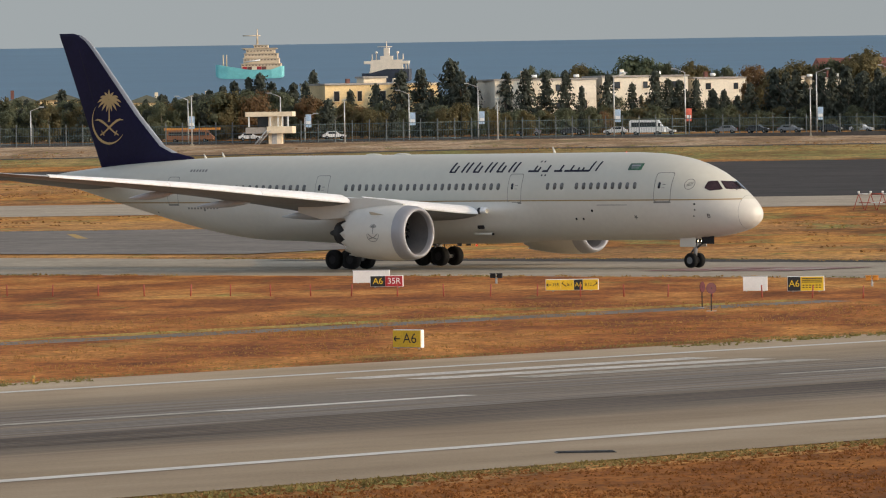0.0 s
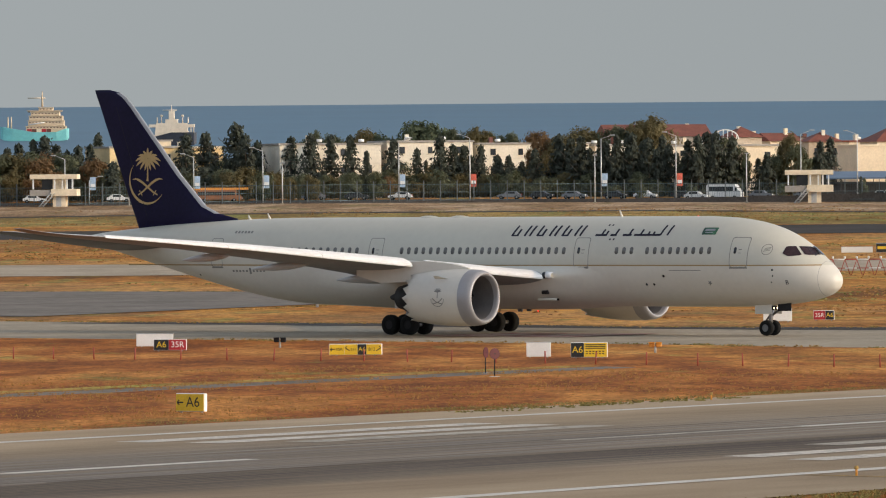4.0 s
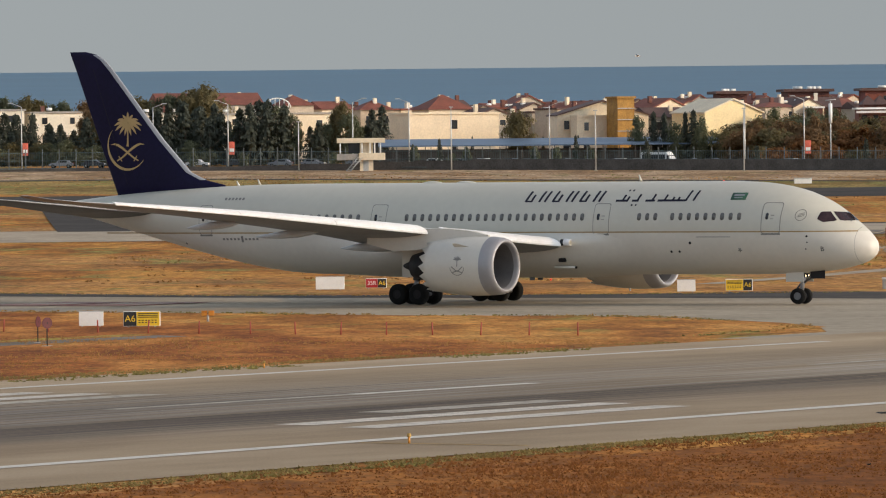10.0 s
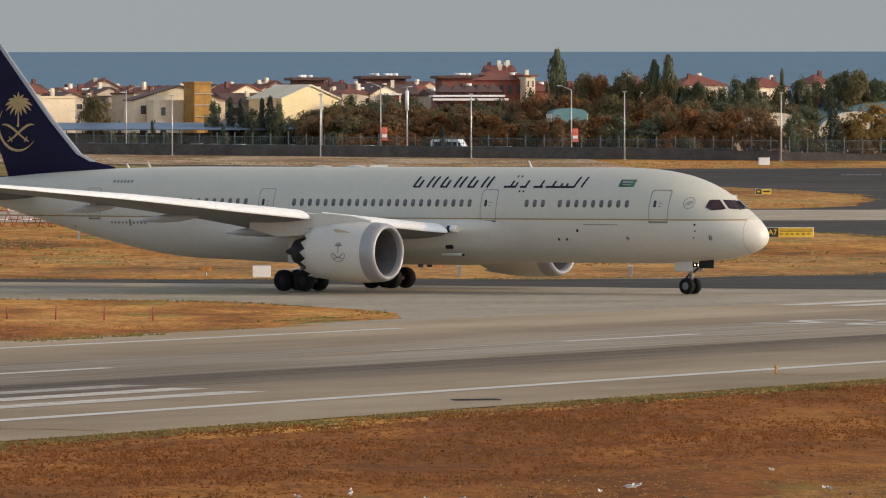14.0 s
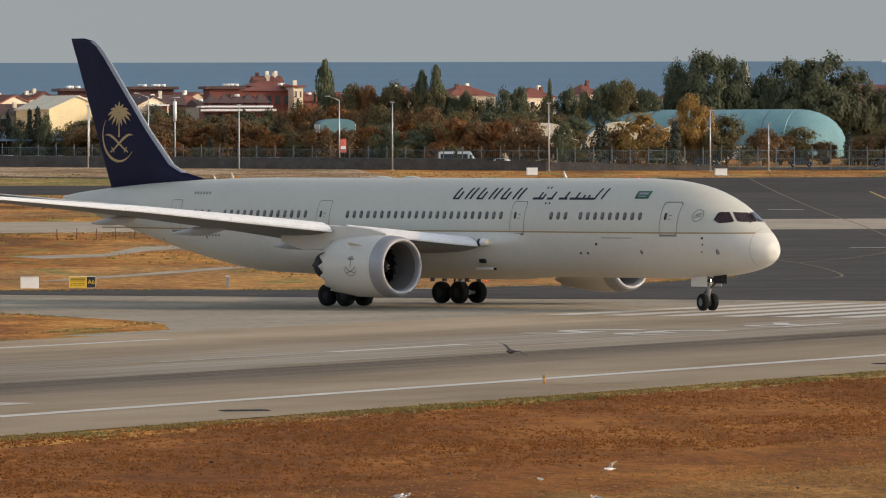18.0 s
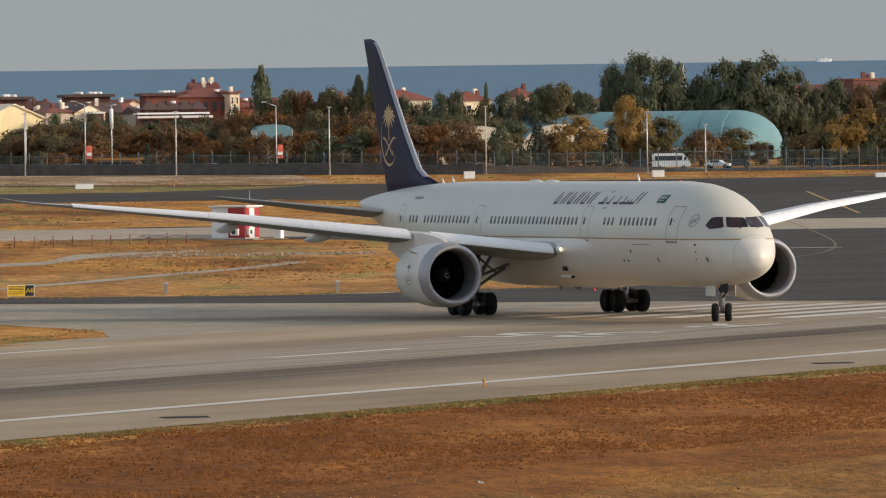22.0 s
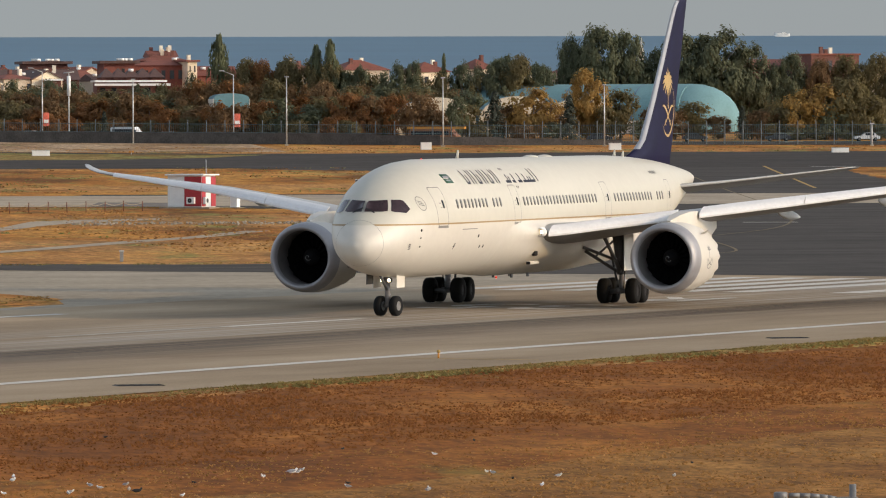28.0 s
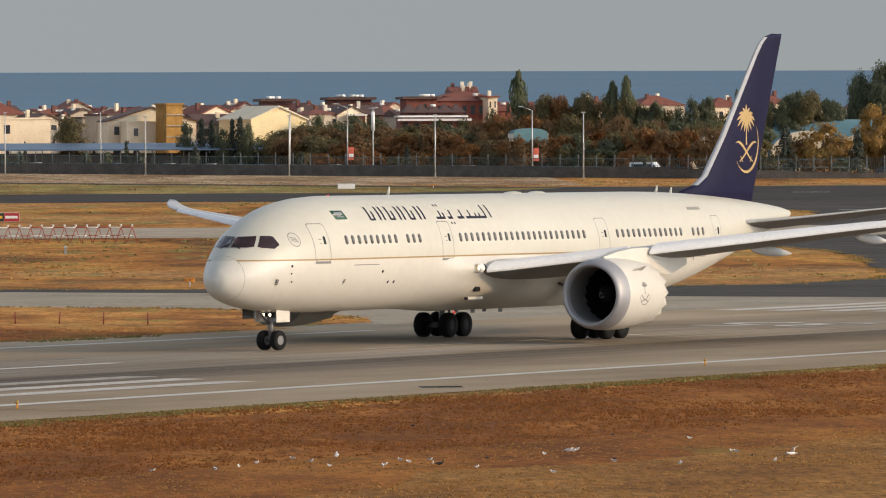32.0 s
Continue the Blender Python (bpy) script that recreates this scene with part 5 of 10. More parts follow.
def airfield_sign(x0, x1, y, z0, h, panels, label, group="airfield signs", turn=0.0):
    """A box sign on two legs; panels: (share of the width, face, ink, text)."""
    w = x1 - x0
    sg = thing("airfield_sign", label, "sign", group)
    sg.matrix_basis = pose((x0 + x1) / 2, y, gz(y) + 0.03, 0, 0, turn)
    part("cabinet", box(-w / 2, w / 2, -0.12, 0.12, z0, z0 + h, 0.02), M_SWHT, sg, "white sign cabinet", smooth=False)
    for s in (-0.36, 0.36):
        part("leg", tube((s * w, 0, 0), (s * w, 0, z0 + 0.02), 0.05, n=8), M_GREYB, sg)
    a = -w / 2 + 0.02
    for share, face, ink, text in panels:
        b = a + (w - 0.04) * share
        p = part("face", box(a, b - 0.015, -0.14, -0.121, z0 + 0.03, z0 + h - 0.03), face, sg, smooth=False)
        if text == "hatch":
            for k in range(3):
                part("bar", box(a + 0.08, b - 0.1, -0.152, -0.141, z0 + h * (0.58 + 0.12 * k), z0 + h * (0.63 + 0.12 * k)), ink, p, smooth=False)
            for r in range(2):
                for k in range(6):
                    q = a + 0.1 + (b - a - 0.2) * k / 6
                    part("bar", box(q, q + (b - a - 0.2) / 10, -0.152, -0.141, z0 + h * (0.22 + 0.15 * r), z0 + h * (0.28 + 0.15 * r)), ink, p, smooth=False)
        elif text == "bars":
            part("bar", box(a + 0.15, b - 0.2, -0.152, -0.141, z0 + h * 0.35, z0 + h * 0.65), ink, p, smooth=False)
        elif text:
            arrow = 0
            body = text
            if text[0] in "<^":
                arrow, body = -1, text[1:]
            elif text[-1] in ">/":
                arrow, body = 1, text[:-1]
            room = (b - a) * 0.86 - (0.44 * h if arrow else 0)
            cx = (a + b) / 2 + (0.20 * h if arrow < 0 else -0.20 * h if arrow > 0 else 0)
            upright_text(body, ink, min(h * 0.78, room / (0.60 * len(body))), cx, -0.146, z0 + h / 2, p)
            if arrow:
                ax, az = (a + 0.28 * h) if arrow < 0 else (b - 0.28 * h), z0 + h * 0.5
                rise = 0.14 * h if text[0] == "^" or text[-1] == "/" else 0.0
                bm = bmesh.new()
                L = 0.2 * h
                for q0, q1 in (((-L, -rise), (L, rise)), ((L, rise), (L * 0.3, rise + 0.14 * h)), ((L, rise), (L * 0.3, rise - 0.14 * h))):
                    d = Vector((q1[0] - q0[0], q1[1] - q0[1])).normalized()
                    e = Vector((-d[1], d[0])) * 0.035 * h
                    vs = [bm.verts.new((ax + arrow * (p_[0] + s * e[0]), -0.146, az + p_[1] + s * e[1])) for p_, s in ((q0, 1), (q0, -1), (q1, -1), (q1, 1))]
                    bm.faces.new(vs)
                part("arrow", bm, ink, p, smooth=False)
        a = b
    return sg


def blank_panel(x0, x1, y, z0, h, label="plain white rear of an airfield sign"):
    w = x1 - x0
    sg = thing("sign_back", label, "sign", "sign backs")
    sg.matrix_basis = pose((x0 + x1) / 2, y, gz(y) + 0.02)
    part("cabinet", box(-w / 2, w / 2, -0.11, 0.11, z0, z0 + h, 0.02), M_SWHT, sg, smooth=False)
    part("rim", box(-w / 2 - 0.02, w / 2 + 0.02, -0.125, 0.125, z0 + h - 0.03, z0 + h + 0.01), M_GREYB, sg, smooth=False)
    for s in (-0.36, 0.36):
        part("leg", tube((s * w, 0, 0), (s * w, 0, z0 + 0.02), 0.04, n=8), M_GREYB, sg)


def build_signs():
    airfield_sign(-30.22, -28.72, 308.6, 0.06, 0.80, [(1.0, M_SYEL, M_SBLK, "<A6")], "yellow direction sign with a black arrow and A6", turn=-28.0)
    airfield_sign(-42.95, -40.95, 426.0, 0.06, 0.68, [(0.46, M_SBLK, M_SYEL, "A6"), (0.54, M_SRED, M_SWHT, "35R")], "black and red holding sign A6 35R")
    airfield_sign(-31.15, -28.05, 411.0, 0.06, 0.66, [(0.29, M_SYEL, M_SBLK, "<35R"), (0.25, M_SYEL, M_SBLK, "^B11"), (0.17, M_SBLK, M_SYEL, "A6"), (0.29, M_SYEL, M_SBLK, "B12/")], "long yellow direction sign with black panel A6")
    airfield_sign(-16.65, -14.55, 402.0, 0.06, 0.86, [(0.36, M_SBLK, M_SYEL, "A6"), (0.64, M_SYEL, M_SBLK, "hatch")], "black and yellow taxiway end sign A6")
    airfield_sign(-3.55, -2.05, 506.0, 0.08, 0.68, [(0.58, M_SRED, M_SWHT, "35R"), (0.42, M_SBLK, M_SYEL, "A6")], "red and black holding sign 35R A6")
    airfield_sign(21.35, 23.2, 485.0, 0.06, 0.80, [(0.66, M_SYEL, M_SBLK, "hatch"), (0.34, M_SBLK, M_SYEL, "A6")], "yellow and black taxiway end sign A6")
    airfield_sign(70.4, 74.75, 638.0, 0.10, 0.88, [(0.26, M_SBLK, M_SYEL, "A7"), (0.74, M_SYEL, M_SBLK, "hatch")], "long black and yellow taxiway end sign A7")
    airfield_sign(83.9, 86.3, 840.0, 0.10, 0.90, [(0.36, M_SBLK, M_SYEL, "E1"), (0.64, M_SRED, M_SWHT, "05")], "black and red holding sign E1 05")
    airfield_sign(-75.8, -72.25, 822.0, 0.10, 0.98, [(0.32, M_SBLK, M_SYEL, "E2"), (0.68, M_SRED, M_SWHT, "23-05")], "black and red holding sign E2 23-05")
    airfield_sign(97.1, 99.1, 892.0, 0.10, 0.68, [(0.38, M_SBLK, M_SYEL, "bars"), (0.62, M_SYEL, M_SBLK, "bars")], "small black and yellow sign with unreadable marks")
    airfield_sign(-94.2, -91.4, 913.0, 0.10, 0.70, [(1.0, M_SYEL, M_SBLK, "bars")], "small yellow sign with unreadable marks")
    airfield_sign(1.6, 5.4, 836.0, 0.10, 1.1, [(0.5, M_SBLK, M_SYEL, "bars"), (0.5, M_SRED, M_SWHT, "bars")], "black and red sign with unreadable marks")
    for x0, x1, y, h in ((-45.2, -42.9, 437.5, 0.80), (-19.3, -17.9, 404.5, 0.85), (-7.1, -5.05, 503.5, 0.92), (18.0, 19.25, 484.5, 0.82), (86.5, 89.3, 841.0, 0.88), (-2.5, 1.2, 838.0, 0.7)):
        blank_panel(x0, x1, y, 0.06, h)


def build_markers():
    # red boundary stakes
    st = thing("stake", "thin red boundary stake in dry grass", "marker", "boundary stakes")
    part("post", tube((0, 0, 0), (0.01, 0, 0.70), 0.045, 0.04, 8), M_STAKE, st)
    part("cap", tube((0.01, 0, 0.70), (0.01, 0, 0.73), 0.05, 0.03, 8), M_STAKE, st)
    pts = [(-63.7, 416.0), (-52.0, 410.5), (-42.0, 405.5), (-30.8, 400.0), (-20.5, 393.5), (-9.0, 384.2), (0.9, 378.4), (11.2, 373.5)]
    k = 0
    for (xa, ya), (xb, yb) in zip(pts, pts[1:]):
        for i in range(4):
            x, y = xa + (xb - xa) * i / 4, ya + (yb - ya) * i / 4
            m = pose(x, y, 0.0, (k * 7) % 9 - 4, (k * 5) % 7 - 3, 0)
            if k == 0:
                st.matrix_basis = m
            else:
                copy_thing(st, m)
            k += 1
    # low twin guard lamps
    def lamp(x, y, m, label):
        t = thing("guard_lamp", label, "lamp", "guard lamps")
        t.matrix_basis = pose(x, y, gz(y)) @ Matrix.Scale(1.4, 4)
        part("stem", tube((0, 0, 0), (0, 0, 0.30), 0.05), M_GREYB, t)
        for s in (-1, 1):
            part("lamp_head", box(s * 0.15 - 0.12, s * 0.15 + 0.12, -0.12, 0.12, 0.26, 0.46, 0.03), m, t, smooth=False)
            part("visor", box(s * 0.15 - 0.13, s * 0.15 + 0.13, -0.26, -0.10, 0.45, 0.48), m, t, smooth=False)
    lamp(-12.2, 414.5, M_ORANGE, "low orange twin guard lamp in dry grass")
    lamp(-35.9, 433.5, M_DARKMET, "low dark twin guard lamp beside the taxiway")
    lamp(15.0, 492.0, M_ORANGE, "low orange twin guard lamp in dry grass")
    lamp(74.0, 1089.0, M_ORANGE, "low orange lamp in distant grass")
    # round stop boards
    for x, y, h, turn in ((-19.05, 364.5, 1.22, 28), (-19.9, 371.5, 1.12, 66)):
        t = thing("stop_board", "round dark red stop board on a thin pole", "sign", "stop boards")
        t.matrix_basis = pose(x, y, 0.0, 0, 0, turn)
        part("pole", tube((0, 0, 0), (0, 0, h - 0.2), 0.03), M_DARKMET, t)
        part("foot", box(-0.25, 0.25, -0.12, 0.12, 0.0, 0.05), M_GREYB, t, smooth=False)
        bm = loft([[(0.29 * math.cos(2 * math.pi * k / 20), d, h + 0.29 * math.sin(2 * math.pi * k / 20)) for k in range(20)] for d in (-0.04, -0.01)])
        d = part("disc", bm, M_DRED, t, smooth=False)
        part("hub", box(-0.03, 0.03, -0.052, -0.041, h - 0.03, h + 0.03), M_DARKMET, d, smooth=False)
    # grey cable marker boxes
    for x, y in ((32.6, 490.0), (44.3, 487.0), (-44.3, 572.0), (8.0, 640.0)):
        t = thing("marker_box", "small grey cable marker box in the grass", "marker", "marker boxes")
        t.matrix_basis = pose(x, y, gz(y))
        part("body", box(-0.12, 0.12, -0.12, 0.12, 0, 0.70, 0.02), M_CABLE, t, smooth=False)
        part("cap", box(-0.16, 0.16, -0.16, 0.16, 0.68, 0.80, 0.02), M_GREYB, t, smooth=False)
    # distant white boxes
    for x, y, w, h in ((123.5, 1122.0, 1.7, 1.2), (59.7, 1083.0, 2.7, 0.85), (152.9, 1114.0, 1.9, 1.1), (184.5, 1086.0, 2.6, 0.75)):
        t = thing("equipment_box", "white equipment box beside the crossing runway", "box", "equipment boxes")
        t.matrix_basis = pose(x, y, gz(y))
        part("body", box(-w / 2, w / 2, -0.5, 0.5, 0.04, h, 0.04), M_SWHT, t, smooth=False)
        part("lid", box(-w / 2 - 0.05, w / 2 + 0.05, -0.55, 0.55, h, h + 0.07), M_GREYB, t, smooth=False)
        part("plinth", box(-w / 2 - 0.1, w / 2 + 0.1, -0.6, 0.6, 0.0, 0.05), M_CONC, t, smooth=False)
    # runway edge lamps
    el = thing("edge_lamp", "small runway edge lamp on a short stem", "lamp", "runway edge lamps")
    part("stem", tube((0, 0, 0), (0, 0, 0.22), 0.04), M_ORANGE, el)
    part("lens", tube((0, 0, 0.22), (0, 0, 0.34), 0.08, 0.06), M_YPAINT, el)
    first = True
    for v, us in ((-129.2, (-40, 20, 80, 140, 200, 260, 320, 380)), (-181.0, (-34, 26, 86, 146, 206, 268))):
        for u in us:
            x, y = uv(u, v)
            if first:
                el.matrix_basis, first = pose(x, y, 0.03), False
            else:
                copy_thing(el, pose(x, y, 0.03))
    # drain grates at the runway shoulder
    for u in (108, 168.5, 229, 289, 349):
        t = thing("drain_grate", "dark steel drain grate in the runway shoulder", "grate", "drain grates")
        x, y = uv(u, -126.2)
        t.matrix_basis = pose(x, y, 0.032, 0, 0, 57.2 - 48)
        part("pit", box(-0.9, 0.9, -0.45, 0.45, 0.0, 0.015), M_SBLK, t, smooth=False)
        for k in range(7):
            part("bar", box(-0.85, 0.85, -0.40 + 0.125 * k, -0.34 + 0.125 * k, 0.012, 0.035), M_DARKMET, t, smooth=False)


def build_cabin():
    t = thing("equipment_cabin", "white and red equipment cabin with air conditioners", "cabin")
    t.matrix_basis = pose(52.8, 722.0, gz(722.0), 0, 0, -32)
    part("body", box(0, 3.9, 0, 3.1, 0.12, 3.35, 0.03), M_SWHT, t, smooth=False)
    part("panel", box(1.95, 3.88, -0.05, -0.003, 0.2, 3.25), M_SRED, t, "red wall panel", smooth=False)
    part("panel", box(0.03, 1.93, -0.05, -0.003, 0.2, 3.25), M_SWHT, t, smooth=False)
    for y0, y1, m in ((0.02, 0.84, M_SRED), (0.86, 1.98, M_SWHT), (2.0, 3.06, M_SRED)):
        part("panel", box(3.903, 3.95, y0, y1, 0.2, 3.25), m, t, smooth=False)
    part("door_leaf", box(3.951, 3.98, 1.0, 1.85, 0.2, 2.2, 0.01), M_SWHT, t, "white cabin door", smooth=False)
    part("roof", box(-0.2, 4.25, -0.3, 3.35, 3.34, 3.50, 0.03), M_SWHT, t, smooth=False)
    unit = part("air_conditioner", box(2.35, 3.25, -0.42, -0.06, 0.45, 1.15, 0.03), M_SWHT, t, smooth=False)
    part("fan_grille", turned([(0.0, 0.02), (0.0, 0.24)], (0, 0, 0), 18), M_SBLK, unit).matrix_basis = pose(2.75, -0.43, 0.8, 0, 0, 90)
    unit = part("air_conditioner", box(3.96, 4.30, 0.15, 0.95, 0.45, 1.15, 0.03), M_SWHT, t, smooth=False)
    part("fan_grille", turned([(0.0, 0.02), (0.0, 0.24)], (0, 0, 0), 18), M_SBLK, unit).matrix_basis = pose(4.31, 0.55, 0.8)
    part("mast", tube((3.3, 2.2, 3.4), (3.3, 2.2, 5.0), 0.045, 0.03), M_GREYB, t)
    part("slab", box(-0.6, 5.2, -0.8, 3.8, -0.02, 0.12), M_CONC, t, smooth=False)
    b = thing("meter_cabinet", "small white meter cabinet on a concrete slab", "cabinet")
    b.matrix_basis = pose(59.6, 720.5, gz(720.5), 0, 0, -32)
    part("body", box(-0.4, 0.4, -0.35, 0.35, 0.1, 1.35, 0.03), M_SWHT, b, smooth=False)
    part("lid", box(-0.46, 0.46, -0.41, 0.41, 1.35, 1.43), M_GREYB, b, smooth=False)
    part("slab", box(-0.8, 0.8, -0.7, 0.7, -0.02, 0.1), M_CONC, b, smooth=False)


def build_barriers():
    # red and white rail in front of the parallel taxiway
    t = thing("approach_light_rack", "red and white light rack with small lamps", "light rack")
    t.matrix_basis = pose(-3.0, 706.0, gz(706.0))
    for k in range(33):
        x = -19.0 + 1.19 * k
        m = M_STAKE if k % 2 else M_SWHT
        for q in (-0.55, 0.55):
            part("leg", tube((x + q, 0.25 * q, 0), (x, 0, 1.62), 0.045, n=5), M_STAKE, t)
        if k < 32:
            part("rail", tube((x, 0, 1.62), (x + 1.19, 0, 1.62), 0.07, n=6), m, t)
            part("rail", tube((x, 0, 0.75), (x + 1.19, 0, 0.75), 0.05, n=6), M_SWHT if k % 2 else M_STAKE, t)
        part("lamp", tube((x, -0.05, 1.68), (x, -0.05, 1.92), 0.09, 0.12, 8), M_SWHT, t)
    rust = mat("rusty_post", (0.16, 0.055, 0.030), 0.8, var=0.3, scale=0.4)
    rope = mat("pale_rope", (0.40, 0.32, 0.22), 0.9, var=0.2, scale=0.3)
    t = thing("chain_fence", "low fence of rusty posts with a slack pale rope", "fence")
    t.matrix_basis = pose(40.0, 700.0, gz(700.0), 0, 0, 40)
    for k in range(11):
        x = -14 + 2.6 * k
        part("post", tube((x, 0, 0), (x + 0.05 * (k % 3 - 1), 0, 1.05 + 0.06 * (k % 2)), 0.05, n=6), rust, t)
        if k < 10:
            bm = bmesh.new()
            prev = None
            for q in range(7):
                a = q / 6
                c = Vector((x + 2.6 * a, 0, 0.9 - 0.9 * a * (1 - a)))
                ring = [bm.verts.new(c + Vector((0, 0.03 * math.cos(b), 0.03 * math.sin(b)))) for b in (0, 2.1, 4.2)]
                if prev:
                    for i in range(3):
                        bm.faces.new((prev[i], prev[(i + 1) % 3], ring[(i + 1) % 3], ring[i]))
                prev = ring
            part("chain", bm, rope, t)
    # rubble heap
    rnd = random.Random(8)
    bm = bmesh.new()
    for k in range(340):
        x = rnd.uniform(38, 62)
        y = 641 + rnd.gauss(0, 3.2)
        s = rnd.uniform(0.05, 0.19)
        bmesh.ops.create_icosphere(bm, subdivisions=1, radius=s, matrix=Matrix.LocRotScale((x, y, gz(y) + s * 0.3), Euler((rnd.random() * 6, rnd.random() * 6, 0)), (1, 0.8, 0.6)))
    me = bpy.data.meshes.new("rubble")
    bm.to_mesh(me)
    bm.free()
    me.materials.append(M_ROCK)
    tagged(new("rubble", me), "line of pale broken rubble stones in the grass", "rubble", kind="stuff")
    # surveillance camera hanging from a bracket on a post
    t = thing("surveillance_camera", "pale grey dome surveillance camera on a steel post", "camera")
    t.matrix_basis = pose(16.11, 100.0, 0.0)
    m_dome = mat("pale_grey_camera_housing", (0.36, 0.36, 0.33), 0.55, var=0.1, scale=0.2)
    m_arm = mat("grey_camera_bracket", (0.17, 0.17, 0.165), 0.55, 0.2, var=0.15, scale=0.2)
    part("post", tube((1.05, 0, 0), (1.05, 0, 4.6), 0.06, 0.05, 12), m_arm, t)
    for k in range(8):
        a0, a1 = math.pi * k / 16, math.pi * (k + 1) / 16
        part("arm", tube((0.12 + 0.8 * math.sin(a0), 0, 4.33 + 0.12 * math.cos(a0)), (0.12 + 0.8 * math.sin(a1), 0, 4.33 + 0.12 * math.cos(a1)), 0.038, n=10), m_arm, t)
    part("arm_clamp", box(0.86, 1.12, -0.07, 0.07, 4.26, 4.42, 0.01), m_arm, t, smooth=False)

    def spun(profile):
        return loft([[(r * math.cos(2 * math.pi * k / 24), r * math.sin(2 * math.pi * k / 24), z) for k in range(24)] for r, z in profile])

    part("mount", spun([(0.09, 4.40), (0.10, 4.42), (0.10, 4.49), (0.08, 4.50)]), m_arm, t)
    hs = part("housing", spun([(0.06, 4.40), (0.10, 4.385), (0.14, 4.34), (0.155, 4.26), (0.155, 4.18), (0.13, 4.15), (0.11, 4.14)]), m_dome, t)
    part("seam_ring", spun([(0.150, 4.175), (0.160, 4.18), (0.160, 4.195), (0.150, 4.20)]), m_arm, hs)
    part("dome", spun([(0.11, 4.14), (0.105, 4.08), (0.08, 4.03), (0.03, 4.005), (0.005, 4.0)]), M_GLASS, t, "dark glass camera dome")


def build_gulls():
    M_GB = mat("white_gull_feathers", (0.84, 0.82, 0.78), 0.8, var=0.05, scale=0.1)
    M_GW = mat("grey_gull_wing", (0.36, 0.37, 0.39), 0.8, var=0.15, scale=0.1)
    M_CROW = mat("black_bird_feathers", (0.02, 0.02, 0.022), 0.7, var=0.2, scale=0.1)

    def ball(p, s, rot=(0, 0, 0)):
        bm = bmesh.new()
        bmesh.ops.create_uvsphere(bm, u_segments=10, v_segments=7, radius=1.0, matrix=Matrix.LocRotScale(p, Euler([radians(a) for a in rot]), s))
        return bm

    def bird(name, label, b, w):
        t = thing(name, label, "bird", name + "s on the grass")
        part("body", ball((0, 0, 0.17), (0.19, 0.085, 0.085), (0, -12, 0)), b, t)
        hd = part("head", ball((0.18, 0, 0.27), (0.06, 0.05, 0.055)), b, t)
        part("beak", tube((0.22, 0, 0.27), (0.30, 0, 0.255), 0.018, 0.004, 6), M_ORANGE, hd)
        part("neck", tube((0.12, 0, 0.20), (0.17, 0, 0.26), 0.06, 0.045, 8), b, t)
        for s in (-1, 1):
            part("wing", ball((-0.06, s * 0.075, 0.19), (0.21, 0.02, 0.065), (0, -8, s * 4)), w, t)
            part("leg", tube((0.02, s * 0.03, 0.0), (0.01, s * 0.03, 0.1), 0.008, n=5), M_ORANGE, t)
        part("tail", ball((-0.24, 0, 0.15), (0.09, 0.04, 0.012)), w, t)
        return t

    white = bird("gull", "white and grey gull standing on dry grass", M_GB, M_GW)
    black = bird("crow", "small black bird feeding on dry grass", M_CROW, M_CROW)
    spots = [(17.7, 195.0), (23.2, 194.2), (27.9, 191.5), (9.8, 192.2), (11.9, 188.0), (12.7, 189.5), (10.9, 185.2), (16.7, 193.0), (17.9, 195.5), (18.5, 187.5), (20.4, 185.2), (23.7, 187.2), (22.8, 205.2),
             (3.5, 182.8), (5.5, 183.5), (6.3, 185.2), (7.0, 188.0), (8.3, 191.0), (8.8, 188.8), (9.9, 194.0), (9.2, 185.5), (11.0, 186.0), (11.7, 189.2), (12.6, 186.8), (13.8, 183.8), (15.9, 180.0), (18.1, 196.5), (20.5, 185.8), (23.1, 194.8), (24.8, 192.2)]
    darks = [(12.75, 185.7), (14.6, 190.5), (23.4, 191.2), (20.5, 209.2), (18.7, 189.5), (14.0, 218.2), (25.0, 214.0), (29.5, 199.0)]
    for ob, pts in ((white, spots), (black, darks)):
        for k, (x, y) in enumerate(pts):
            m = pose(x, y, 0.0, 0, 0, (k * 137) % 360) @ Matrix.Scale((0.62 + 0.04 * (k % 4)) if ob is white else 0.56, 4)
            if k == 0:
                ob.matrix_basis = m
            else:
                copy_thing(ob, m)
    def flier(name, label, b, w, size=1.0):
        fl = thing(name, label, "bird")
        part("body", ball((0, 0, 0), (0.24, 0.08, 0.08)), b, fl)
        part("head", ball((0.24, 0, 0.02), (0.07, 0.05, 0.05)), b, fl)
        part("tail", ball((-0.27, 0, 0), (0.10, 0.06, 0.015)), b, fl)
        for s in (-1, 1):
            part("wing", loft([[(0.10, s * 0.05, 0.03), (-0.12, s * 0.05, 0.02), (-0.12, s * 0.05, 0.0)], [(0.14, s * 0.35, 0.16), (-0.06, s * 0.35, 0.15), (-0.06, s * 0.35, 0.14)], [(0.0, s * 0.72, 0.10), (-0.06, s * 0.72, 0.10), (-0.06, s * 0.72, 0.095)]]), w, fl)
        for c in fl.children:
            c.data.transform(Matrix.Scale(size, 4))
        return fl

    return (flier("flying_gull", "white gull gliding above the sea horizon", M_GB, M_GW), flier("flying_gull", "white gull flying low over dry grass", M_GB, M_GB, 0.62), flier("flying_crow", "black crow flying low across the runway", M_CROW, M_CROW))


build_signs()
build_markers()
build_cabin()
build_barriers()
flying_gull, low_gull, low_crow = build_gulls()

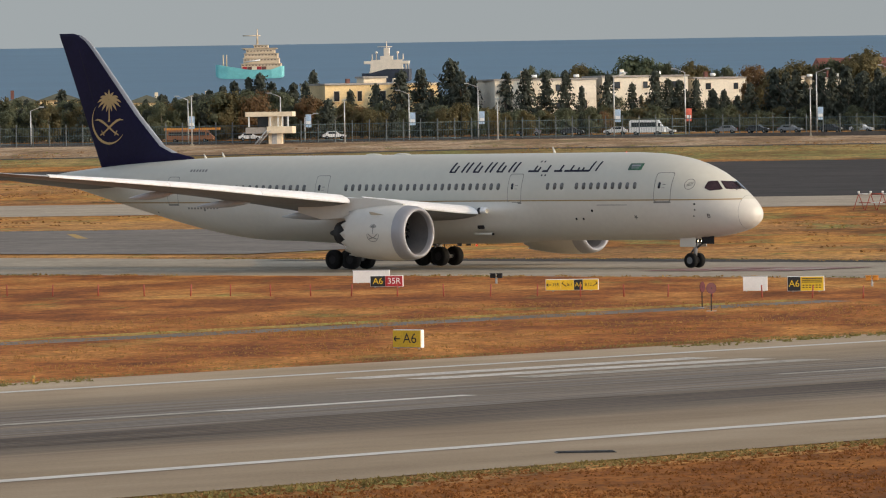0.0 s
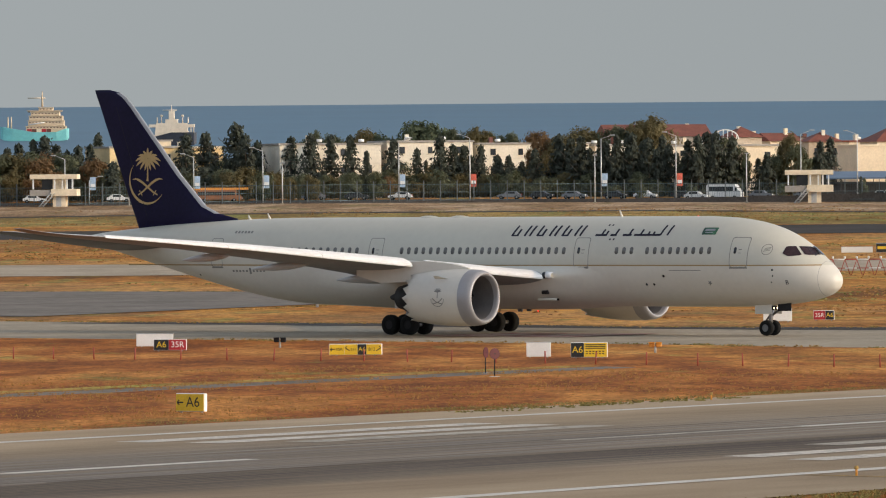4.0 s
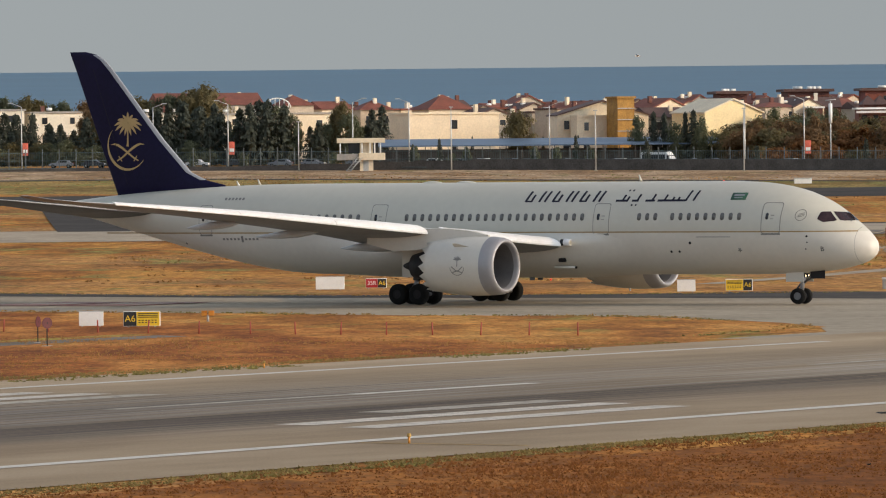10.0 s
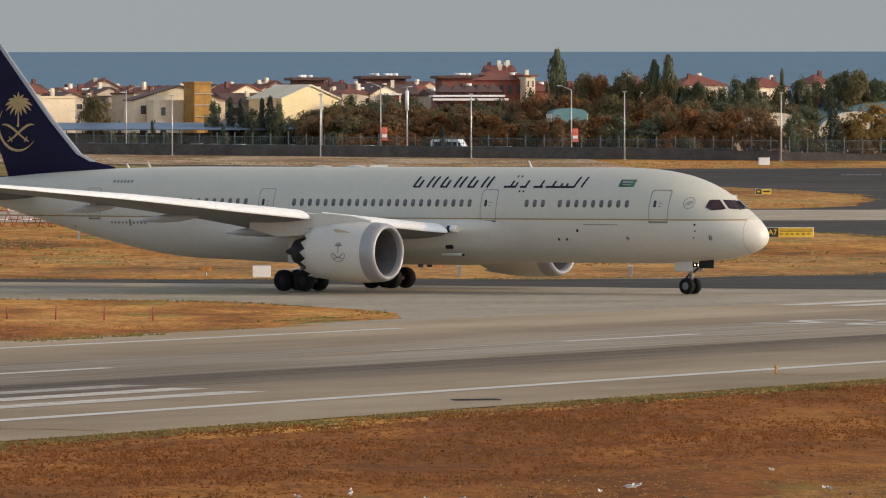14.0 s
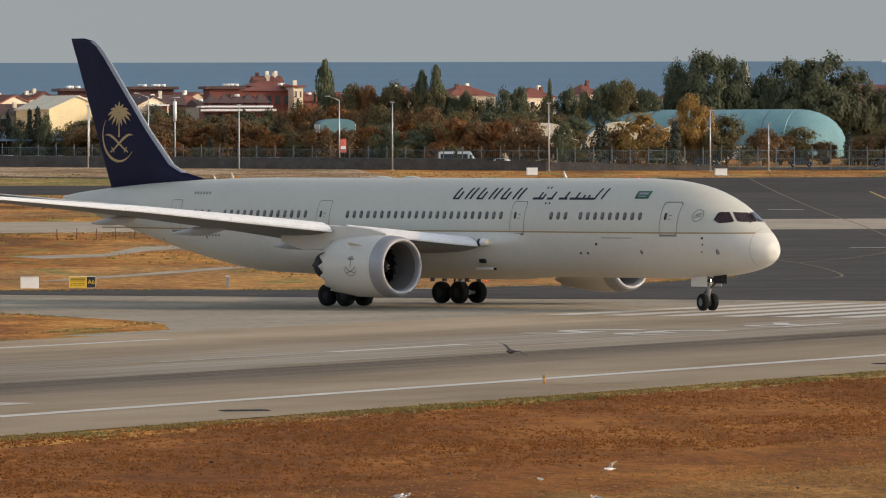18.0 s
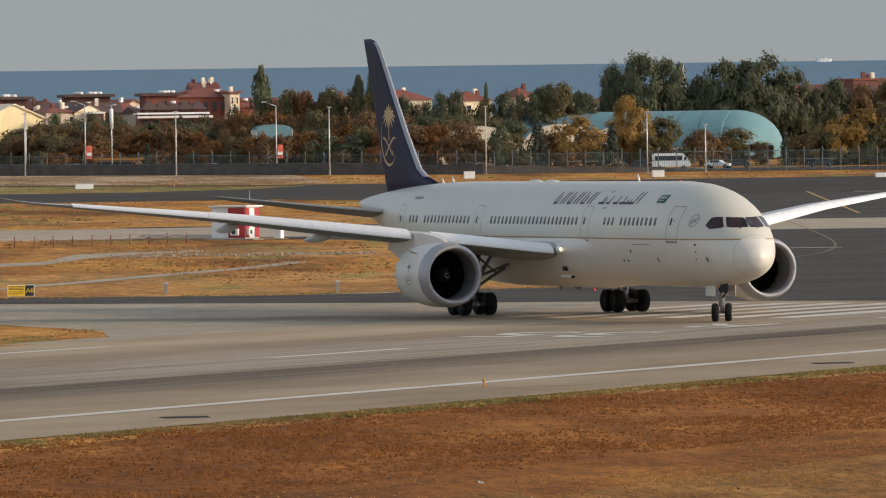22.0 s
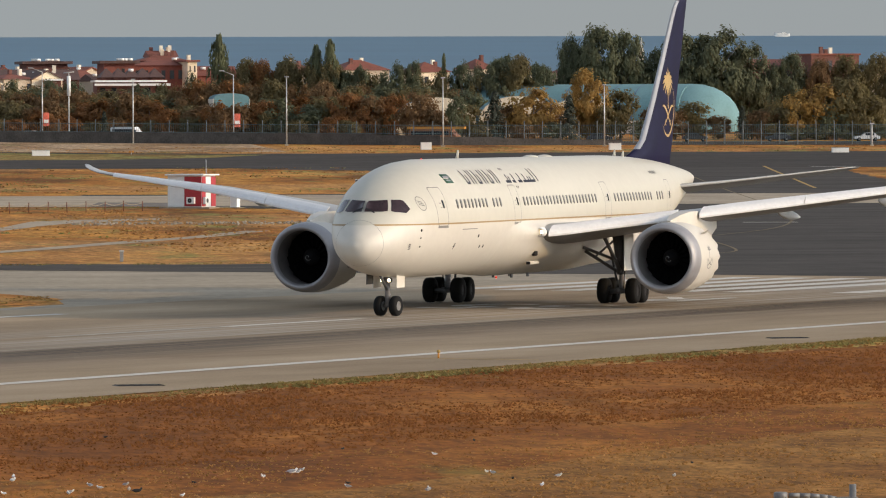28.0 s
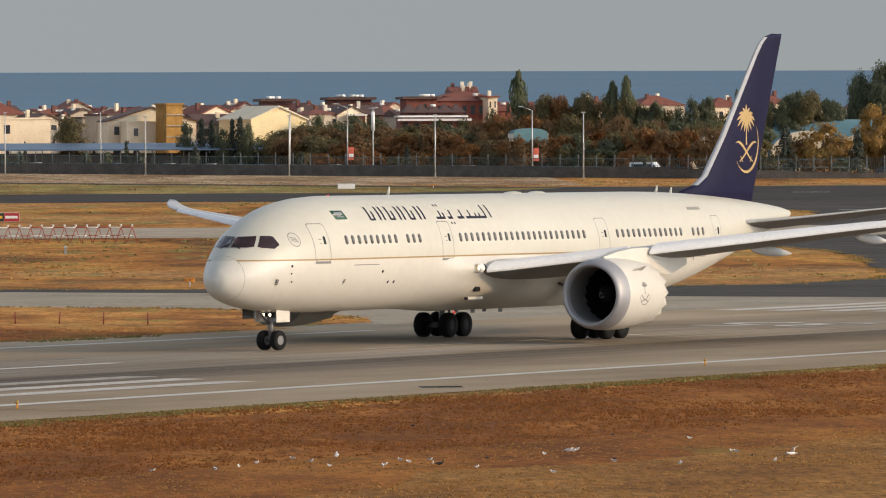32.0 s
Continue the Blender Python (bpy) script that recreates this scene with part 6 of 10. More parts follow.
# ---------------- vegetation ----------------
LEAF = [mat("dark_conifer_needles", (0.070, 0.079, 0.056), 0.85, var=0.2, scale=0.3, island=0.2, leaf=0.3), mat("poplar_leaves", (0.135, 0.145, 0.072), 0.8, var=0.18, scale=0.3, island=0.15, leaf=0.4),
        mat("umbrella_pine_needles", (0.090, 0.108, 0.056), 0.85, var=0.18, scale=0.3, island=0.15, leaf=0.35), mat("dark_green_leaves", (0.150, 0.159, 0.089), 0.8, var=0.2, scale=0.3, island=0.18, leaf=0.55),
        mat("olive_leaves", (0.185, 0.150, 0.066), 0.8, var=0.2, scale=0.3, island=0.18, leaf=0.55), mat("rust_autumn_leaves", (0.275, 0.128, 0.043), 0.8, var=0.2, scale=0.3, island=0.18, leaf=0.55),
        mat("brown_autumn_leaves", (0.225, 0.135, 0.062), 0.85, var=0.2, scale=0.3, island=0.18, leaf=0.55), mat("golden_leaves", (0.40, 0.25, 0.075), 0.8, var=0.2, scale=0.3, island=0.18, leaf=0.55)]
M_BARK = mat("tree_bark", (0.16, 0.13, 0.10), 0.9, var=0.3, scale=0.5, bump=0.02)


def crown_points(kind, rnd, fine=False):
    """Leaf places, outward directions and sizes in a crown one unit high and one unit wide."""
    pts = []
    if kind == 0:
        for i in range(18):
            z0 = 0.04 + 0.94 * i / 18
            reach = 0.47 * (1 - z0) ** 0.8 + 0.035
            for b in range(8):
                a, L = rnd.random() * 6.283, reach * rnd.uniform(0.55, 1.12)
                for k in range(14):
                    q = rnd.uniform(0.1, 1.0)
                    side = rnd.gauss(0, 0.05) * (1.1 - q)
                    x, y = q * L * math.cos(a) - side * math.sin(a), q * L * math.sin(a) + side * math.cos(a)
                    pts.append((x, y, z0 + 0.03 * q - 0.10 * L * q * q + rnd.gauss(0, 0.008), (math.cos(a), math.sin(a), 0.8), 0.022 * rnd.uniform(0.7, 1.2)))
        for k in range(60):
            pts.append((rnd.gauss(0, 0.012), rnd.gauss(0, 0.012), rnd.uniform(0.86, 1.0), (rnd.gauss(0, 1), rnd.gauss(0, 1), 0.4), 0.016))
    elif kind == 1:
        for _ in range(1500):
            z = rnd.random()
            a = rnd.random() * 6.283
            r = 0.5 * math.sin(math.pi * min(1, 0.12 + 0.86 * z) ** 0.8) ** 0.6 * rnd.uniform(0.4, 1) * (0.85 + 0.2 * math.sin(z * 21 + 2 * a))
            pts.append((r * math.cos(a), r * math.sin(a), 0.05 + 0.95 * z, (math.cos(a), math.sin(a), 0.4), 0.030 if rnd.random() < 0.7 else 0.02))
    else:
        low = 0.50 if kind == 2 else 0.0
        blobs = []
        mid = 0.70 if kind == 2 else 0.50
        for k in range(110 if fine else 40):
            a, t = rnd.random() * 6.283, rnd.uniform(-1, 1)
            if kind == 2:
                t = rnd.uniform(-0.2, 1)
            d = math.sqrt(max(0, 1 - abs(t) ** 2.4)) * rnd.uniform(0.45, 1.0) * 0.38
            z = mid + t * (0.16 if kind == 2 else 0.40) + rnd.uniform(-0.04, 0.04)
            blobs.append((d * math.cos(a), d * math.sin(a), z, rnd.uniform(0.05, 0.11) if fine else rnd.uniform(0.08, 0.15)))
        for _ in range(11000 if fine else 3000):
            bx, by, bz, br = rnd.choice(blobs)
            v = Vector((rnd.gauss(0, 1), rnd.gauss(0, 1), rnd.gauss(0, 1))).normalized() * br * rnd.uniform(0.35, 1.2)
            z = bz + v.z
            if low < z:
                o = Vector((bx + v.x, by + v.y, (z - mid + 0.1) * 0.8)).normalized() + v.normalized() * 0.6
                pts.append((bx + v.x, by + v.y, min(z, 1.0), tuple(o), rnd.choice((0.010, 0.013, 0.016)) if fine else rnd.choice((0.015, 0.019, 0.025))))
    return pts


def make_tree(kind, seed, fine=False):
    rnd = random.Random(seed)
    names = ("conifer", "poplar", "umbrella_pine", "broadleaf_tree", "olive_tree", "autumn_tree", "autumn_tree", "autumn_tree")
    labels = ("dark green conifer behind the airport fence", "slender green poplar above the rooftops", "wide dark umbrella pine behind the houses", "dense dark green leafy tree behind the fence",
              "olive-green tree with thinning leaves behind the fence", "rust-coloured autumn tree behind the airport fence",
              "brown autumn tree behind the fence", "golden-leaved autumn tree behind the fence")
    t = tagged(new(names[kind]), labels[kind], "tree", "trees behind the fence")
    vs, fs = [], []
    for x, y, z, out, s in crown_points(kind, rnd, fine):
        n = (Vector(out).normalized() + 0.45 * Vector((rnd.gauss(0, 0.6), rnd.gauss(0, 0.6), rnd.gauss(0, 0.6)))).normalized()
        up = Vector((rnd.gauss(0, 0.35), rnd.gauss(0, 0.35), 1))
        e1 = n.cross(up).normalized()
        e2 = e1.cross(n)
        k = s * rnd.uniform(0.7, 1.3)
        o = len(vs)
        for a, b in ((-0.7, -1.1), (0.8, -0.9), (0.6, 1.2), (-0.5, 1.0)):
            p = e1 * (a * k) + e2 * (b * k)
            vs.append((x + p.x, y + p.y, max(0.004, z + p.z)))
        fs.append((o, o + 1, o + 2, o + 3))
    me = bpy.data.meshes.new("crown")
    me.from_pydata(vs, [], fs)
    me.materials.append(LEAF[kind])
    cr = new("crown", me)
    cr.parent = t
    top = 0.92 if kind == 0 else 0.75
    part("trunk", tube((0, 0, -0.01), (0.005, 0.0, top), 0.022, 0.004, 7), M_BARK, t)
    for k in range(3):
        a = rnd.random() * 6.283
        z = rnd.uniform(0.25, 0.6)
        part("limb", tube((0, 0, z), (0.3 * math.cos(a), 0.3 * math.sin(a), z + 0.22), 0.010, 0.003, 5), M_BARK, t)
    return t


TREES = []
TREES += [(-169.8, 1338.6, 6.7, 0, 0), (-168.7, 1343.4, 8, 0, 0), (-165.6, 1340.2, 8.6, 0, 0), (-163.3, 1343.6, 9.3, 0, 0), (-161.1, 1343.6, 10.1, 0, 0), (-157.2, 1334.1, 10.6, 0, 0), (-154.9, 1333, 11.3, 0, 0), (-154.3, 1346.1, 9.8, 0, 0), (-151, 1336.4, 8.8, 0, 0), (-148.8, 1335.5, 9.6, 0, 0), (-146.2, 1346.8, 11.8, 0, 0), (-146.9, 1338.7, 9.8, 0, 0), (-140.8, 1342.5, 8.7, 0, 0), (-138, 1335.8, 8.2, 0, 0), (-133.2, 1336.8, 9.2, 0, 0), (-127.4, 1327, 11.4, 0, 0), (-124.2, 1333.7, 11.7, 0, 0), (-118.8, 1335.7, 13.3, 0, 0)]
TREES += [(-116.3, 1329.3, 11.3, 0, 0), (-114.4, 1332.2, 10.2, 0, 0), (-107.7, 1328.8, 10.8, 0, 0), (-103.1, 1317.5, 11.2, 0, 0), (-100, 1327.6, 11, 0, 0), (-96, 1323.6, 10.9, 0, 0), (-92.6, 1317.8, 8.2, 0, 0), (-87.2, 1311.7, 10.2, 0, 0), (-83.5, 1323.8, 8.6, 0, 0), (-78.7, 1316, 10.8, 0, 0), (-76.5, 1319.1, 9.2, 0, 0), (-74.5, 1321, 9, 0, 0), (-71.1, 1317.3, 9.1, 0, 0), (-67.8, 1319.5, 6.8, 0, 0), (-65.5, 1310.3, 7.2, 0, 0), (-63.4, 1316.1, 6.2, 0, 0), (-60.6, 1309.5, 8.2, 0, 0), (-56.4, 1315.9, 10.8, 0, 0)]
TREES += [(-54.3, 1314.3, 10.2, 0, 0), (-51.8, 1301, 10.3, 0, 0), (-47.1, 1300, 9.5, 0, 0), (-45.1, 1300.6, 10.5, 0, 0), (-43.4, 1312.1, 11.1, 0, 0), (-39.3, 1302.2, 9.9, 0, 0), (-36.8, 1304.4, 10.4, 0, 0), (-172.1, 1340, 7.3, 0, 0), (-175.3, 1343.7, 7.9, 0, 0), (-178.1, 1342.2, 7.1, 0, 0), (-107.3, 1381, 14, 5.1, 3), (-97.6, 1377.7, 13.8, 9.2, 4), (-85.6, 1373.7, 15.1, 11.9, 2), (-79.5, 1371.7, 13.9, 8.9, 3), (-74.4, 1370, 14.2, 9.8, 4), (-62.6, 1366, 13.3, 11.8, 5), (-53.7, 1363.1, 13.7, 14.7, 4), (-40.9, 1358.8, 16, 13.2, 4)]
TREES += [(-47.4, 1361, 14, 10.3, 3), (-185.9, 1335.1, 4.9, 5.9, 4), (-181.8, 1339.4, 4.2, 5.9, 4), (-178.4, 1333.9, 4.9, 6, 3), (-174.9, 1333.4, 4.2, 4.6, 4), (-170.5, 1331.7, 4.6, 6.1, 4), (-166.6, 1328.9, 5.7, 6.3, 0), (-163.1, 1325.4, 4.5, 5, 3), (-158.6, 1330.3, 3.6, 5, 3), (-155.6, 1324.2, 4.4, 6.5, 4), (-152.4, 1331.7, 5.2, 5, 4), (-147.1, 1326.7, 3.6, 6.3, 0), (-144.7, 1329.5, 3.6, 5.7, 3), (-139.6, 1324.8, 4.4, 6.4, 4), (-136.5, 1322.3, 5, 4.3, 4), (-132.5, 1317.5, 4.1, 5.6, 3), (-129.6, 1320.3, 4, 5.8, 4), (-125.9, 1324, 3.7, 5.6, 3)]
TREES += [(-120.7, 1317.8, 5.3, 4.9, 0), (-117.4, 1314.5, 4.9, 6.2, 4), (-114.2, 1312.4, 3.4, 6.5, 3), (-110.1, 1315.8, 4.9, 4.8, 4), (-107.5, 1317.3, 4.1, 5.6, 3), (-102, 1309.8, 3.5, 4.4, 4), (-99, 1312.9, 4.5, 4.7, 4), (-96.1, 1307.4, 3.7, 4.6, 3), (-92.5, 1311.7, 3, 5, 3), (-89.2, 1312.4, 4.2, 5.3, 4), (-84.5, 1308.1, 4.1, 6.3, 3), (-82, 1311.8, 4.7, 6.5, 3), (-77.8, 1310.2, 2.5, 4.3, 4), (-74, 1306.8, 2.9, 5.4, 4), (-69.8, 1306.7, 2.6, 4.5, 4), (-67.2, 1305.1, 4.4, 6.3, 3), (-62.3, 1300.8, 2.4, 5.3, 3), (-59.8, 1295.9, 3.3, 5.4, 3)]
TREES += [(-56, 1299.1, 2.2, 4.4, 4), (-51.5, 1300, 3, 5, 3), (-49.3, 1299.3, 3, 4.7, 4), (-45.3, 1289.7, 2.3, 5.2, 3), (-41.5, 1296, 3.3, 4.8, 4), (-37.9, 1291.4, 3.3, 6.1, 3), (-211.7, 1337.2, 8.7, 7, 4), (-210.2, 1341.5, 8.6, 5.1, 3), (-209, 1340.2, 7.6, 5.6, 3), (-206.3, 1337.2, 7.8, 4.7, 0), (-204.2, 1341.3, 6.3, 5.6, 3), (-201.9, 1339.1, 6.3, 6.2, 3), (-200.2, 1340, 7.6, 5.7, 3), (-197.3, 1337.1, 7.2, 5.3, 0), (-195.3, 1336.6, 6.2, 6.8, 4), (-193.7, 1343.2, 7.5, 5, 3), (-191.7, 1341.2, 5.7, 6.6, 0), (-189.4, 1339.2, 6.3, 6.6, 3)]
TREES += [(-186.7, 1335.6, 7, 4.8, 4), (-186.3, 1342, 8.2, 6.7, 4), (-182.7, 1332.9, 5.8, 6.3, 3), (-180.7, 1338.2, 5.5, 4.8, 3), (-178.9, 1339.3, 6.8, 6, 3), (-177.4, 1337.4, 6.7, 5.1, 0), (-175.5, 1338.1, 5.3, 6.2, 4), (-172.1, 1334.8, 7.1, 6.9, 4), (-170.3, 1334.7, 5.3, 7, 4), (-168.1, 1332.2, 5.9, 6.5, 0), (-166.1, 1335.1, 6.6, 6.8, 4), (-165, 1337.6, 7.9, 7, 0), (-161.6, 1331, 5.5, 5, 4), (-160.5, 1338, 5.3, 7, 0), (-158.1, 1333.3, 5.9, 6.1, 0), (-155.6, 1329.1, 7.3, 6.6, 4), (-153.9, 1331, 6.3, 6.5, 4), (-152.2, 1333.2, 5, 5.2, 0)]
TREES += [(-149.7, 1334.5, 5.2, 5.8, 3), (-147.1, 1331.2, 5.3, 5.8, 3), (-145.9, 1334, 7.2, 7, 3), (-142.4, 1327.5, 5.6, 5, 3), (-140.4, 1325.3, 4.2, 5.1, 3), (-139.1, 1325.4, 5.7, 4.9, 3), (-136.7, 1324.1, 3.5, 6, 4), (-134.3, 1326.3, 6.1, 5.6, 4), (-133.5, 1330, 4.2, 5.6, 4), (-130.2, 1324.3, 5.8, 4.9, 4), (-127.5, 1321.6, 3.4, 6.2, 3), (-126.7, 1327, 4.7, 4.9, 3), (-123.7, 1325, 5, 4.9, 0), (-122.4, 1326.1, 4.9, 6.4, 0), (-119.5, 1319.5, 3.8, 6.7, 3), (-118.1, 1326.8, 5.6, 6.8, 4), (-115.6, 1320.9, 4, 6.2, 3), (-113.5, 1317.7, 4.9, 4.9, 3)]
TREES += [(-112.2, 1321.3, 4.2, 5.5, 4), (-110.2, 1323.6, 4.7, 5.8, 3), (-107.8, 1319.2, 3.7, 6.8, 3), (-105.2, 1313.9, 3.3, 6.6, 4), (-103.6, 1313.6, 4.9, 5.9, 3), (-100.9, 1318.8, 5.3, 5.6, 0), (-99.1, 1318.7, 3.2, 6.1, 0), (-96.8, 1315.8, 3.2, 6, 4), (-95.7, 1317.8, 4.8, 6.6, 3), (-93.4, 1317.4, 4.3, 5.9, 3), (-91.2, 1318.3, 3.6, 6.7, 3), (-88.5, 1309.5, 5.4, 4.9, 3), (-86.3, 1308.6, 4.7, 5.1, 4), (-84.7, 1314.5, 4.8, 4.9, 4), (-82.9, 1307.3, 3.4, 6.4, 4), (-80.5, 1308.6, 5.2, 5.8, 4), (-78.6, 1307.7, 5.3, 6.6, 3), (-76.6, 1312.3, 4.9, 6.4, 0)]
TREES += [(-75.5, 1313.2, 5, 6.8, 4), (-72.3, 1309.8, 3.9, 5.3, 4), (-70.4, 1310, 4, 5.5, 4), (-68.8, 1309.6, 5, 6.1, 4), (-66.9, 1308, 3.8, 5.6, 4), (-64.4, 1302.2, 5, 5.6, 3), (-62.9, 1308.8, 3.9, 5.2, 4), (-60.7, 1303.7, 2.5, 5.1, 4), (-58.7, 1299.4, 3.8, 4.9, 3), (-56.2, 1298.7, 3.7, 5.5, 3), (-54.8, 1303.5, 4.9, 5.5, 4), (-52.8, 1305.4, 4.8, 5.2, 4), (-50.5, 1298.3, 4.4, 5.4, 3), (-49, 1301.7, 4.7, 6.8, 3), (-46.1, 1303.1, 2.5, 5.2, 4), (-44.8, 1299.3, 2.4, 5.3, 3), (-42.9, 1293.3, 3.6, 4.6, 0), (-40.9, 1293.5, 4.6, 5.7, 3)]
TREES += [(-38.8, 1294.4, 3.3, 5.3, 4), (-36.6, 1296.9, 3.7, 5.3, 4), (-50.3, 1305.6, 8.3, 0, 0), (-48.4, 1310.4, 9.7, 0, 0), (-45.2, 1295.6, 9, 0, 0), (-42.2, 1297.8, 10.8, 0, 0), (-40.4, 1306.1, 9.5, 0, 0), (-37.4, 1293.4, 8.2, 0, 0), (-35.4, 1297.1, 8.9, 0, 0), (-31.2, 1294.8, 9.5, 0, 0), (-28.7, 1299.5, 11.1, 0, 0), (-25.1, 1302.3, 11.6, 0, 0), (-22.3, 1289.3, 10.1, 0, 0), (-18.8, 1297.2, 7.9, 0, 0), (-13, 1295.2, 11.8, 0, 0), (-9.4, 1295.6, 9.1, 0, 0), (-6.3, 1290, 10.9, 0, 0), (-4.8, 1295.4, 9.8, 0, 0)]
TREES += [(-40.2, 1318.5, 14.6, 9.5, 4), (-55.7, 1323.7, 11.9, 11.7, 4), (-60.4, 1325.2, 11.8, 7.4, 5), (-18, 1311.1, 6.3, 6.3, 0), (20.6, 1293.1, 9.5, 11.4, 4), (14, 1297, 11.1, 5.2, 3), (23.5, 1281.4, 5, 1.4, 0), (10.7, 1288.9, 5, 1.4, 0), (29.8, 1277.8, 5.2, 1.4, 0), (40.4, 1271.5, 8.7, 4.1, 3), (43.2, 1270, 9.4, 4.5, 0), (45.1, 1268.8, 9.1, 4.1, 0), (56.5, 1262.2, 7.8, 6.1, 4), (60.4, 1259.9, 7.3, 7.1, 4), (64.4, 1257.6, 8, 7.1, 3), (69.2, 1254.8, 7.7, 6, 3), (72.2, 1253.2, 8.5, 7, 3), (66.4, 1256.5, 9.6, 8.1, 3)]
TREES += [(75.1, 1251.5, 9.2, 6, 3), (71.2, 1253.7, 10.7, 5, 3), (-108.6, 1383.3, 12.8, 8.1, 3), (-103.9, 1381.7, 12.9, 8.3, 3), (-99.7, 1380.3, 11.6, 9.8, 6), (-96.9, 1379.3, 13.3, 9.4, 2), (-92.8, 1378, 12.1, 7.7, 2), (-87.8, 1376.3, 11.8, 9.5, 2), (-83.2, 1374.8, 12.5, 9.9, 4), (-80.7, 1373.9, 13.1, 7.7, 2), (-76.1, 1372.4, 12.5, 7.4, 3), (-72.5, 1371.2, 13.1, 8.5, 3), (-68.6, 1369.9, 12.9, 7.3, 3), (-63.6, 1368.2, 12.4, 7.6, 4), (-59, 1366.7, 11.6, 7.2, 6), (-56.4, 1365.8, 11.5, 8.5, 2), (-51, 1364, 13, 6.8, 4), (0.3, 1256.9, 3.9, 2.2, 3)]
TREES += [(9.4, 1251.6, 3.8, 2.2, 3), (21.3, 1244.7, 3.8, 2.2, 3), (25.2, 1242.4, 3.7, 2.2, 3), (31.1, 1239, 3.7, 2.2, 3), (40.8, 1233.3, 3.7, 2.2, 3), (59.6, 1222.3, 3.6, 2.2, 3), (70, 1216.4, 3.5, 2.1, 3), (-39.9, 1270.3, 3, 2.4, 3), (-14.3, 1261.8, 2.8, 2.4, 3), (-30.6, 1267.3, 2.9, 2.4, 3), (6.8, 1253.1, 2.6, 2.4, 3), (58.7, 1248.1, 8, 9.7, 3), (61, 1262.4, 6.8, 9.6, 3), (62.7, 1247.5, 8.3, 9.1, 4), (62.9, 1253.3, 7.1, 10, 5), (64.9, 1243.8, 7.8, 10.7, 4), (66.7, 1253.7, 7.5, 8.2, 4), (69.3, 1238.2, 6.6, 9, 6)]
TREES += [(69.4, 1240.6, 8.2, 10, 3), (72.8, 1247.6, 7, 10.8, 4), (73.3, 1252.9, 7, 11, 5), (74.5, 1256.1, 6.4, 7.8, 6), (76.1, 1245.3, 7.5, 7.6, 6), (77.7, 1242.3, 6.8, 10.1, 6), (79, 1241.8, 8.2, 9.1, 6), (80.7, 1248.5, 7.7, 10.9, 4), (84.2, 1238.5, 8.3, 9.2, 6), (84.4, 1248.5, 6.7, 9.1, 4), (87.1, 1233.7, 6.6, 10.3, 5), (86.8, 1241.8, 6.4, 7.6, 5), (88.4, 1249.4, 7.9, 8.7, 4), (92.4, 1224.3, 6.4, 7.5, 4), (93.8, 1242.7, 7.4, 10.3, 3), (94, 1228.5, 7.9, 9, 6), (95.7, 1222.3, 6.1, 11, 6), (98.7, 1239.3, 6.6, 8, 4)]
TREES += [(99.4, 1239.4, 7.3, 8.5, 6), (99.9, 1230.9, 6.1, 10.4, 3), (102.5, 1233.7, 8.2, 10.3, 4), (103.9, 1232.1, 6.7, 7.8, 6), (107, 1228.2, 7, 8.7, 3), (107, 1221.3, 6.7, 9.4, 4), (108.2, 1215.3, 7.2, 8.3, 3), (111.8, 1227.1, 6.1, 9.5, 5), (112.3, 1218.8, 7.7, 10.7, 5), (113.8, 1213.1, 6.1, 9.2, 3), (114.9, 1232.7, 6.4, 8.8, 4), (116.8, 1216, 8.3, 10.8, 4), (119.1, 1221.5, 6.1, 9, 4), (121.6, 1208.7, 6.6, 8.2, 5), (122.6, 1209, 7.5, 7.9, 5), (124.8, 1228.4, 7.7, 9, 3), (125.3, 1211.7, 7.3, 8.1, 3), (128.1, 1206.6, 8.2, 8.1, 3)]
TREES += [(129, 1218.1, 6.3, 7.7, 6), (129.8, 1217.7, 6.3, 8, 6), (131.9, 1211, 5.6, 8.9, 5), (133, 1204.8, 6, 7.9, 4), (136.2, 1215.8, 5.6, 7.5, 4), (137.9, 1224.6, 5.8, 8.7, 3), (137.4, 1221.5, 5.7, 10.1, 3), (140.1, 1212, 6, 9, 3), (142.4, 1205.4, 6, 10.8, 6), (142.8, 1221.2, 5.4, 8.6, 6), (144, 1214.9, 5.6, 9.7, 6), (145.6, 1200.6, 5.7, 10.3, 4), (148.2, 1218.3, 6.2, 9.4, 3), (149.3, 1214, 6.5, 9.1, 4), (151.7, 1213.7, 6.8, 10.2, 4), (153.9, 1219.3, 6.6, 10.9, 6), (153.8, 1213.7, 6.5, 11, 6), (155.7, 1222.3, 6.3, 9.2, 6)]
TREES += [(159, 1211.4, 7.1, 9.7, 5), (159.3, 1211.9, 7.5, 8.5, 6), (162, 1207.6, 8.4, 8.8, 6), (161.7, 1210.2, 6.3, 10.1, 4), (164.9, 1206.7, 6.7, 9.3, 4), (60.6, 1239.1, 4.8, 4.7, 4), (63.5, 1233.3, 4.1, 5.7, 5), (70.6, 1229.2, 4.3, 4.9, 6), (73.3, 1231.9, 4.5, 6, 5), (77.1, 1228.3, 3.6, 6.3, 4), (80.3, 1223.2, 4, 5.6, 6), (86.8, 1222.3, 3.6, 4.6, 4), (89.2, 1220.3, 5.4, 5.4, 5), (93.4, 1218, 4.3, 5.8, 4), (97.7, 1213.1, 5.4, 5.9, 6), (100.3, 1216.2, 4.9, 5.1, 6), (105.5, 1213.5, 4.7, 4.7, 4), (110.9, 1210.2, 3.9, 5.1, 4)]
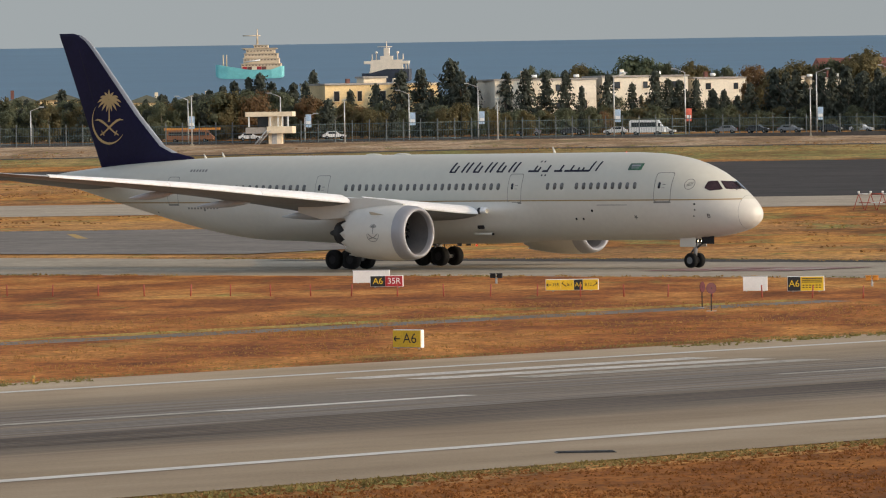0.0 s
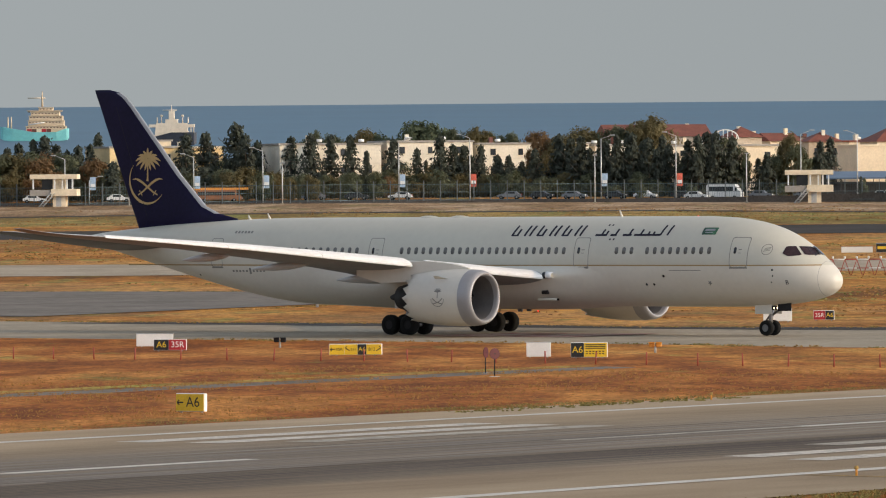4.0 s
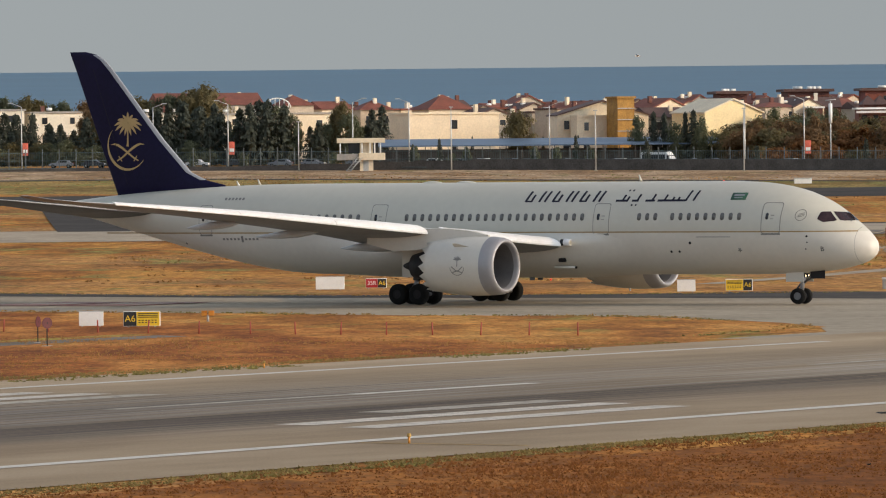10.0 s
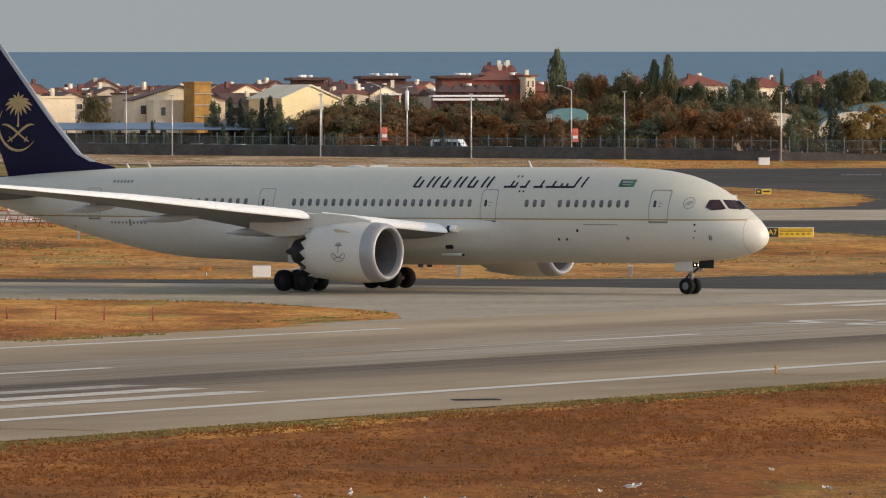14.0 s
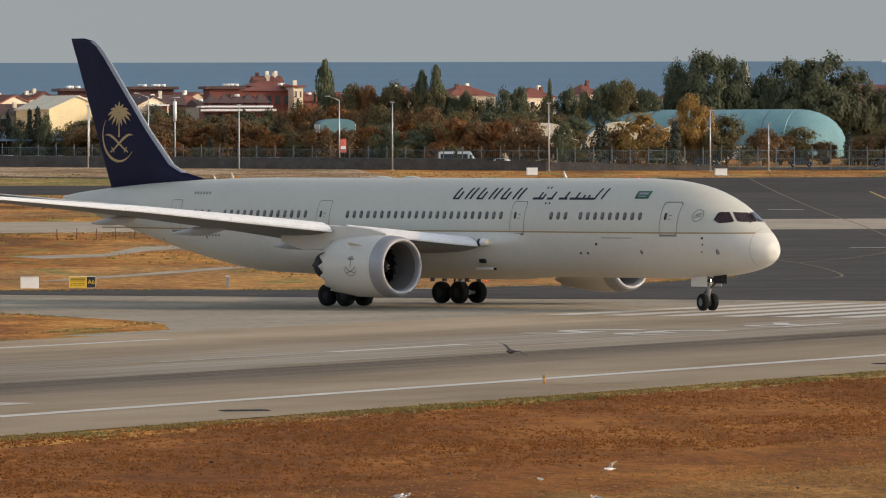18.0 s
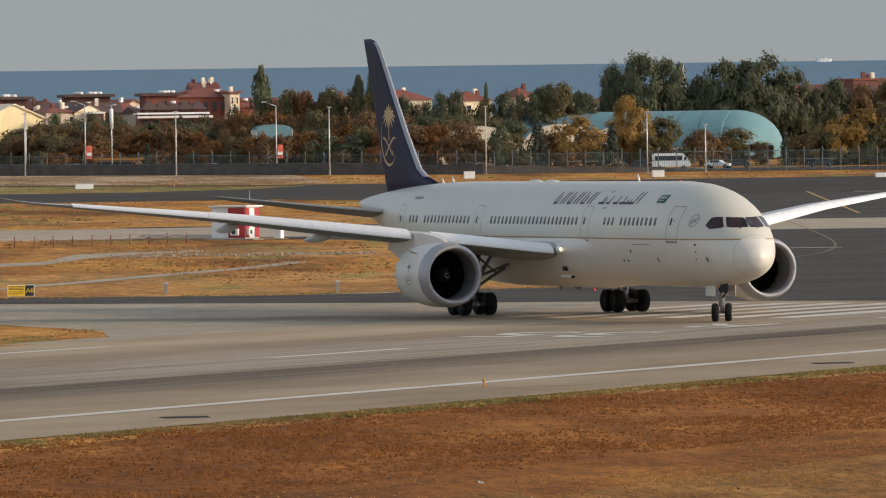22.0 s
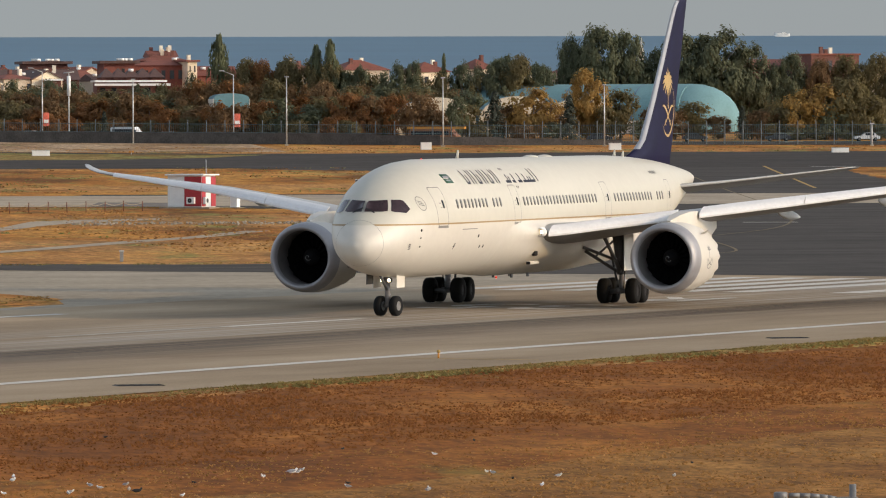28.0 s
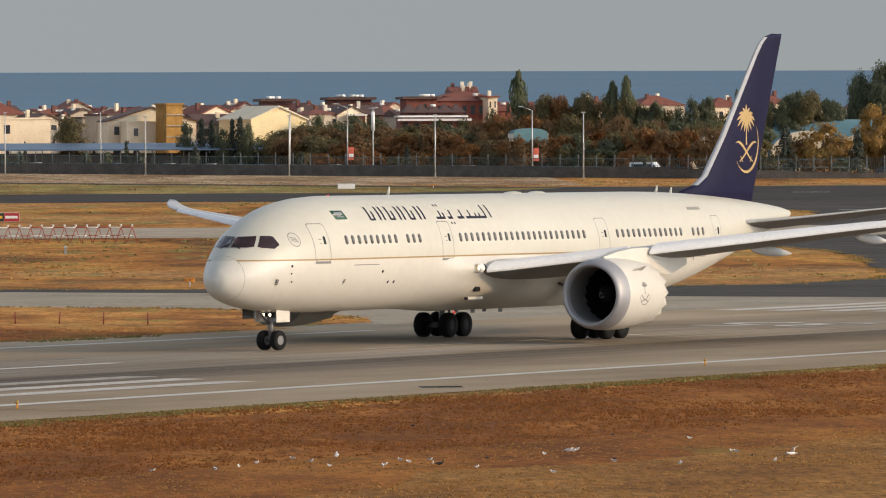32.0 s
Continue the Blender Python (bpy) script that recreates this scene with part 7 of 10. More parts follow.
TREES += [(116.3, 1202.2, 4.4, 6.3, 5), (118.8, 1200.9, 3.9, 5.4, 4), (121.8, 1204.6, 4.7, 5.6, 5), (127.1, 1197.7, 4.6, 5.7, 4), (131.4, 1196, 4.9, 6.3, 5), (134.8, 1197.8, 5.1, 5.8, 4), (140.7, 1194.1, 5, 6.4, 6), (145, 1195.3, 5.1, 5.1, 6), (146.7, 1193.6, 5.2, 5.9, 6), (150.5, 1193.9, 3.8, 5.1, 4), (154.7, 1195.3, 4.1, 4.7, 5), (159, 1191.7, 3.7, 5.5, 5), (162.8, 1194.3, 4.6, 4.9, 4), (104.1, 1292.8, 17.5, 3.5, 1), (108.5, 1290.3, 13.8, 8.3, 4), (111.6, 1288.5, 13.6, 7.2, 5), (115.9, 1286.1, 14.3, 8.2, 4), (120.3, 1283.5, 13.9, 7.2, 4)]
TREES += [(121.1, 1283.1, 15.6, 2.7, 1), (123.5, 1281.7, 16.6, 2.9, 1), (124.2, 1281.3, 13.5, 8.2, 4), (125.7, 1280.5, 11.6, 7.2, 3), (128.9, 1278.6, 12.7, 6.1, 3), (130.6, 1277.9, 11.5, 6.1, 4), (135.7, 1277.3, 13.3, 5.3, 3), (138.3, 1277.1, 13.5, 4.7, 3), (143.8, 1276.4, 14.1, 1.2, 1), (147, 1276.1, 13.3, 6.1, 3), (142.9, 1276.5, 11.3, 6.1, 4), (149.5, 1275.8, 11.5, 5.1, 4), (153.6, 1275.3, 13.9, 7.2, 3), (157.1, 1274.9, 14.6, 8.2, 4), (161.9, 1274.4, 12.8, 6.1, 3), (99.5, 1295.5, 11.1, 3.7, 3), (101.5, 1294.3, 9.7, 5.2, 4), (94.5, 1298.3, 8.8, 6.2, 4)]
TREES += [(89.5, 1301.2, 8.7, 6.3, 3), (133.2, 1277.6, 11.3, 6.1, 3), (140.3, 1276.8, 10.6, 5.1, 4), (173.6, 1285.1, 20, 12.4, 3), (168.2, 1285.7, 18.2, 7.2, 3), (178.8, 1284.5, 18.9, 9.3, 3), (171, 1285.3, 16.9, 9.3, 3), (195.3, 1282.6, 19.5, 15.4, 3), (188.6, 1283.3, 18.5, 11.3, 3), (184.4, 1283.8, 15.6, 7.2, 3), (200.9, 1282, 16.5, 10.3, 3), (181.8, 1284.1, 13.7, 8.2, 3), (193.2, 1282.8, 15.7, 12.3, 3), (208.7, 1281.5, 14.8, 7.2, 3), (213.9, 1281.2, 13.9, 8.2, 6), (219.1, 1280.9, 14.3, 9.2, 4), (224.3, 1280.6, 14.5, 9.2, 4), (229.5, 1280.2, 14.7, 9.2, 3)]
TREES += [(156.5, 1287, 14.5, 9.3, 3), (151.4, 1287.6, 12.7, 5.2, 3), (162.2, 1286.3, 12.8, 7.2, 3), (205.6, 1281.7, 12.6, 7.2, 3), (161.1, 1200.5, 12.6, 9.6, 7), (165, 1200, 8.8, 9.6, 4), (144.5, 1202.4, 8.2, 5.2, 0), (157.8, 1200.8, 7.7, 6.2, 0), (186.3, 1197.6, 5.8, 3.3, 0), (170.2, 1199.4, 6.5, 8.6, 6), (174.1, 1199, 6.1, 7.7, 6), (177, 1198.6, 6.4, 8.6, 6), (148.6, 1201.9, 7.1, 10.6, 5), (152.4, 1201.5, 6.9, 7.7, 7), (151, 1201.6, 6.6, 6.7, 6), (137.5, 1203.2, 5.9, 6.7, 4), (200.6, 1196, 9.6, 9.6, 7), (196.3, 1196.4, 8.6, 7.7, 7)]
TREES += [(192.4, 1196.9, 6.1, 8.6, 4), (204.5, 1195.7, 10.7, 9.6, 4), (190, 1197.2, 5.4, 7.7, 6), (194.8, 1196.6, 3, 9.6, 3), (199.6, 1196.1, 3, 9.6, 3), (204.4, 1195.7, 3, 9.6, 3), (209.3, 1195.4, 3.1, 9.6, 3), (168.8, 1199.6, 4.3, 3.5, 3), (164, 1200.1, 4.2, 5.8, 4), (182.3, 1198, 5.1, 6.7, 6), (202.5, 1195.9, 7, 9.6, 3), (207.4, 1195.6, 8.4, 9.6, 4), (218.2, 1220.9, 10.4, 5.9, 6), (221.8, 1220.7, 10.4, 5.9, 4), (225.3, 1220.5, 11.2, 5.9, 3), (229, 1220.3, 13.1, 5.9, 6), (232.5, 1220.1, 10.9, 5.9, 4), (236.1, 1219.8, 12, 5.9, 6)]
TREES += [(239.7, 1219.6, 9.7, 5.9, 4), (243.3, 1219.4, 11.3, 5.9, 6), (246.9, 1219.2, 11.5, 5.9, 6), (60.7, 1290.3, 7.4, 11.5, 4), (62.6, 1289.1, 7.7, 11.5, 6), (65.2, 1288.7, 8.4, 9.8, 4), (67.5, 1303.5, 7, 8.8, 4), (70, 1296.3, 8, 9.5, 3), (73.6, 1300.3, 8.1, 9.5, 4), (74.4, 1293.2, 8.1, 10, 3), (77.2, 1284.2, 8, 10.5, 6), (80.1, 1284.3, 6.9, 11.7, 6), (80.9, 1285.5, 7, 9.9, 4), (83.9, 1291.7, 7.8, 11, 4), (86.8, 1276.7, 6.8, 10.4, 6), (90.3, 1283.1, 7.4, 8.7, 3), (92.2, 1275.1, 7.1, 9.2, 4), (94, 1279, 7.1, 11.9, 4)]
TREES += [(95.8, 1286.3, 8.5, 10.8, 4), (100.4, 1283.9, 8.1, 11.7, 4), (102.5, 1267, 6.8, 11.9, 3), (105.3, 1270, 8.1, 9.1, 6), (105.6, 1274.2, 7.3, 11.5, 6), (108.7, 1276.7, 7.5, 11.3, 3), (110.5, 1265.7, 8.4, 9, 4), (112.6, 1273.3, 7, 11.2, 4), (116.7, 1260.6, 8, 10.8, 3), (117.1, 1268.7, 8.1, 11.7, 4), (119.7, 1259.1, 9.7, 8.8, 6), (124, 1255, 8.8, 10.8, 4), (126.5, 1256.2, 7.8, 8.8, 4), (127, 1266.5, 9, 10.3, 6), (130.8, 1263.8, 8.6, 9.1, 4), (131.8, 1264.2, 8.5, 8.5, 3), (135.6, 1255.2, 9.7, 8.9, 4), (137.6, 1266.5, 8.6, 10.8, 3)]
TREES += [(140.8, 1257.4, 8.1, 8.5, 4), (142, 1256.6, 7.8, 9.6, 4), (144.1, 1262.4, 8.1, 8.8, 6), (146.3, 1254.3, 8, 10.5, 3), (-217.2, 1366.2, 7.8, 0, 0), (-213.7, 1362.9, 8.6, 0, 0), (-212.3, 1366.8, 6.3, 0, 0), (-209.3, 1367.5, 9.4, 3.4, 4), (-206.7, 1366.7, 8.4, 5, 3), (-204.6, 1365.6, 7.5, 0, 0), (-201.1, 1362.1, 8.6, 5, 4), (-198.7, 1360.9, 7.2, 5.4, 3), (-198.1, 1367.9, 9.2, 0, 0), (-194, 1363.9, 7.3, 0, 4), (-191.3, 1364.6, 8.1, 4.9, 3), (-189.5, 1361.7, 8.9, 4.3, 4), (-186.7, 1358.9, 8, 3.4, 0), (-184.4, 1361.7, 7.8, 4.3, 0)]
TREES += [(-182.3, 1364.5, 7.7, 0, 4), (-180.7, 1366.4, 6.5, 4.1, 3), (-177.6, 1367.5, 8.6, 4.9, 0), (-175.2, 1362.3, 6.3, 4.5, 4), (-171.2, 1356.7, 7.3, 3.7, 0), (-169.3, 1364.3, 6.1, 0, 0), (-166.5, 1356.6, 8.5, 3.9, 0), (-164, 1360.2, 5.7, 0, 0), (-161.9, 1360.7, 6.6, 3.3, 4), (-159.4, 1358.5, 6.7, 0, 4), (-157.4, 1356.6, 8.1, 0, 4), (-154.9, 1356.5, 5.4, 0, 0), (-152.7, 1359.9, 7.9, 0, 4), (-149.3, 1355.8, 5.8, 5, 0), (-147.6, 1354.8, 7.7, 0, 0), (-145.5, 1359.1, 7.9, 0, 0), (-142.6, 1355.4, 6.7, 4.4, 3), (-139.7, 1353.9, 8.9, 0, 0)]
TREES += [(-136.5, 1352.8, 8.1, 0, 0), (-134.8, 1348.4, 7.5, 0, 3), (-132.4, 1348.6, 8.3, 3.4, 3), (-128.7, 1346.3, 7.4, 4.2, 4), (-126.5, 1346.8, 7.7, 0, 0), (-124.7, 1354.9, 8.4, 4.1, 0), (-122.1, 1344, 8, 0, 3), (-119.9, 1348.8, 7.7, 0, 3), (-117.1, 1352.6, 8.8, 5.3, 0), (-114.8, 1341.5, 7.9, 5.1, 0), (-111.7, 1344.9, 8.9, 4.3, 0), (-109.8, 1339.9, 7.4, 5.1, 4), (-108, 1349.8, 8.8, 3.7, 0), (-105.6, 1342.4, 8.7, 0, 0), (-103.2, 1348.2, 8.6, 0, 0), (-100.3, 1340.2, 5.5, 3.3, 3), (-98.8, 1347.7, 7.1, 4.2, 0), (-95.2, 1341.1, 7.6, 3.5, 4)]
TREES += [(-93, 1344.4, 6.1, 0, 3), (-90.1, 1337.2, 6.9, 0, 4), (-87.4, 1335.8, 6.9, 4.9, 3), (-86.4, 1343.1, 8.5, 4.1, 3), (-82.4, 1333.2, 7.1, 3.2, 0), (-80.2, 1330.5, 7.1, 5, 4), (-79, 1335.9, 5.5, 4.8, 4), (-75.3, 1329.3, 5.1, 4.9, 0), (-74.1, 1338.1, 8, 5.2, 0), (-72, 1338.4, 5.1, 0, 0), (-68.9, 1334, 7.4, 0, 0), (-66.4, 1325.8, 6.7, 3.6, 3), (-64.1, 1328.2, 6.4, 0, 4), (-62.4, 1328.3, 6.4, 0, 0), (-59.9, 1325, 8.1, 0, 0), (-57.2, 1327.9, 5.4, 0, 0), (-54.5, 1325.1, 5.9, 3.9, 3), (-51.8, 1324.9, 6.9, 0, 4)]
TREES += [(-49.8, 1330.8, 7.9, 4.7, 0), (-47.3, 1322.1, 4.7, 0, 3), (-46.1, 1328.1, 4.8, 4, 4), (-42.4, 1325.5, 5.4, 0, 4), (-40.8, 1321.9, 6.7, 4.7, 3), (-37.5, 1319.9, 5.5, 4.9, 0), (-214.2, 1349, 7.3, 4.4, 3), (-210.4, 1348.5, 8.2, 4.9, 3), (-208.6, 1348.3, 6.6, 6, 3), (-204.8, 1347.7, 6.6, 5.8, 3), (-202.8, 1347.5, 5.7, 6, 4), (-199, 1346.9, 6.9, 4.7, 3), (-197.1, 1346.7, 5.5, 5.7, 4), (-193.8, 1346.2, 7.1, 5.3, 3), (-190.2, 1345.7, 7.5, 5, 4), (-188.1, 1345.4, 5.1, 5.4, 4), (-185.3, 1345, 5.9, 5.3, 3), (-182.4, 1344.6, 5.7, 4.7, 3)]
TREES += [(-178.9, 1344.1, 6.5, 6, 0), (-176.7, 1343.8, 6.1, 5.3, 0), (-173.1, 1343.3, 5.2, 5.9, 0), (-169.8, 1342.8, 6.1, 4.5, 4), (-167.7, 1342.5, 5.5, 4.4, 3), (-163.9, 1342, 5.2, 5.5, 3), (-161.4, 1341.7, 6.7, 4.2, 3), (-62.1, 1321.8, 6.6, 2.9, 4), (-59.5, 1320.9, 8.6, 4.6, 4), (-57.4, 1320.2, 7.4, 4.1, 0), (-55.2, 1319.5, 6.3, 4.1, 3), (-52.2, 1318.5, 6.2, 4.8, 4), (-50.4, 1317.9, 7.8, 3.3, 0), (-47.8, 1317, 7.8, 3.3, 3), (-44.4, 1315.9, 7.7, 4.6, 3), (-42.7, 1315.3, 8.2, 3.1, 0), (-39.3, 1314.2, 6.5, 3.2, 0), (-37.4, 1313.6, 6.2, 3.6, 0)]
TREES += [(-34.4, 1312.5, 8.2, 4.5, 0), (-32.3, 1311.8, 6.1, 4.4, 4), (-29.9, 1311, 7.9, 3.9, 0), (-27.1, 1310.1, 5.8, 3.1, 0), (-24.7, 1309.3, 6.2, 4.6, 0), (-21.7, 1308.3, 7.6, 3.2, 0), (-19.2, 1307.5, 6.9, 4.6, 0), (-17, 1306.8, 7.1, 4.6, 3), (-13.9, 1305.7, 7.5, 3.7, 0), (-11.2, 1304.8, 7.2, 4.5, 0), (-8.6, 1303.9, 6.3, 4.2, 3), (-6.5, 1303.2, 6.6, 3.3, 0), (-4.2, 1302.5, 6.4, 3, 0), (53.4, 1269.9, 6.1, 4.4, 3), (55.7, 1268.6, 5.1, 4.2, 4), (57.5, 1267.6, 5.4, 4.1, 6), (59.8, 1266.3, 5.4, 5.5, 6), (61.8, 1265.1, 7.4, 4.1, 6)]
TREES += [(65.3, 1263.1, 7, 4.8, 4), (67.3, 1262, 6.8, 5.3, 5), (69.2, 1260.9, 6.1, 5.6, 5), (71.5, 1259.6, 7.4, 4.2, 4), (74.5, 1257.8, 5.7, 5, 6), (76.9, 1256.5, 5.4, 4.1, 6), (160.3, 1208.6, 5.6, 4.7, 6), (163.3, 1208.2, 7.1, 5.3, 6), (165.7, 1207.9, 7.5, 4.4, 6), (168.2, 1207.7, 6.5, 5, 3), (171.2, 1207.3, 6.1, 5.6, 6), (172.7, 1207.1, 6.4, 5.2, 4), (175.8, 1206.8, 5.2, 4.5, 4), (178.4, 1206.5, 6, 4.7, 3), (180.7, 1206.2, 6.5, 5.4, 4), (183, 1206, 6.6, 6.2, 6), (185.8, 1205.7, 5.5, 4.4, 6), (188.7, 1205.3, 6, 5.9, 6)]
TREES += [(190.2, 1205.1, 5, 4.7, 4), (193.2, 1204.8, 7.5, 5.1, 4), (195.9, 1204.5, 6, 4.6, 4), (197.8, 1204.3, 6.6, 4.7, 4), (200.8, 1204, 7.6, 5.6, 6), (203.1, 1203.8, 7.3, 5.6, 4), (205.3, 1203.7, 6.4, 5.4, 4), (208.3, 1203.5, 4.9, 4.5, 3), (210.3, 1203.4, 4.8, 5.1, 4), (213.2, 1203.2, 5.1, 5.5, 4), (47.2, 1267.6, 7.6, 4.7, 3), (50.2, 1265.9, 9.7, 4.5, 0), (51.6, 1265, 8.6, 4.1, 3), (48.8, 1266.7, 9.3, 4.1, 0), (66.2, 1308.6, 9.8, 7.3, 3), (70.1, 1306.4, 9.4, 7.3, 4), (74.2, 1304.1, 9.7, 7.3, 3), (77.7, 1302, 9.2, 6.3, 3)]
TREES += [(92.9, 1243.4, 9.8, 6, 6), (96.1, 1241.5, 10.3, 7, 5), (98.9, 1239.9, 10, 7, 6), (101.8, 1238.3, 10.3, 6.9, 5), (105.1, 1236.4, 10, 6.9, 6), (108.9, 1234.2, 10.4, 6.9, 4), (113.1, 1231.8, 10, 6.9, 6), (117.4, 1229.4, 10.4, 6.9, 6)]
# the row before the arched halls: single crowns with gaps between them
TREES = [t for t in TREES if not (126 < t[0] < 190 and t[1] < 1226)]
TREES += [(119.4, 1210, 8.3, 8.0, 5), (123.3, 1208, 8.2, 7.6, 6), (127.2, 1210, 8.0, 7.4, 5), (131.3, 1202, 8.8, 9.2, 6), (137.2, 1198, 7.6, 4.2, 3), (138.6, 1206, 5.2, 5.4, 4), (144.0, 1200, 8.6, 6.4, 0), (151.2, 1204, 9.0, 11.0, 7),
          (147.8, 1207, 6.6, 6.6, 6), (156.6, 1198, 7.8, 5.6, 0), (160.7, 1206, 12.4, 9.0, 7), (166.7, 1208, 8.7, 8.4, 4), (163.6, 1203, 6.0, 6.2, 4), (172.0, 1200, 6.7, 7.8, 6), (179.1, 1205, 6.6, 8.4, 4), (175.6, 1203, 5.4, 6.0, 6),
          (183.2, 1204, 4.2, 6.0, 6), (186.2, 1196, 5.9, 3.6, 0), (189.4, 1206, 4.6, 6.4, 6), (134.4, 1200, 3.8, 6.0, 6), (141.2, 1199, 3.4, 5.6, 4), (154.0, 1199, 3.2, 5.4, 3), (169.0, 1198, 3.4, 5.0, 3), (148.4, 1197, 3.0, 5.6, 6),
          (135.0, 1224, 6.2, 9.0, 6), (142.0, 1225, 5.8, 8.0, 4), (149.0, 1224, 6.0, 8.4, 6), (156.5, 1225, 6.4, 9.0, 6), (163.5, 1224, 6.0, 8.6, 4), (97.2, 1216, 6.8, 7.0, 5), (101.2, 1215, 6.5, 7.0, 6), (105.2, 1216, 6.9, 7.0, 5)]
# conifers and leafy trees between the white blocks and the cream hall
TREES = [t for t in TREES if not (-34 < t[0] < -4 and 1285 < t[1] < 1303 or 13 < t[0] < 22 and 1290 < t[1] < 1300)]
TREES += [(-31.8, 1292, 10.4, 7.0, 0), (-29.8, 1288, 11.4, 7.5, 0), (-28.2, 1293, 11.9, 8.0, 0), (-26.6, 1289, 12.0, 8.0, 0), (-25.2, 1294, 10.9, 6.4, 3), (-23.6, 1290, 11.1, 7.6, 0), (-22.3, 1292, 9.4, 5.0, 3), (-30.6, 1295, 8.6, 6.8, 3), (-27.6, 1296, 8.8, 6.8, 3),
          (-17.3, 1288, 8.0, 5.6, 0), (-16.1, 1291, 7.7, 5.6, 3), (-13.0, 1292, 12.0, 6.4, 4), (-11.7, 1288, 9.4, 5.2, 3), (-7.6, 1290, 10.1, 5.6, 0), (-5.8, 1293, 10.7, 6.2, 0), (-8.6, 1294, 7.0, 6.0, 3), (19.1, 1282, 9.7, 8.0, 4)]
# small cone-shaped shrubs just behind the fence
TREES += [(20.9, 1226.8, 3.7, 2.4, 0), (30.3, 1221.3, 4.1, 2.6, 0), (28.1, 1222.6, 6.0, 2.2, 0), (40.1, 1215.6, 5.1, 3.0, 0), (58.6, 1204.8, 4.2, 2.8, 0), (-0.2, 1239.1, 4.4, 2.8, 0), (9.3, 1233.6, 3.9, 2.4, 0), (4.5, 1236.4, 5.4, 2.2, 0), (76.6, 1194.5, 5.4, 2.8, 0), (116.2, 1171.9, 3.4, 2.4, 0)]
# mixed olive and brown growth behind the western fence
_rnd = random.Random(31)
for _k in range(84):
    _x = -214 + 128 * _k / 83 + _rnd.uniform(-0.9, 0.9)
    _h = float(np.interp(_x, [-216, -205, -192, -184, -176, -169, -160, -150, -140, -128, -118, -86], [7.0, 7.4, 7.9, 8.4, 7.6, 7.4, 8.6, 10.2, 7.6, 7.2, 6.4, 5.0])) * _rnd.uniform(0.72, 1.04)
    TREES.append((_x, 1288 + _rnd.uniform(-6, 7), _h, _h * _rnd.uniform(0.75, 1.15), _rnd.choice((3, 3, 4, 0, 3, 4, 6, 0))))
NATURAL = (0.66, 0.22, 0.9, 0.85, 0.95, 1.05, 1.05, 1.0)


def plant_trees():
    protos = {}
    rnd = random.Random(21)
    for x, y, h, w, kind in TREES:
        if kind == 0 and not w:
            h *= 1.09
        if kind == 5 and x < 0:
            kind = 6
        if 55 < x < 80 and y < 1263 and kind > 2:
            h, kind = h * 0.84, (6 if kind == 3 else 5 if kind == 6 else kind)
        v = rnd.randrange(3 if kind in (0, 3, 4, 5, 6) else 2)
        wd = w if w else h * NATURAL[kind] * rnd.uniform(0.85, 1.25)
        wd = max(wd * (1.12 if kind > 2 else 1.7 if kind == 1 else 1.1), 0.6)
        m = Matrix.LocRotScale((x, y, gz(y)), Euler((0, 0, rnd.random() * 6.28)), (wd, wd, max(h, 1.0)))
        key = (kind, v, h > 11.5 and kind > 2)  # tall crowns carry finer leaves
        if key not in protos:
            protos[key] = make_tree(kind, 100 + 7 * kind + v, key[2])
            protos[key].matrix_basis = m
        else:
            src = protos[key]
            c = copy_thing(src, Matrix.Identity(4))
            c.matrix_basis = m


def grass_field(name, label, areas, count, seed, material, hmin, hmax):
    """Loose grass blades scattered over plan areas given as (u0, u1, v0, v1) in runway axes."""
    rs = np.random.RandomState(seed)
    vs, fs = [], []
    tot = sum((b - a) * (d - c) for a, b, c, d in areas)
    for a, b, c, d in areas:
        n = int(count * (b - a) * (d - c) / tot)
        u, v = rs.uniform(a, b, n), rs.uniform(c, d, n)
        x, y = u * CU + v * SU, u * SU - v * CU
        patch_ = np.array([noise.noise((px * 0.12, py * 0.12, 0.0)) for px, py in zip(x, y)])
        for px, py, pn in zip(x, y, patch_):
            if rs.rand() > 0.62 + 0.9 * pn:
                continue
            h = rs.uniform(hmin, hmax) * (1 + 0.6 * pn)
            o = len(vs)
            r = 0.10
            for k in range(3):
                an, le = rs.uniform(0, 6.28), rs.uniform(0, 6.28)
                bx, by = px + r * math.cos(le) * rs.rand(), py + r * math.sin(le) * rs.rand()
                dx, dy = 0.05 * math.cos(an), 0.05 * math.sin(an)
                vs += [(bx - dx, by - dy, 0.0), (bx + dx, by + dy, 0.0), (bx + 0.08 * math.cos(le), by + 0.08 * math.sin(le), h * rs.uniform(0.6, 1.1))]
                fs.append((o + 3 * k, o + 3 * k + 1, o + 3 * k + 2))
    me = bpy.data.meshes.new(name)
    me.from_pydata(vs, [], fs)
    me.materials.append(material)
    tagged(new(name, me), label, "grass", kind="stuff")


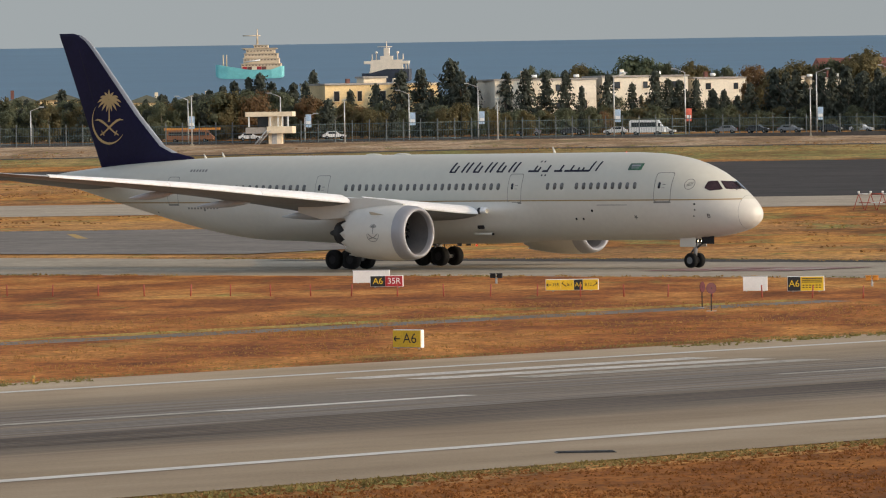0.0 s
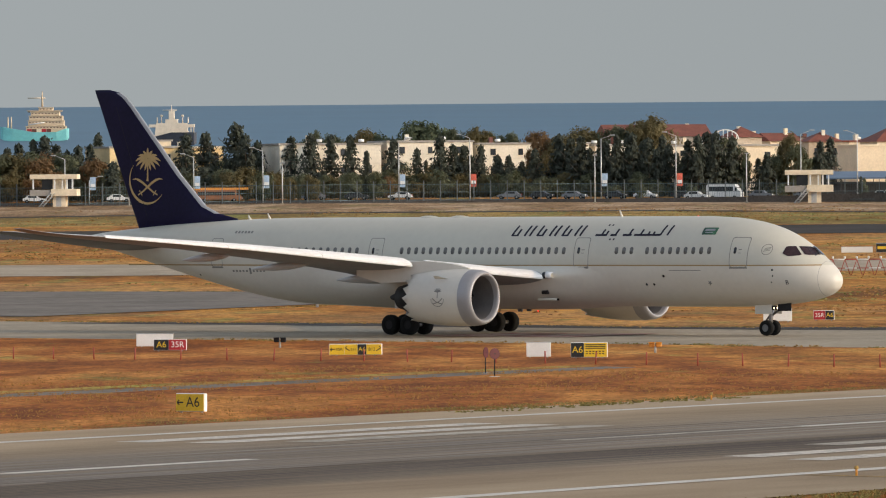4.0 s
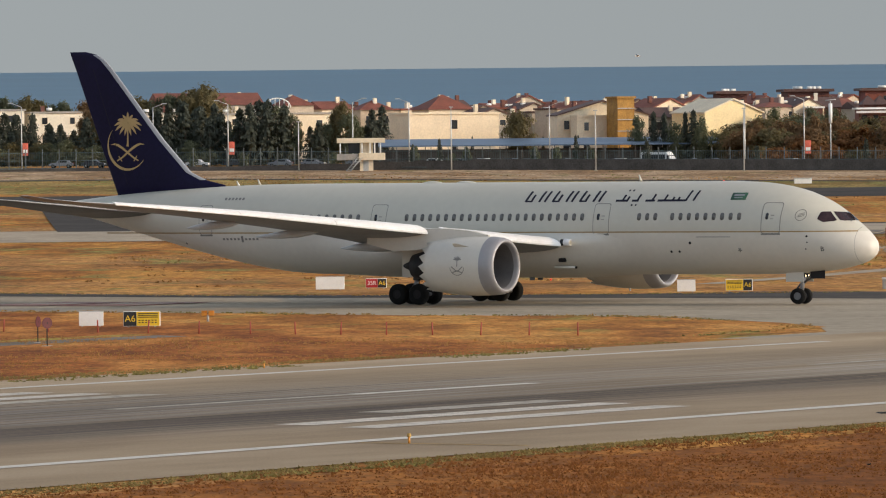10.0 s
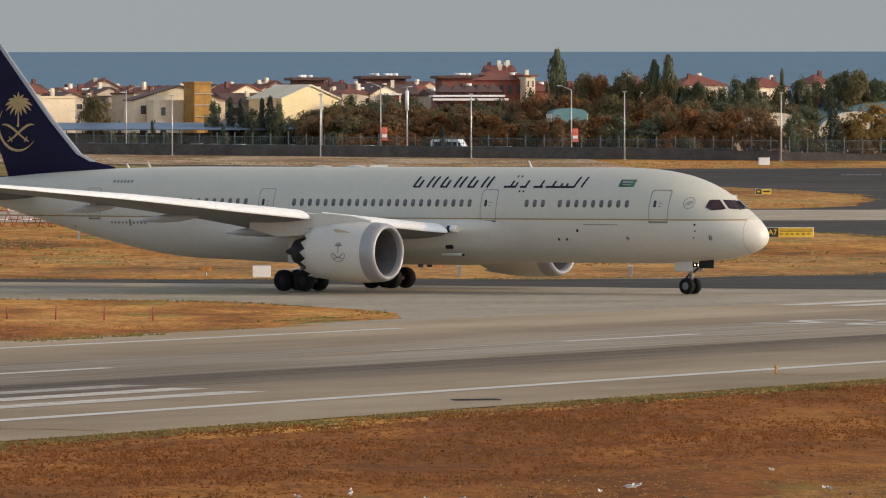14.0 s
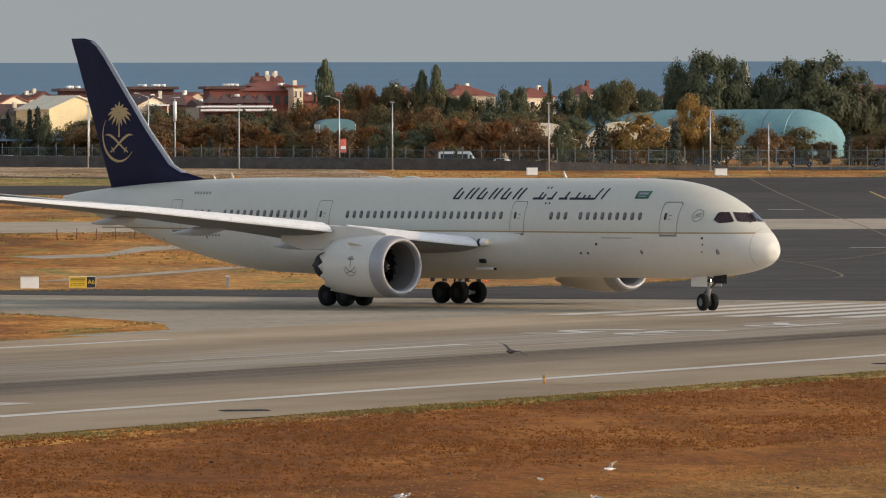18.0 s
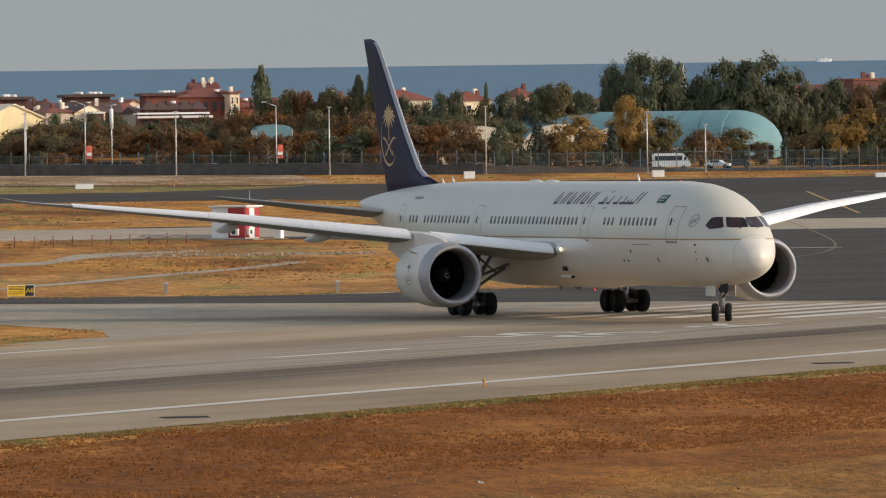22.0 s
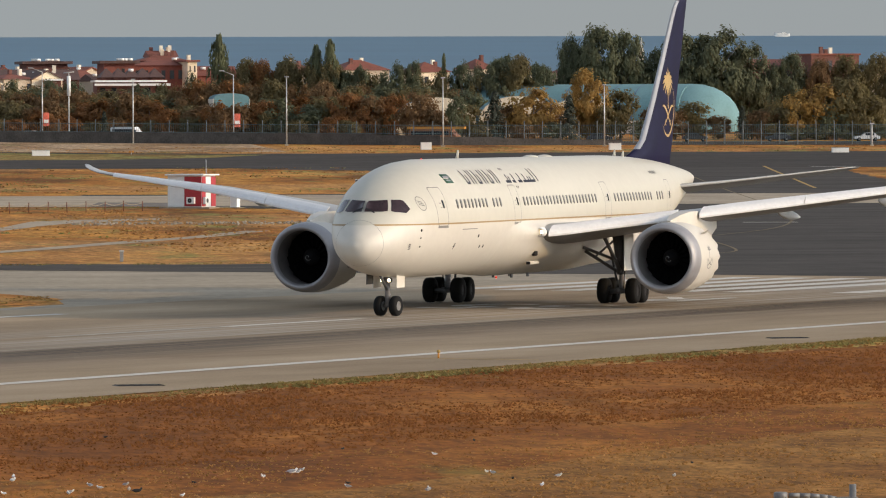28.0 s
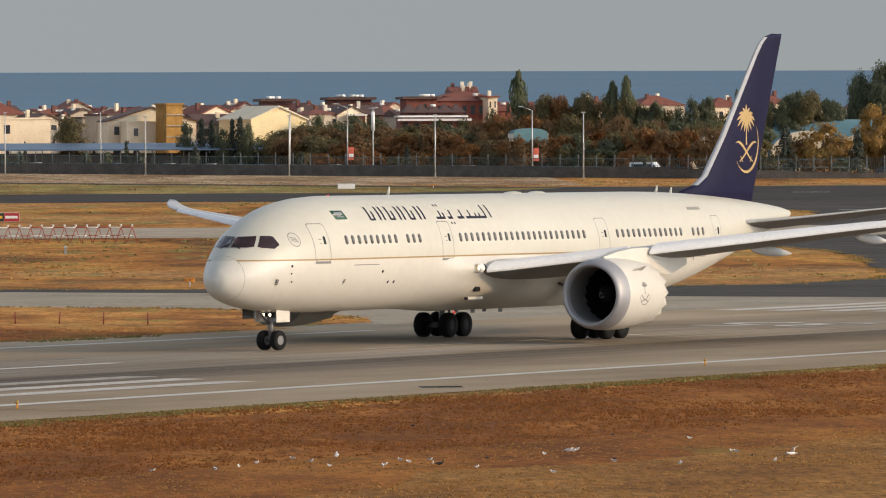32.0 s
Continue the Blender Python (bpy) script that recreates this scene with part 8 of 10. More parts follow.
def build_grass():
    straw = mat("straw_grass_blades", (0.262, 0.102, 0.026), 0.9, var=0.2, scale=6.0, fine=10, island=0.25, leaf=0.5)
    pale = mat("pale_straw_blades", (0.40, 0.205, 0.065), 0.9, var=0.2, scale=6.0, fine=10, island=0.25, leaf=0.5)
    green = mat("green_grass_blades", (0.26, 0.195, 0.066), 0.85, var=0.25, scale=5.0, fine=10, island=0.3, leaf=0.5)
    grass_field("burnt_grass", "short red-brown dry grass before the runway", [(110, 345, -121.5, -96)], 64000, 3, straw, 0.035, 0.10)
    grass_field("trodden_grass", "short pale dry grass with bare soil", [(110, 345, -96, -72)], 32000, 9, pale, 0.03, 0.075)
    grass_field("dry_grass", "dry straw-coloured grass between runway and taxiway", [(180, 312, -238, -184)], 22000, 4, pale, 0.05, 0.13)
    grass_field("verge_grass", "yellow-green weeds along the pavement edges", [(60, 360, -122.8, -120.6), (120, 310, -185.4, -183.0)], 34000, 5, green, 0.03, 0.10)


def weed_field(name, label, areas, count, seed, material, hmin, hmax, wide):
    """Loose low weed clumps over plan rectangles (x0, x1, y0, y1)."""
    rs = np.random.RandomState(seed)
    vs, fs = [], []
    tot = sum((b - a) * (d - c) for a, b, c, d in areas)
    for a, b, c, d in areas:
        for _ in range(int(count * (b - a) * (d - c) / tot)):
            px, py = rs.uniform(a, b), rs.uniform(c, d)
            if noise.noise((px * 0.035, py * 0.012, seed * 1.7)) < 0.08 or (-58 < px < -4 and 785 < py < 1012):
                continue
            z, h, w = gz(py), rs.uniform(hmin, hmax), wide * rs.uniform(0.5, 1.6)
            for k in range(6):
                an, o = rs.uniform(0, 6.28), len(vs)
                bx, by = px + rs.uniform(-w, w), py + rs.uniform(-w, w)
                dx, dy = 0.14 * math.cos(an), 0.14 * math.sin(an)
                lx, ly, t = rs.uniform(-0.2, 0.2), rs.uniform(-0.2, 0.2), h * rs.uniform(0.5, 1.1)
                vs += [(bx - dx, by - dy, z), (bx + dx, by + dy, z), (bx + dx * 0.5 + lx, by + dy * 0.5 + ly, z + t), (bx - dx * 0.6 + lx, by - dy * 0.6 + ly, z + t * 0.8)]
                fs.append((o, o + 1, o + 2, o + 3))
    me = bpy.data.meshes.new(name)
    me.from_pydata(vs, [], fs)
    me.materials.append(material)
    tagged(new(name, me), label, "weeds", kind="stuff")


def build_weeds():
    olive = mat("olive_weed_leaves", (0.24, 0.215, 0.07), 0.9, var=0.3, scale=3.0, island=0.35, leaf=0.45)
    brown = mat("brown_weed_stalks", (0.27, 0.125, 0.040), 0.9, var=0.3, scale=3.0, island=0.35, leaf=0.45)
    straw = mat("pale_straw_stalks", (0.42, 0.225, 0.075), 0.9, var=0.25, scale=3.0, island=0.25, leaf=0.45)
    near = [(-28, 48, 520, 728), (-110, -40, 674, 728), (40, 69, 515, 700)]
    far = [(-140, 96, 812, 985), (-210, 40, 1080, 1200), (40, 210, 1100, 1150)]
    weed_field("green_weeds", "scattered olive-green weeds in the dry grass", near + far, 1600, 3, olive, 0.08, 0.20, 0.8)
    weed_field("brown_weeds", "scattered brown dry weeds in the grass", near + far, 2000, 8, brown, 0.06, 0.20, 0.9)
    weed_field("straw_tufts", "scattered pale straw tufts in the grass", near + far, 5000, 12, straw, 0.05, 0.18, 1.0)


def edge_tufts(name, label, lines, per_metre, seed, material, hmin, hmax, spread):
    """Loose clumps of stalks along the edges between grass and pavement."""
    rs = np.random.RandomState(seed)
    vs, fs = [], []
    for line in lines:
        for (xa, ya), (xb, yb) in zip(line, line[1:]):
            L = math.hypot(xb - xa, yb - ya)
            for _ in range(int(L * per_metre)):
                q = rs.rand()
                px, py = xa + (xb - xa) * q + rs.normal(0, spread * 0.5), ya + (yb - ya) * q + rs.normal(0, spread)
                if noise.noise((px * 0.11, py * 0.05, seed * 2.3)) < -0.08:
                    continue
                z, h = gz(py) + 0.03, rs.uniform(hmin, hmax)
                for k in range(5):
                    an, o = rs.uniform(0, 6.28), len(vs)
                    bx, by = px + rs.uniform(-0.3, 0.3), py + rs.uniform(-0.3, 0.3)
                    dx, dy = 0.09 * math.cos(an), 0.09 * math.sin(an)
                    lx, ly, t = rs.uniform(-0.12, 0.12), rs.uniform(-0.12, 0.12), h * rs.uniform(0.5, 1.1)
                    vs += [(bx - dx, by - dy, z), (bx + dx, by + dy, z), (bx + lx, by + ly, z + t)]
                    fs.append((o, o + 1, o + 2))
    me = bpy.data.meshes.new(name)
    me.from_pydata(vs, [], fs)
    me.materials.append(material)
    tagged(new(name, me), label, "grass", kind="stuff")


def build_edges():
    straw = mat("yellow_edge_stalks", (0.36, 0.215, 0.070), 0.9, var=0.25, scale=3.0, island=0.3, leaf=0.45)
    green = mat("olive_edge_stalks", (0.215, 0.180, 0.056), 0.9, var=0.25, scale=3.0, island=0.3, leaf=0.45)
    island = [(59.5, 489), (70, 511), (72.6, 525.5), (77.4, 579), (80.5, 610), (81.8, 635), (80, 660), (74, 690), (64, 714), (48, 730)]
    far_island = [(94, 806), (100.5, 817), (107.3, 854), (110.5, 892), (106.5, 923), (98, 955), (80, 978)]
    inner = [(-86, 541), (-52, 516), (-31, 505), (-13, 488), (14, 480), (36.5, 479), (59.5, 490)]
    tongue = [(-160, 529), (-73.6, 477.5), (-41.3, 457.5), (-12.1, 436.0), (-1, 425.5), (10, 419.5), (14.5, 413), (18.2, 405), (20.7, 396), (21.2, 389), (19.6, 383), (15, 371)]
    side = [(-260, 668), (-85, 652), (-49, 640), (-36, 604), (-50, 560)]
    edge_tufts("edge_straw", "dry straw tufts along the pavement edges", [island, far_island, inner, tongue, side], 3.0, 4, straw, 0.05, 0.13, 1.0)
    edge_tufts("edge_weeds", "olive weeds along the pavement edges", [island, inner, tongue, side], 2.6, 6, green, 0.04, 0.11, 0.8)
    fringe = [uv(u, -181.5) for u in range(100, 320, 10)]
    verge = [uv(u, -120.4) for u in range(80, 360, 10)]
    edge_tufts("verge_weeds", "low olive and straw weeds along the runway shoulder", [fringe, verge], 4.0, 9, green, 0.05, 0.14, 0.7)


plant_trees()
build_grass()
build_weeds()
build_edges()

# ---------------- town, fence, lamps, traffic, ships ----------------
M_CREAM = mat("cream_render_wall", (0.76, 0.64, 0.46), 0.85, var=0.10, scale=3.0, fine=8)
M_PYEL = mat("pale_yellow_render_wall", (0.86, 0.69, 0.39), 0.85, var=0.10, scale=3.0, fine=8)
M_BRICKR = mat("red_painted_wall", (0.22, 0.070, 0.048), 0.85, var=0.2, scale=2.0, fine=8)
M_YWALL = mat("yellow_render_wall", (0.78, 0.59, 0.31), 0.85, var=0.12, scale=3.0, fine=8)
M_WHWALL = mat("white_render_wall", (0.79, 0.71, 0.57), 0.85, var=0.10, scale=3.0, fine=8)
M_TOWN = mat("weathered_pale_wall", (0.50, 0.42, 0.32), 0.85, var=0.15, scale=3.0, fine=8)
M_GRWALL = mat("grey_render_wall", (0.34, 0.31, 0.27), 0.85, var=0.15, scale=3.0, fine=8)
M_BRICKW = mat("dark_red_brick_wall", (0.15, 0.060, 0.045), 0.85, var=0.25, scale=2.0, fine=8)
M_ROOF = mat("red_clay_roof_tiles", (0.205, 0.064, 0.040), 0.8, var=0.25, scale=2.0, fine=9, bump=0.02)
M_DROOF = mat("dark_brown_roof", (0.10, 0.055, 0.045), 0.8, var=0.25, scale=2.0, fine=9)
M_GROOF = mat("brown_green_roof_tiles", (0.10, 0.095, 0.055), 0.8, var=0.25, scale=2.0, fine=9)
M_TEAL = mat("faded_teal_sheet_roof", (0.165, 0.295, 0.31), 0.8, var=0.09, scale=4.0, fine=10, spec=0.25)
M_BLUE = mat("blue_grey_sheet_roof", (0.10, 0.15, 0.22), 0.5, var=0.15, scale=4.0, fine=10)
M_WALLD = mat("dark_wall_and_shed_shade", (0.098, 0.088, 0.078), 0.9, var=0.3, scale=2.0, spec=0.2)
M_FENCE = mat("blue_green_fence_steel", (0.10, 0.145, 0.15), 0.5, 0.2, var=0.2, scale=1.0)
M_POST = mat("grey_green_fence_post", (0.15, 0.165, 0.165), 0.7, var=0.15, scale=1.0)
M_LAMP = mat("galvanised_lamp_post", (0.52, 0.51, 0.48), 0.45, 0.3, var=0.12, scale=0.8)
M_SCAF = mat("orange_brown_scaffold_netting", (0.36, 0.19, 0.04), 0.8, var=0.3, scale=1.2, fine=6)
M_CARW = mat("white_car_paint", (0.70, 0.70, 0.68), 0.3, var=0.05, coat=0.4)
M_CARG = mat("grey_car_paint", (0.22, 0.23, 0.25), 0.3, 0.3, var=0.08, coat=0.4)
M_CARD = mat("dark_car_paint", (0.03, 0.03, 0.035), 0.3, 0.2, var=0.1, coat=0.4)
M_BANW = mat("pale_blue_banner", (0.42, 0.55, 0.68), 0.6, var=0.2, scale=0.8)
M_BANR = mat("red_banner", (0.72, 0.15, 0.09), 0.6, var=0.3, scale=0.8)


def wall_y(x):
    return float(np.interp(x, [-400, -150, -100, -60, 0, 60, 130, 200, 400], [1252, 1246, 1256, 1252, 1235, 1200, 1160, 1152, 1140]))


def house(x0, x1, y, ztop, wall, roof, kind="flat", depth=10.0, turn=0.0, floors=2, label="", name="house", roof_h=2.2, cols=None, chimneys=1, low=0, tanks=0, over=0.25):
    """A building with inset windows facing the airfield; ztop is the eaves' height over the datum."""
    base = gz(y)
    turn += 13.0 if wall in (M_BRICKW, M_BRICKR) or x1 - x0 > 13 else 30.0 if kind == "gable" else 22.0  # streets run askew to the runway
    w, h = x1 - x0, ztop - base
    hs = tagged(new(name), label, "building", "town buildings")
    hs.matrix_basis = pose((x0 + x1) / 2, y, base, 0, 0, turn)
    part("wall", box(-w / 2, w / 2, 0, depth, -0.1, h), wall, hs, smooth=False)
    rnd = random.Random(int(x0 * 10) + int(ztop * 7))
    cols = cols if cols is not None else max(1, int(w / 3.4))
    fh = h / floors
    for f in range(low, floors):
        for c in range(cols):
            if rnd.random() < 0.22 and cols > 1:
                continue
            wx = -w / 2 + w * (c + 0.5) / cols
            ww = min(1.3, w / cols * 0.5) * rnd.uniform(0.8, 1.2)
            z0 = f * fh + fh * 0.36
            wd = part("window", box(wx - ww / 2, wx + ww / 2, -0.06, 0.02, z0, z0 + fh * 0.42), M_DROOF if wall in (M_BRICKW, M_BRICKR) else M_CREAM, hs, smooth=False)
            part("pane", box(wx - ww / 2 + 0.1, wx + ww / 2 - 0.1, -0.08, -0.055, z0 + 0.1, z0 + fh * 0.42 - 0.1), M_GLASS, wd, smooth=False)
            part("sill", box(wx - ww / 2 - 0.1, wx + ww / 2 + 0.1, -0.16, 0.0, z0 - 0.1, z0 - 0.01), wall, wd, smooth=False)
    if kind == "flat":
        rf = part("roof", box(-w / 2 - over, w / 2 + over, -over - 0.05, depth + over, h, h + 0.35 + 0.2 * (over > 0.5)), roof, hs, smooth=False)
    elif kind == "gable":  # ridge runs away from the airfield
        pts = [(-w / 2 - 0.3, h - 0.15), (0, h + roof_h), (w / 2 + 0.3, h - 0.15), (w / 2 + 0.3, h + 0.1), (0, h + roof_h + 0.28), (-w / 2 - 0.3, h + 0.1)]
        rf = part("roof", loft([[(a, -0.4, b) for a, b in pts], [(a, depth + 0.4, b) for a, b in pts]]), roof, hs, smooth=False)
        part("gable_wall", loft([[(-w / 2, d, h - 0.02), (w / 2, d, h - 0.02), (0, d, h + roof_h)] for d in (0.0, depth)]), wall, hs, smooth=False)
    elif kind == "ridge":  # ridge runs across
        pts = [(-0.5, h - 0.1), (depth / 2, h + roof_h), (depth + 0.5, h - 0.1)]
        rf = part("roof", loft([[(-w / 2 - 0.3, a, b) for a, b in pts], [(w / 2 + 0.3, a, b) for a, b in pts]]), roof, hs, smooth=False)
    elif kind == "hip":
        bm = bmesh.new()
        e = 0.5
        lo = [bm.verts.new(p) for p in ((-w / 2 - e, -e, h), (w / 2 + e, -e, h), (w / 2 + e, depth + e, h), (-w / 2 - e, depth + e, h))]
        k = max(0.0, w / 2 - depth / 2)
        hi = [bm.verts.new((-k, depth / 2, h + roof_h)), bm.verts.new((k + 0.01, depth / 2, h + roof_h))]
        for f in ((lo[0], lo[1], hi[1], hi[0]), (lo[1], lo[2], hi[1]), (lo[2], lo[3], hi[0], hi[1]), (lo[3], lo[0], hi[0]), (lo[3], lo[2], lo[1], lo[0])):
            bm.faces.new(f)
        rf = part("roof", bm, roof, hs, smooth=False)
    for k in range(chimneys):
        cx, cy = rnd.uniform(-0.35, 0.35) * w, depth * rnd.uniform(0.3, 0.6)
        zc = h + (roof_h * 0.55 if kind != "flat" else 0.2)
        part("chimney", box(cx - 0.35, cx + 0.35, cy - 0.35, cy + 0.35, zc, zc + rnd.uniform(1.0, 1.8)), rnd.choice((M_WHWALL, M_BRICKW, M_CREAM)), rf, smooth=False)
    for k in range(tanks):  # water heaters and dishes
        cx, cy = rnd.uniform(-0.4, 0.4) * w, depth * rnd.uniform(0.1, 0.5)
        zc = h + (roof_h * 0.5 if kind != "flat" else 0.3)
        part("roof_tank", tube((cx - 0.5, cy, zc + 0.5), (cx + 0.5, cy, zc + 0.5), 0.28, n=8), M_SWHT, rf)
    return hs


def build_town():
    house(-143.8, -129.5, 1340, 17.7, M_YWALL, M_GRWALL, "flat", 12, 16, 2, "yellow rendered house behind dark conifers", cols=3)
    house(-128.2, -121.3, 1342, 17.6, M_YWALL, M_CREAM, "flat", 12, 12, 2, "yellow house with pale eaves behind conifers", cols=2)
    house(-136.5, -132.0, 1346, 19.0, M_CREAM, M_GRWALL, "flat", 5, 0, 2, "small rooftop room on the yellow house", cols=1, chimneys=0)
    x = -110.3
    for wdt, top in ((20.0, 18.0), (17.0, 18.4), (22.0, 17.9), (14.0, 17.5), (17.0, 17.3)):
        house(x, x + wdt - 0.15, 1328 + (x + wdt / 2 + 110.3) * 0.34, top, M_WHWALL, M_GRWALL, "flat", 14, 6, 3, "long white low apartment block with flat roof", name="apartment_block", cols=int(wdt / 4.5), chimneys=1, tanks=2)
        x += wdt
    house(-24.5, -15.4, 1336, 17.2, M_CREAM, M_GRWALL, "flat", 14, 0, 2, "cream flat-roofed block behind conifers", cols=2)
    # hall with an arched white gable
    hall = house(-51.0, -30.0, 1420, 19.8, M_GRWALL, M_ROOF, "ridge", 14, 0, 2, "large hall with red roof and white arched end", name="hall", roof_h=2.4, chimneys=3)
    for k in range(15):
        a0, a1 = math.pi * k / 15, math.pi * (k + 1) / 15
        part("arch", tube((13.2 - 2.7 * math.cos(a0), -1.0, 11.2 + 1.9 * math.sin(a0)), (13.2 - 2.7 * math.cos(a1), -1.0, 11.2 + 1.9 * math.sin(a1)), 0.14, n=6), M_SWHT, hall)
    for k in range(6):
        xx = 10.9 + 0.92 * k
        part("mullion", box(xx - 0.06, xx + 0.06, -1.1, -0.9, 9.6, 11.2 + 1.8 * math.sqrt(max(0.05, 1 - ((xx - 13.2) / 2.7) ** 2))), M_SWHT, hall, smooth=False)
    house(-26.0, -20.0, 1430, 19.5, M_TOWN, M_ROOF, "hip", 8, 0, 2, "white house with red roof near the sea")
    house(-19.0, -12.0, 1440, 18.8, M_CREAM, M_ROOF, "ridge", 8, 5, 2, "cream house with red roof near the sea", roof_h=1.6)
    house(-11.0, -4.0, 1450, 18.6, M_TOWN, M_ROOF, "hip", 8, -6, 2, "white house with red roof near the sea", roof_h=2.0)
    house(-1.7, 17.0, 1330, 16.9, M_CREAM, M_CREAM, "flat", 9, 12, 2, "large cream windowless hall beside blue shed", cols=1, chimneys=0)
    house(2.7, 12.1, 1400, 18.2, M_CREAM, M_ROOF, "hip", 9, 0, 2, "house with steep red pyramid roof", roof_h=3.0)
    house(26.7, 43.8, 1312, 16.4, M_CREAM, M_DROOF, "gable", 13, -6, 2, "wide pale yellow gabled house with dark roof", cols=5, roof_h=2.5, chimneys=2)
    house(30.0, 37.6, 1308.5, 16.0, M_CREAM, M_CREAM, "flat", 3, 0, 2, "pale yellow front wing of the gabled house", cols=2, chimneys=0, over=0.1)
    sc = house(37.6, 41.0, 1304, 19.4, M_SCAF, M_SCAF, "flat", 5, 0, 4, "building tower wrapped in orange-brown scaffold netting", name="scaffold_tower", cols=0, chimneys=0)
    for k in range(5):
        part("ledger", box(-1.8, 1.8, -0.35, -0.1, 2.1 * k + 1.2, 2.1 * k + 1.32), M_GREYB, sc, smooth=False)
    house(44.1, 53.8, 1322, 16.0, M_GRWALL, M_DROOF, "ridge", 10, 0, 2, "grey terrace house with dark roof", cols=3, roof_h=1.8)
    house(53.4, 65.5, 1310, 16.6, M_PYEL, M_CREAM, "gable", 13, -4, 2, "yellow gabled house with blank end wall", cols=0, roof_h=2.4, chimneys=0)
    house(61.8, 67.2, 1420, 20.9, M_BRICKW, M_DROOF, "flat", 9, -6, 3, "brick house with wide dark flat eaves", cols=3, chimneys=0, low=1, tanks=4, over=1.1)
    house(75.4, 83.8, 1420, 21.2, M_BRICKW, M_DROOF, "flat", 10, -8, 3, "dark red brick block with wide flat eaves", cols=4, chimneys=0, low=1, tanks=8, over=0.9)
    house(69.0, 85.0, 1402, 18.0, M_BRICKW, M_DROOF, "ridge", 12, -10, 2, "low brown-roofed wing with dark walls", cols=5, roof_h=2.0, chimneys=2)
    house(77.8, 80.8, 1392, 17.7, M_BRICKW, M_SWHT, "flat", 4, -8, 2, "small porch with white awning", name="pavilion", cols=1, chimneys=0, over=0.4)
    rnd = random.Random(77)
    for row, y0, top0, xa, xb in ((0, 1400, 17.4, 12.0, 78.0), (1, 1450, 18.4, -24.0, 92.0), (2, 1500, 19.2, 16.0, 92.0)):
        x = xa
        while x < xb:
            w = rnd.uniform(5, 8.5)
            kind = rnd.choice(("hip", "ridge", "gable", "gable", "flat"))
            house(x, x + w, y0 + rnd.uniform(-10, 10), top0 + rnd.uniform(-0.9, 0.8), rnd.choice((M_TOWN, M_TOWN, M_GRWALL, M_CREAM)), rnd.choice((M_ROOF, M_DROOF, M_DROOF, M_ROOF)), kind, 9, rnd.uniform(-14, 10), 3,
                  "tightly packed town house with tiled roof", roof_h=rnd.uniform(1.0, 1.7), chimneys=rnd.choice((1, 2)), low=2, cols=2, tanks=rnd.choice((0, 1, 2)))
            x += w * rnd.uniform(0.62, 0.95)
    # red complex
    house(90.5, 96.8, 1412, 21.2, M_BRICKR, M_DROOF, "flat", 9, -8, 3, "red brick block with wide dark eaves and tanks", cols=4, chimneys=0, low=1, tanks=7, over=0.9)
    for k in range(5):
        house(89.0 + 2.4 * k, 91.3 + 2.4 * k, 1393, 18.3, M_BRICKW, M_DROOF, "hip", 7, -10, 2, "brown-roofed dormer house beside the canopy", cols=1, roof_h=1.9, chimneys=0, low=1, tanks=1 if k == 2 else 0)
    house(97.2, 109.5, 1424, 20.9, M_BRICKR, M_ROOF, "hip", 14, -8, 3, "large red-roofed complex with chimneys", cols=7, roof_h=1.6, chimneys=2, low=1, tanks=3)
    house(99.2, 108.4, 1429, 21.9, M_BRICKR, M_ROOF, "hip", 9, -8, 3, "middle red-roofed storey of the complex", cols=5, roof_h=1.5, chimneys=3, low=2)
    house(101.2, 106.8, 1433, 22.8, M_BRICKR, M_ROOF, "ridge", 7, -8, 3, "upper red-roofed storey of the complex", cols=3, roof_h=1.2, chimneys=4, low=2)
    house(108.0, 110.0, 1421, 21.6, M_CREAM, M_ROOF, "flat", 7, -8, 4, "small red-roofed storey with pale balcony", cols=2, chimneys=1, low=3, over=0.5)
    house(109.5, 119.0, 1432, 18.9, M_BRICKR, M_ROOF, "ridge", 10, -8, 3, "red-roofed wing of the complex", cols=3, roof_h=1.9, low=2, tanks=2)
    pav = house(87.0, 100.2, 1378, 17.3, M_BRICKW, M_SWHT, "flat", 8, -11, 2, "low pavilion with two white canopy roofs", name="pavilion", cols=6, chimneys=0, over=0.5)
    part("canopy", box(-7.2, 7.6, -2.2, -0.6, 17.3 - gz(1378) - 0.75, 17.3 - gz(1378) - 0.3), M_SWHT, pav, smooth=False)
    for x0, x1, y, top in ((145.0, 155.8, 1480, 20.2), (161.0, 168.4, 1480, 19.8), (173.4, 178.0, 1480, 20.4), (124, 132, 1490, 19.0), (134, 142, 1485, 19.6), (180, 188, 1480, 19.5), (192, 201, 1470, 19.5)):
        house(x0, x1, y, top, rnd.choice((M_CREAM, M_TOWN)), M_ROOF, "hip", 9, 0, 3, "house with red tiled hip roof among trees", roof_h=2.2, chimneys=2)
    house(235.0, 245.5, 1420, 22.6, M_BRICKW, M_ROOF, "flat", 10, 0, 3, "red block with white rooftop frames", cols=4, chimneys=3)
    house(222.0, 233.0, 1425, 20.4, M_BRICKW, M_ROOF, "ridge", 10, 0, 3, "long red-roofed block behind trees", cols=4, roof_h=1.5)
    house(250.0, 262.0, 1420, 19.0, M_CREAM, M_ROOF, "hip", 10, 0, 2, "pale house with red roof at the edge of town")
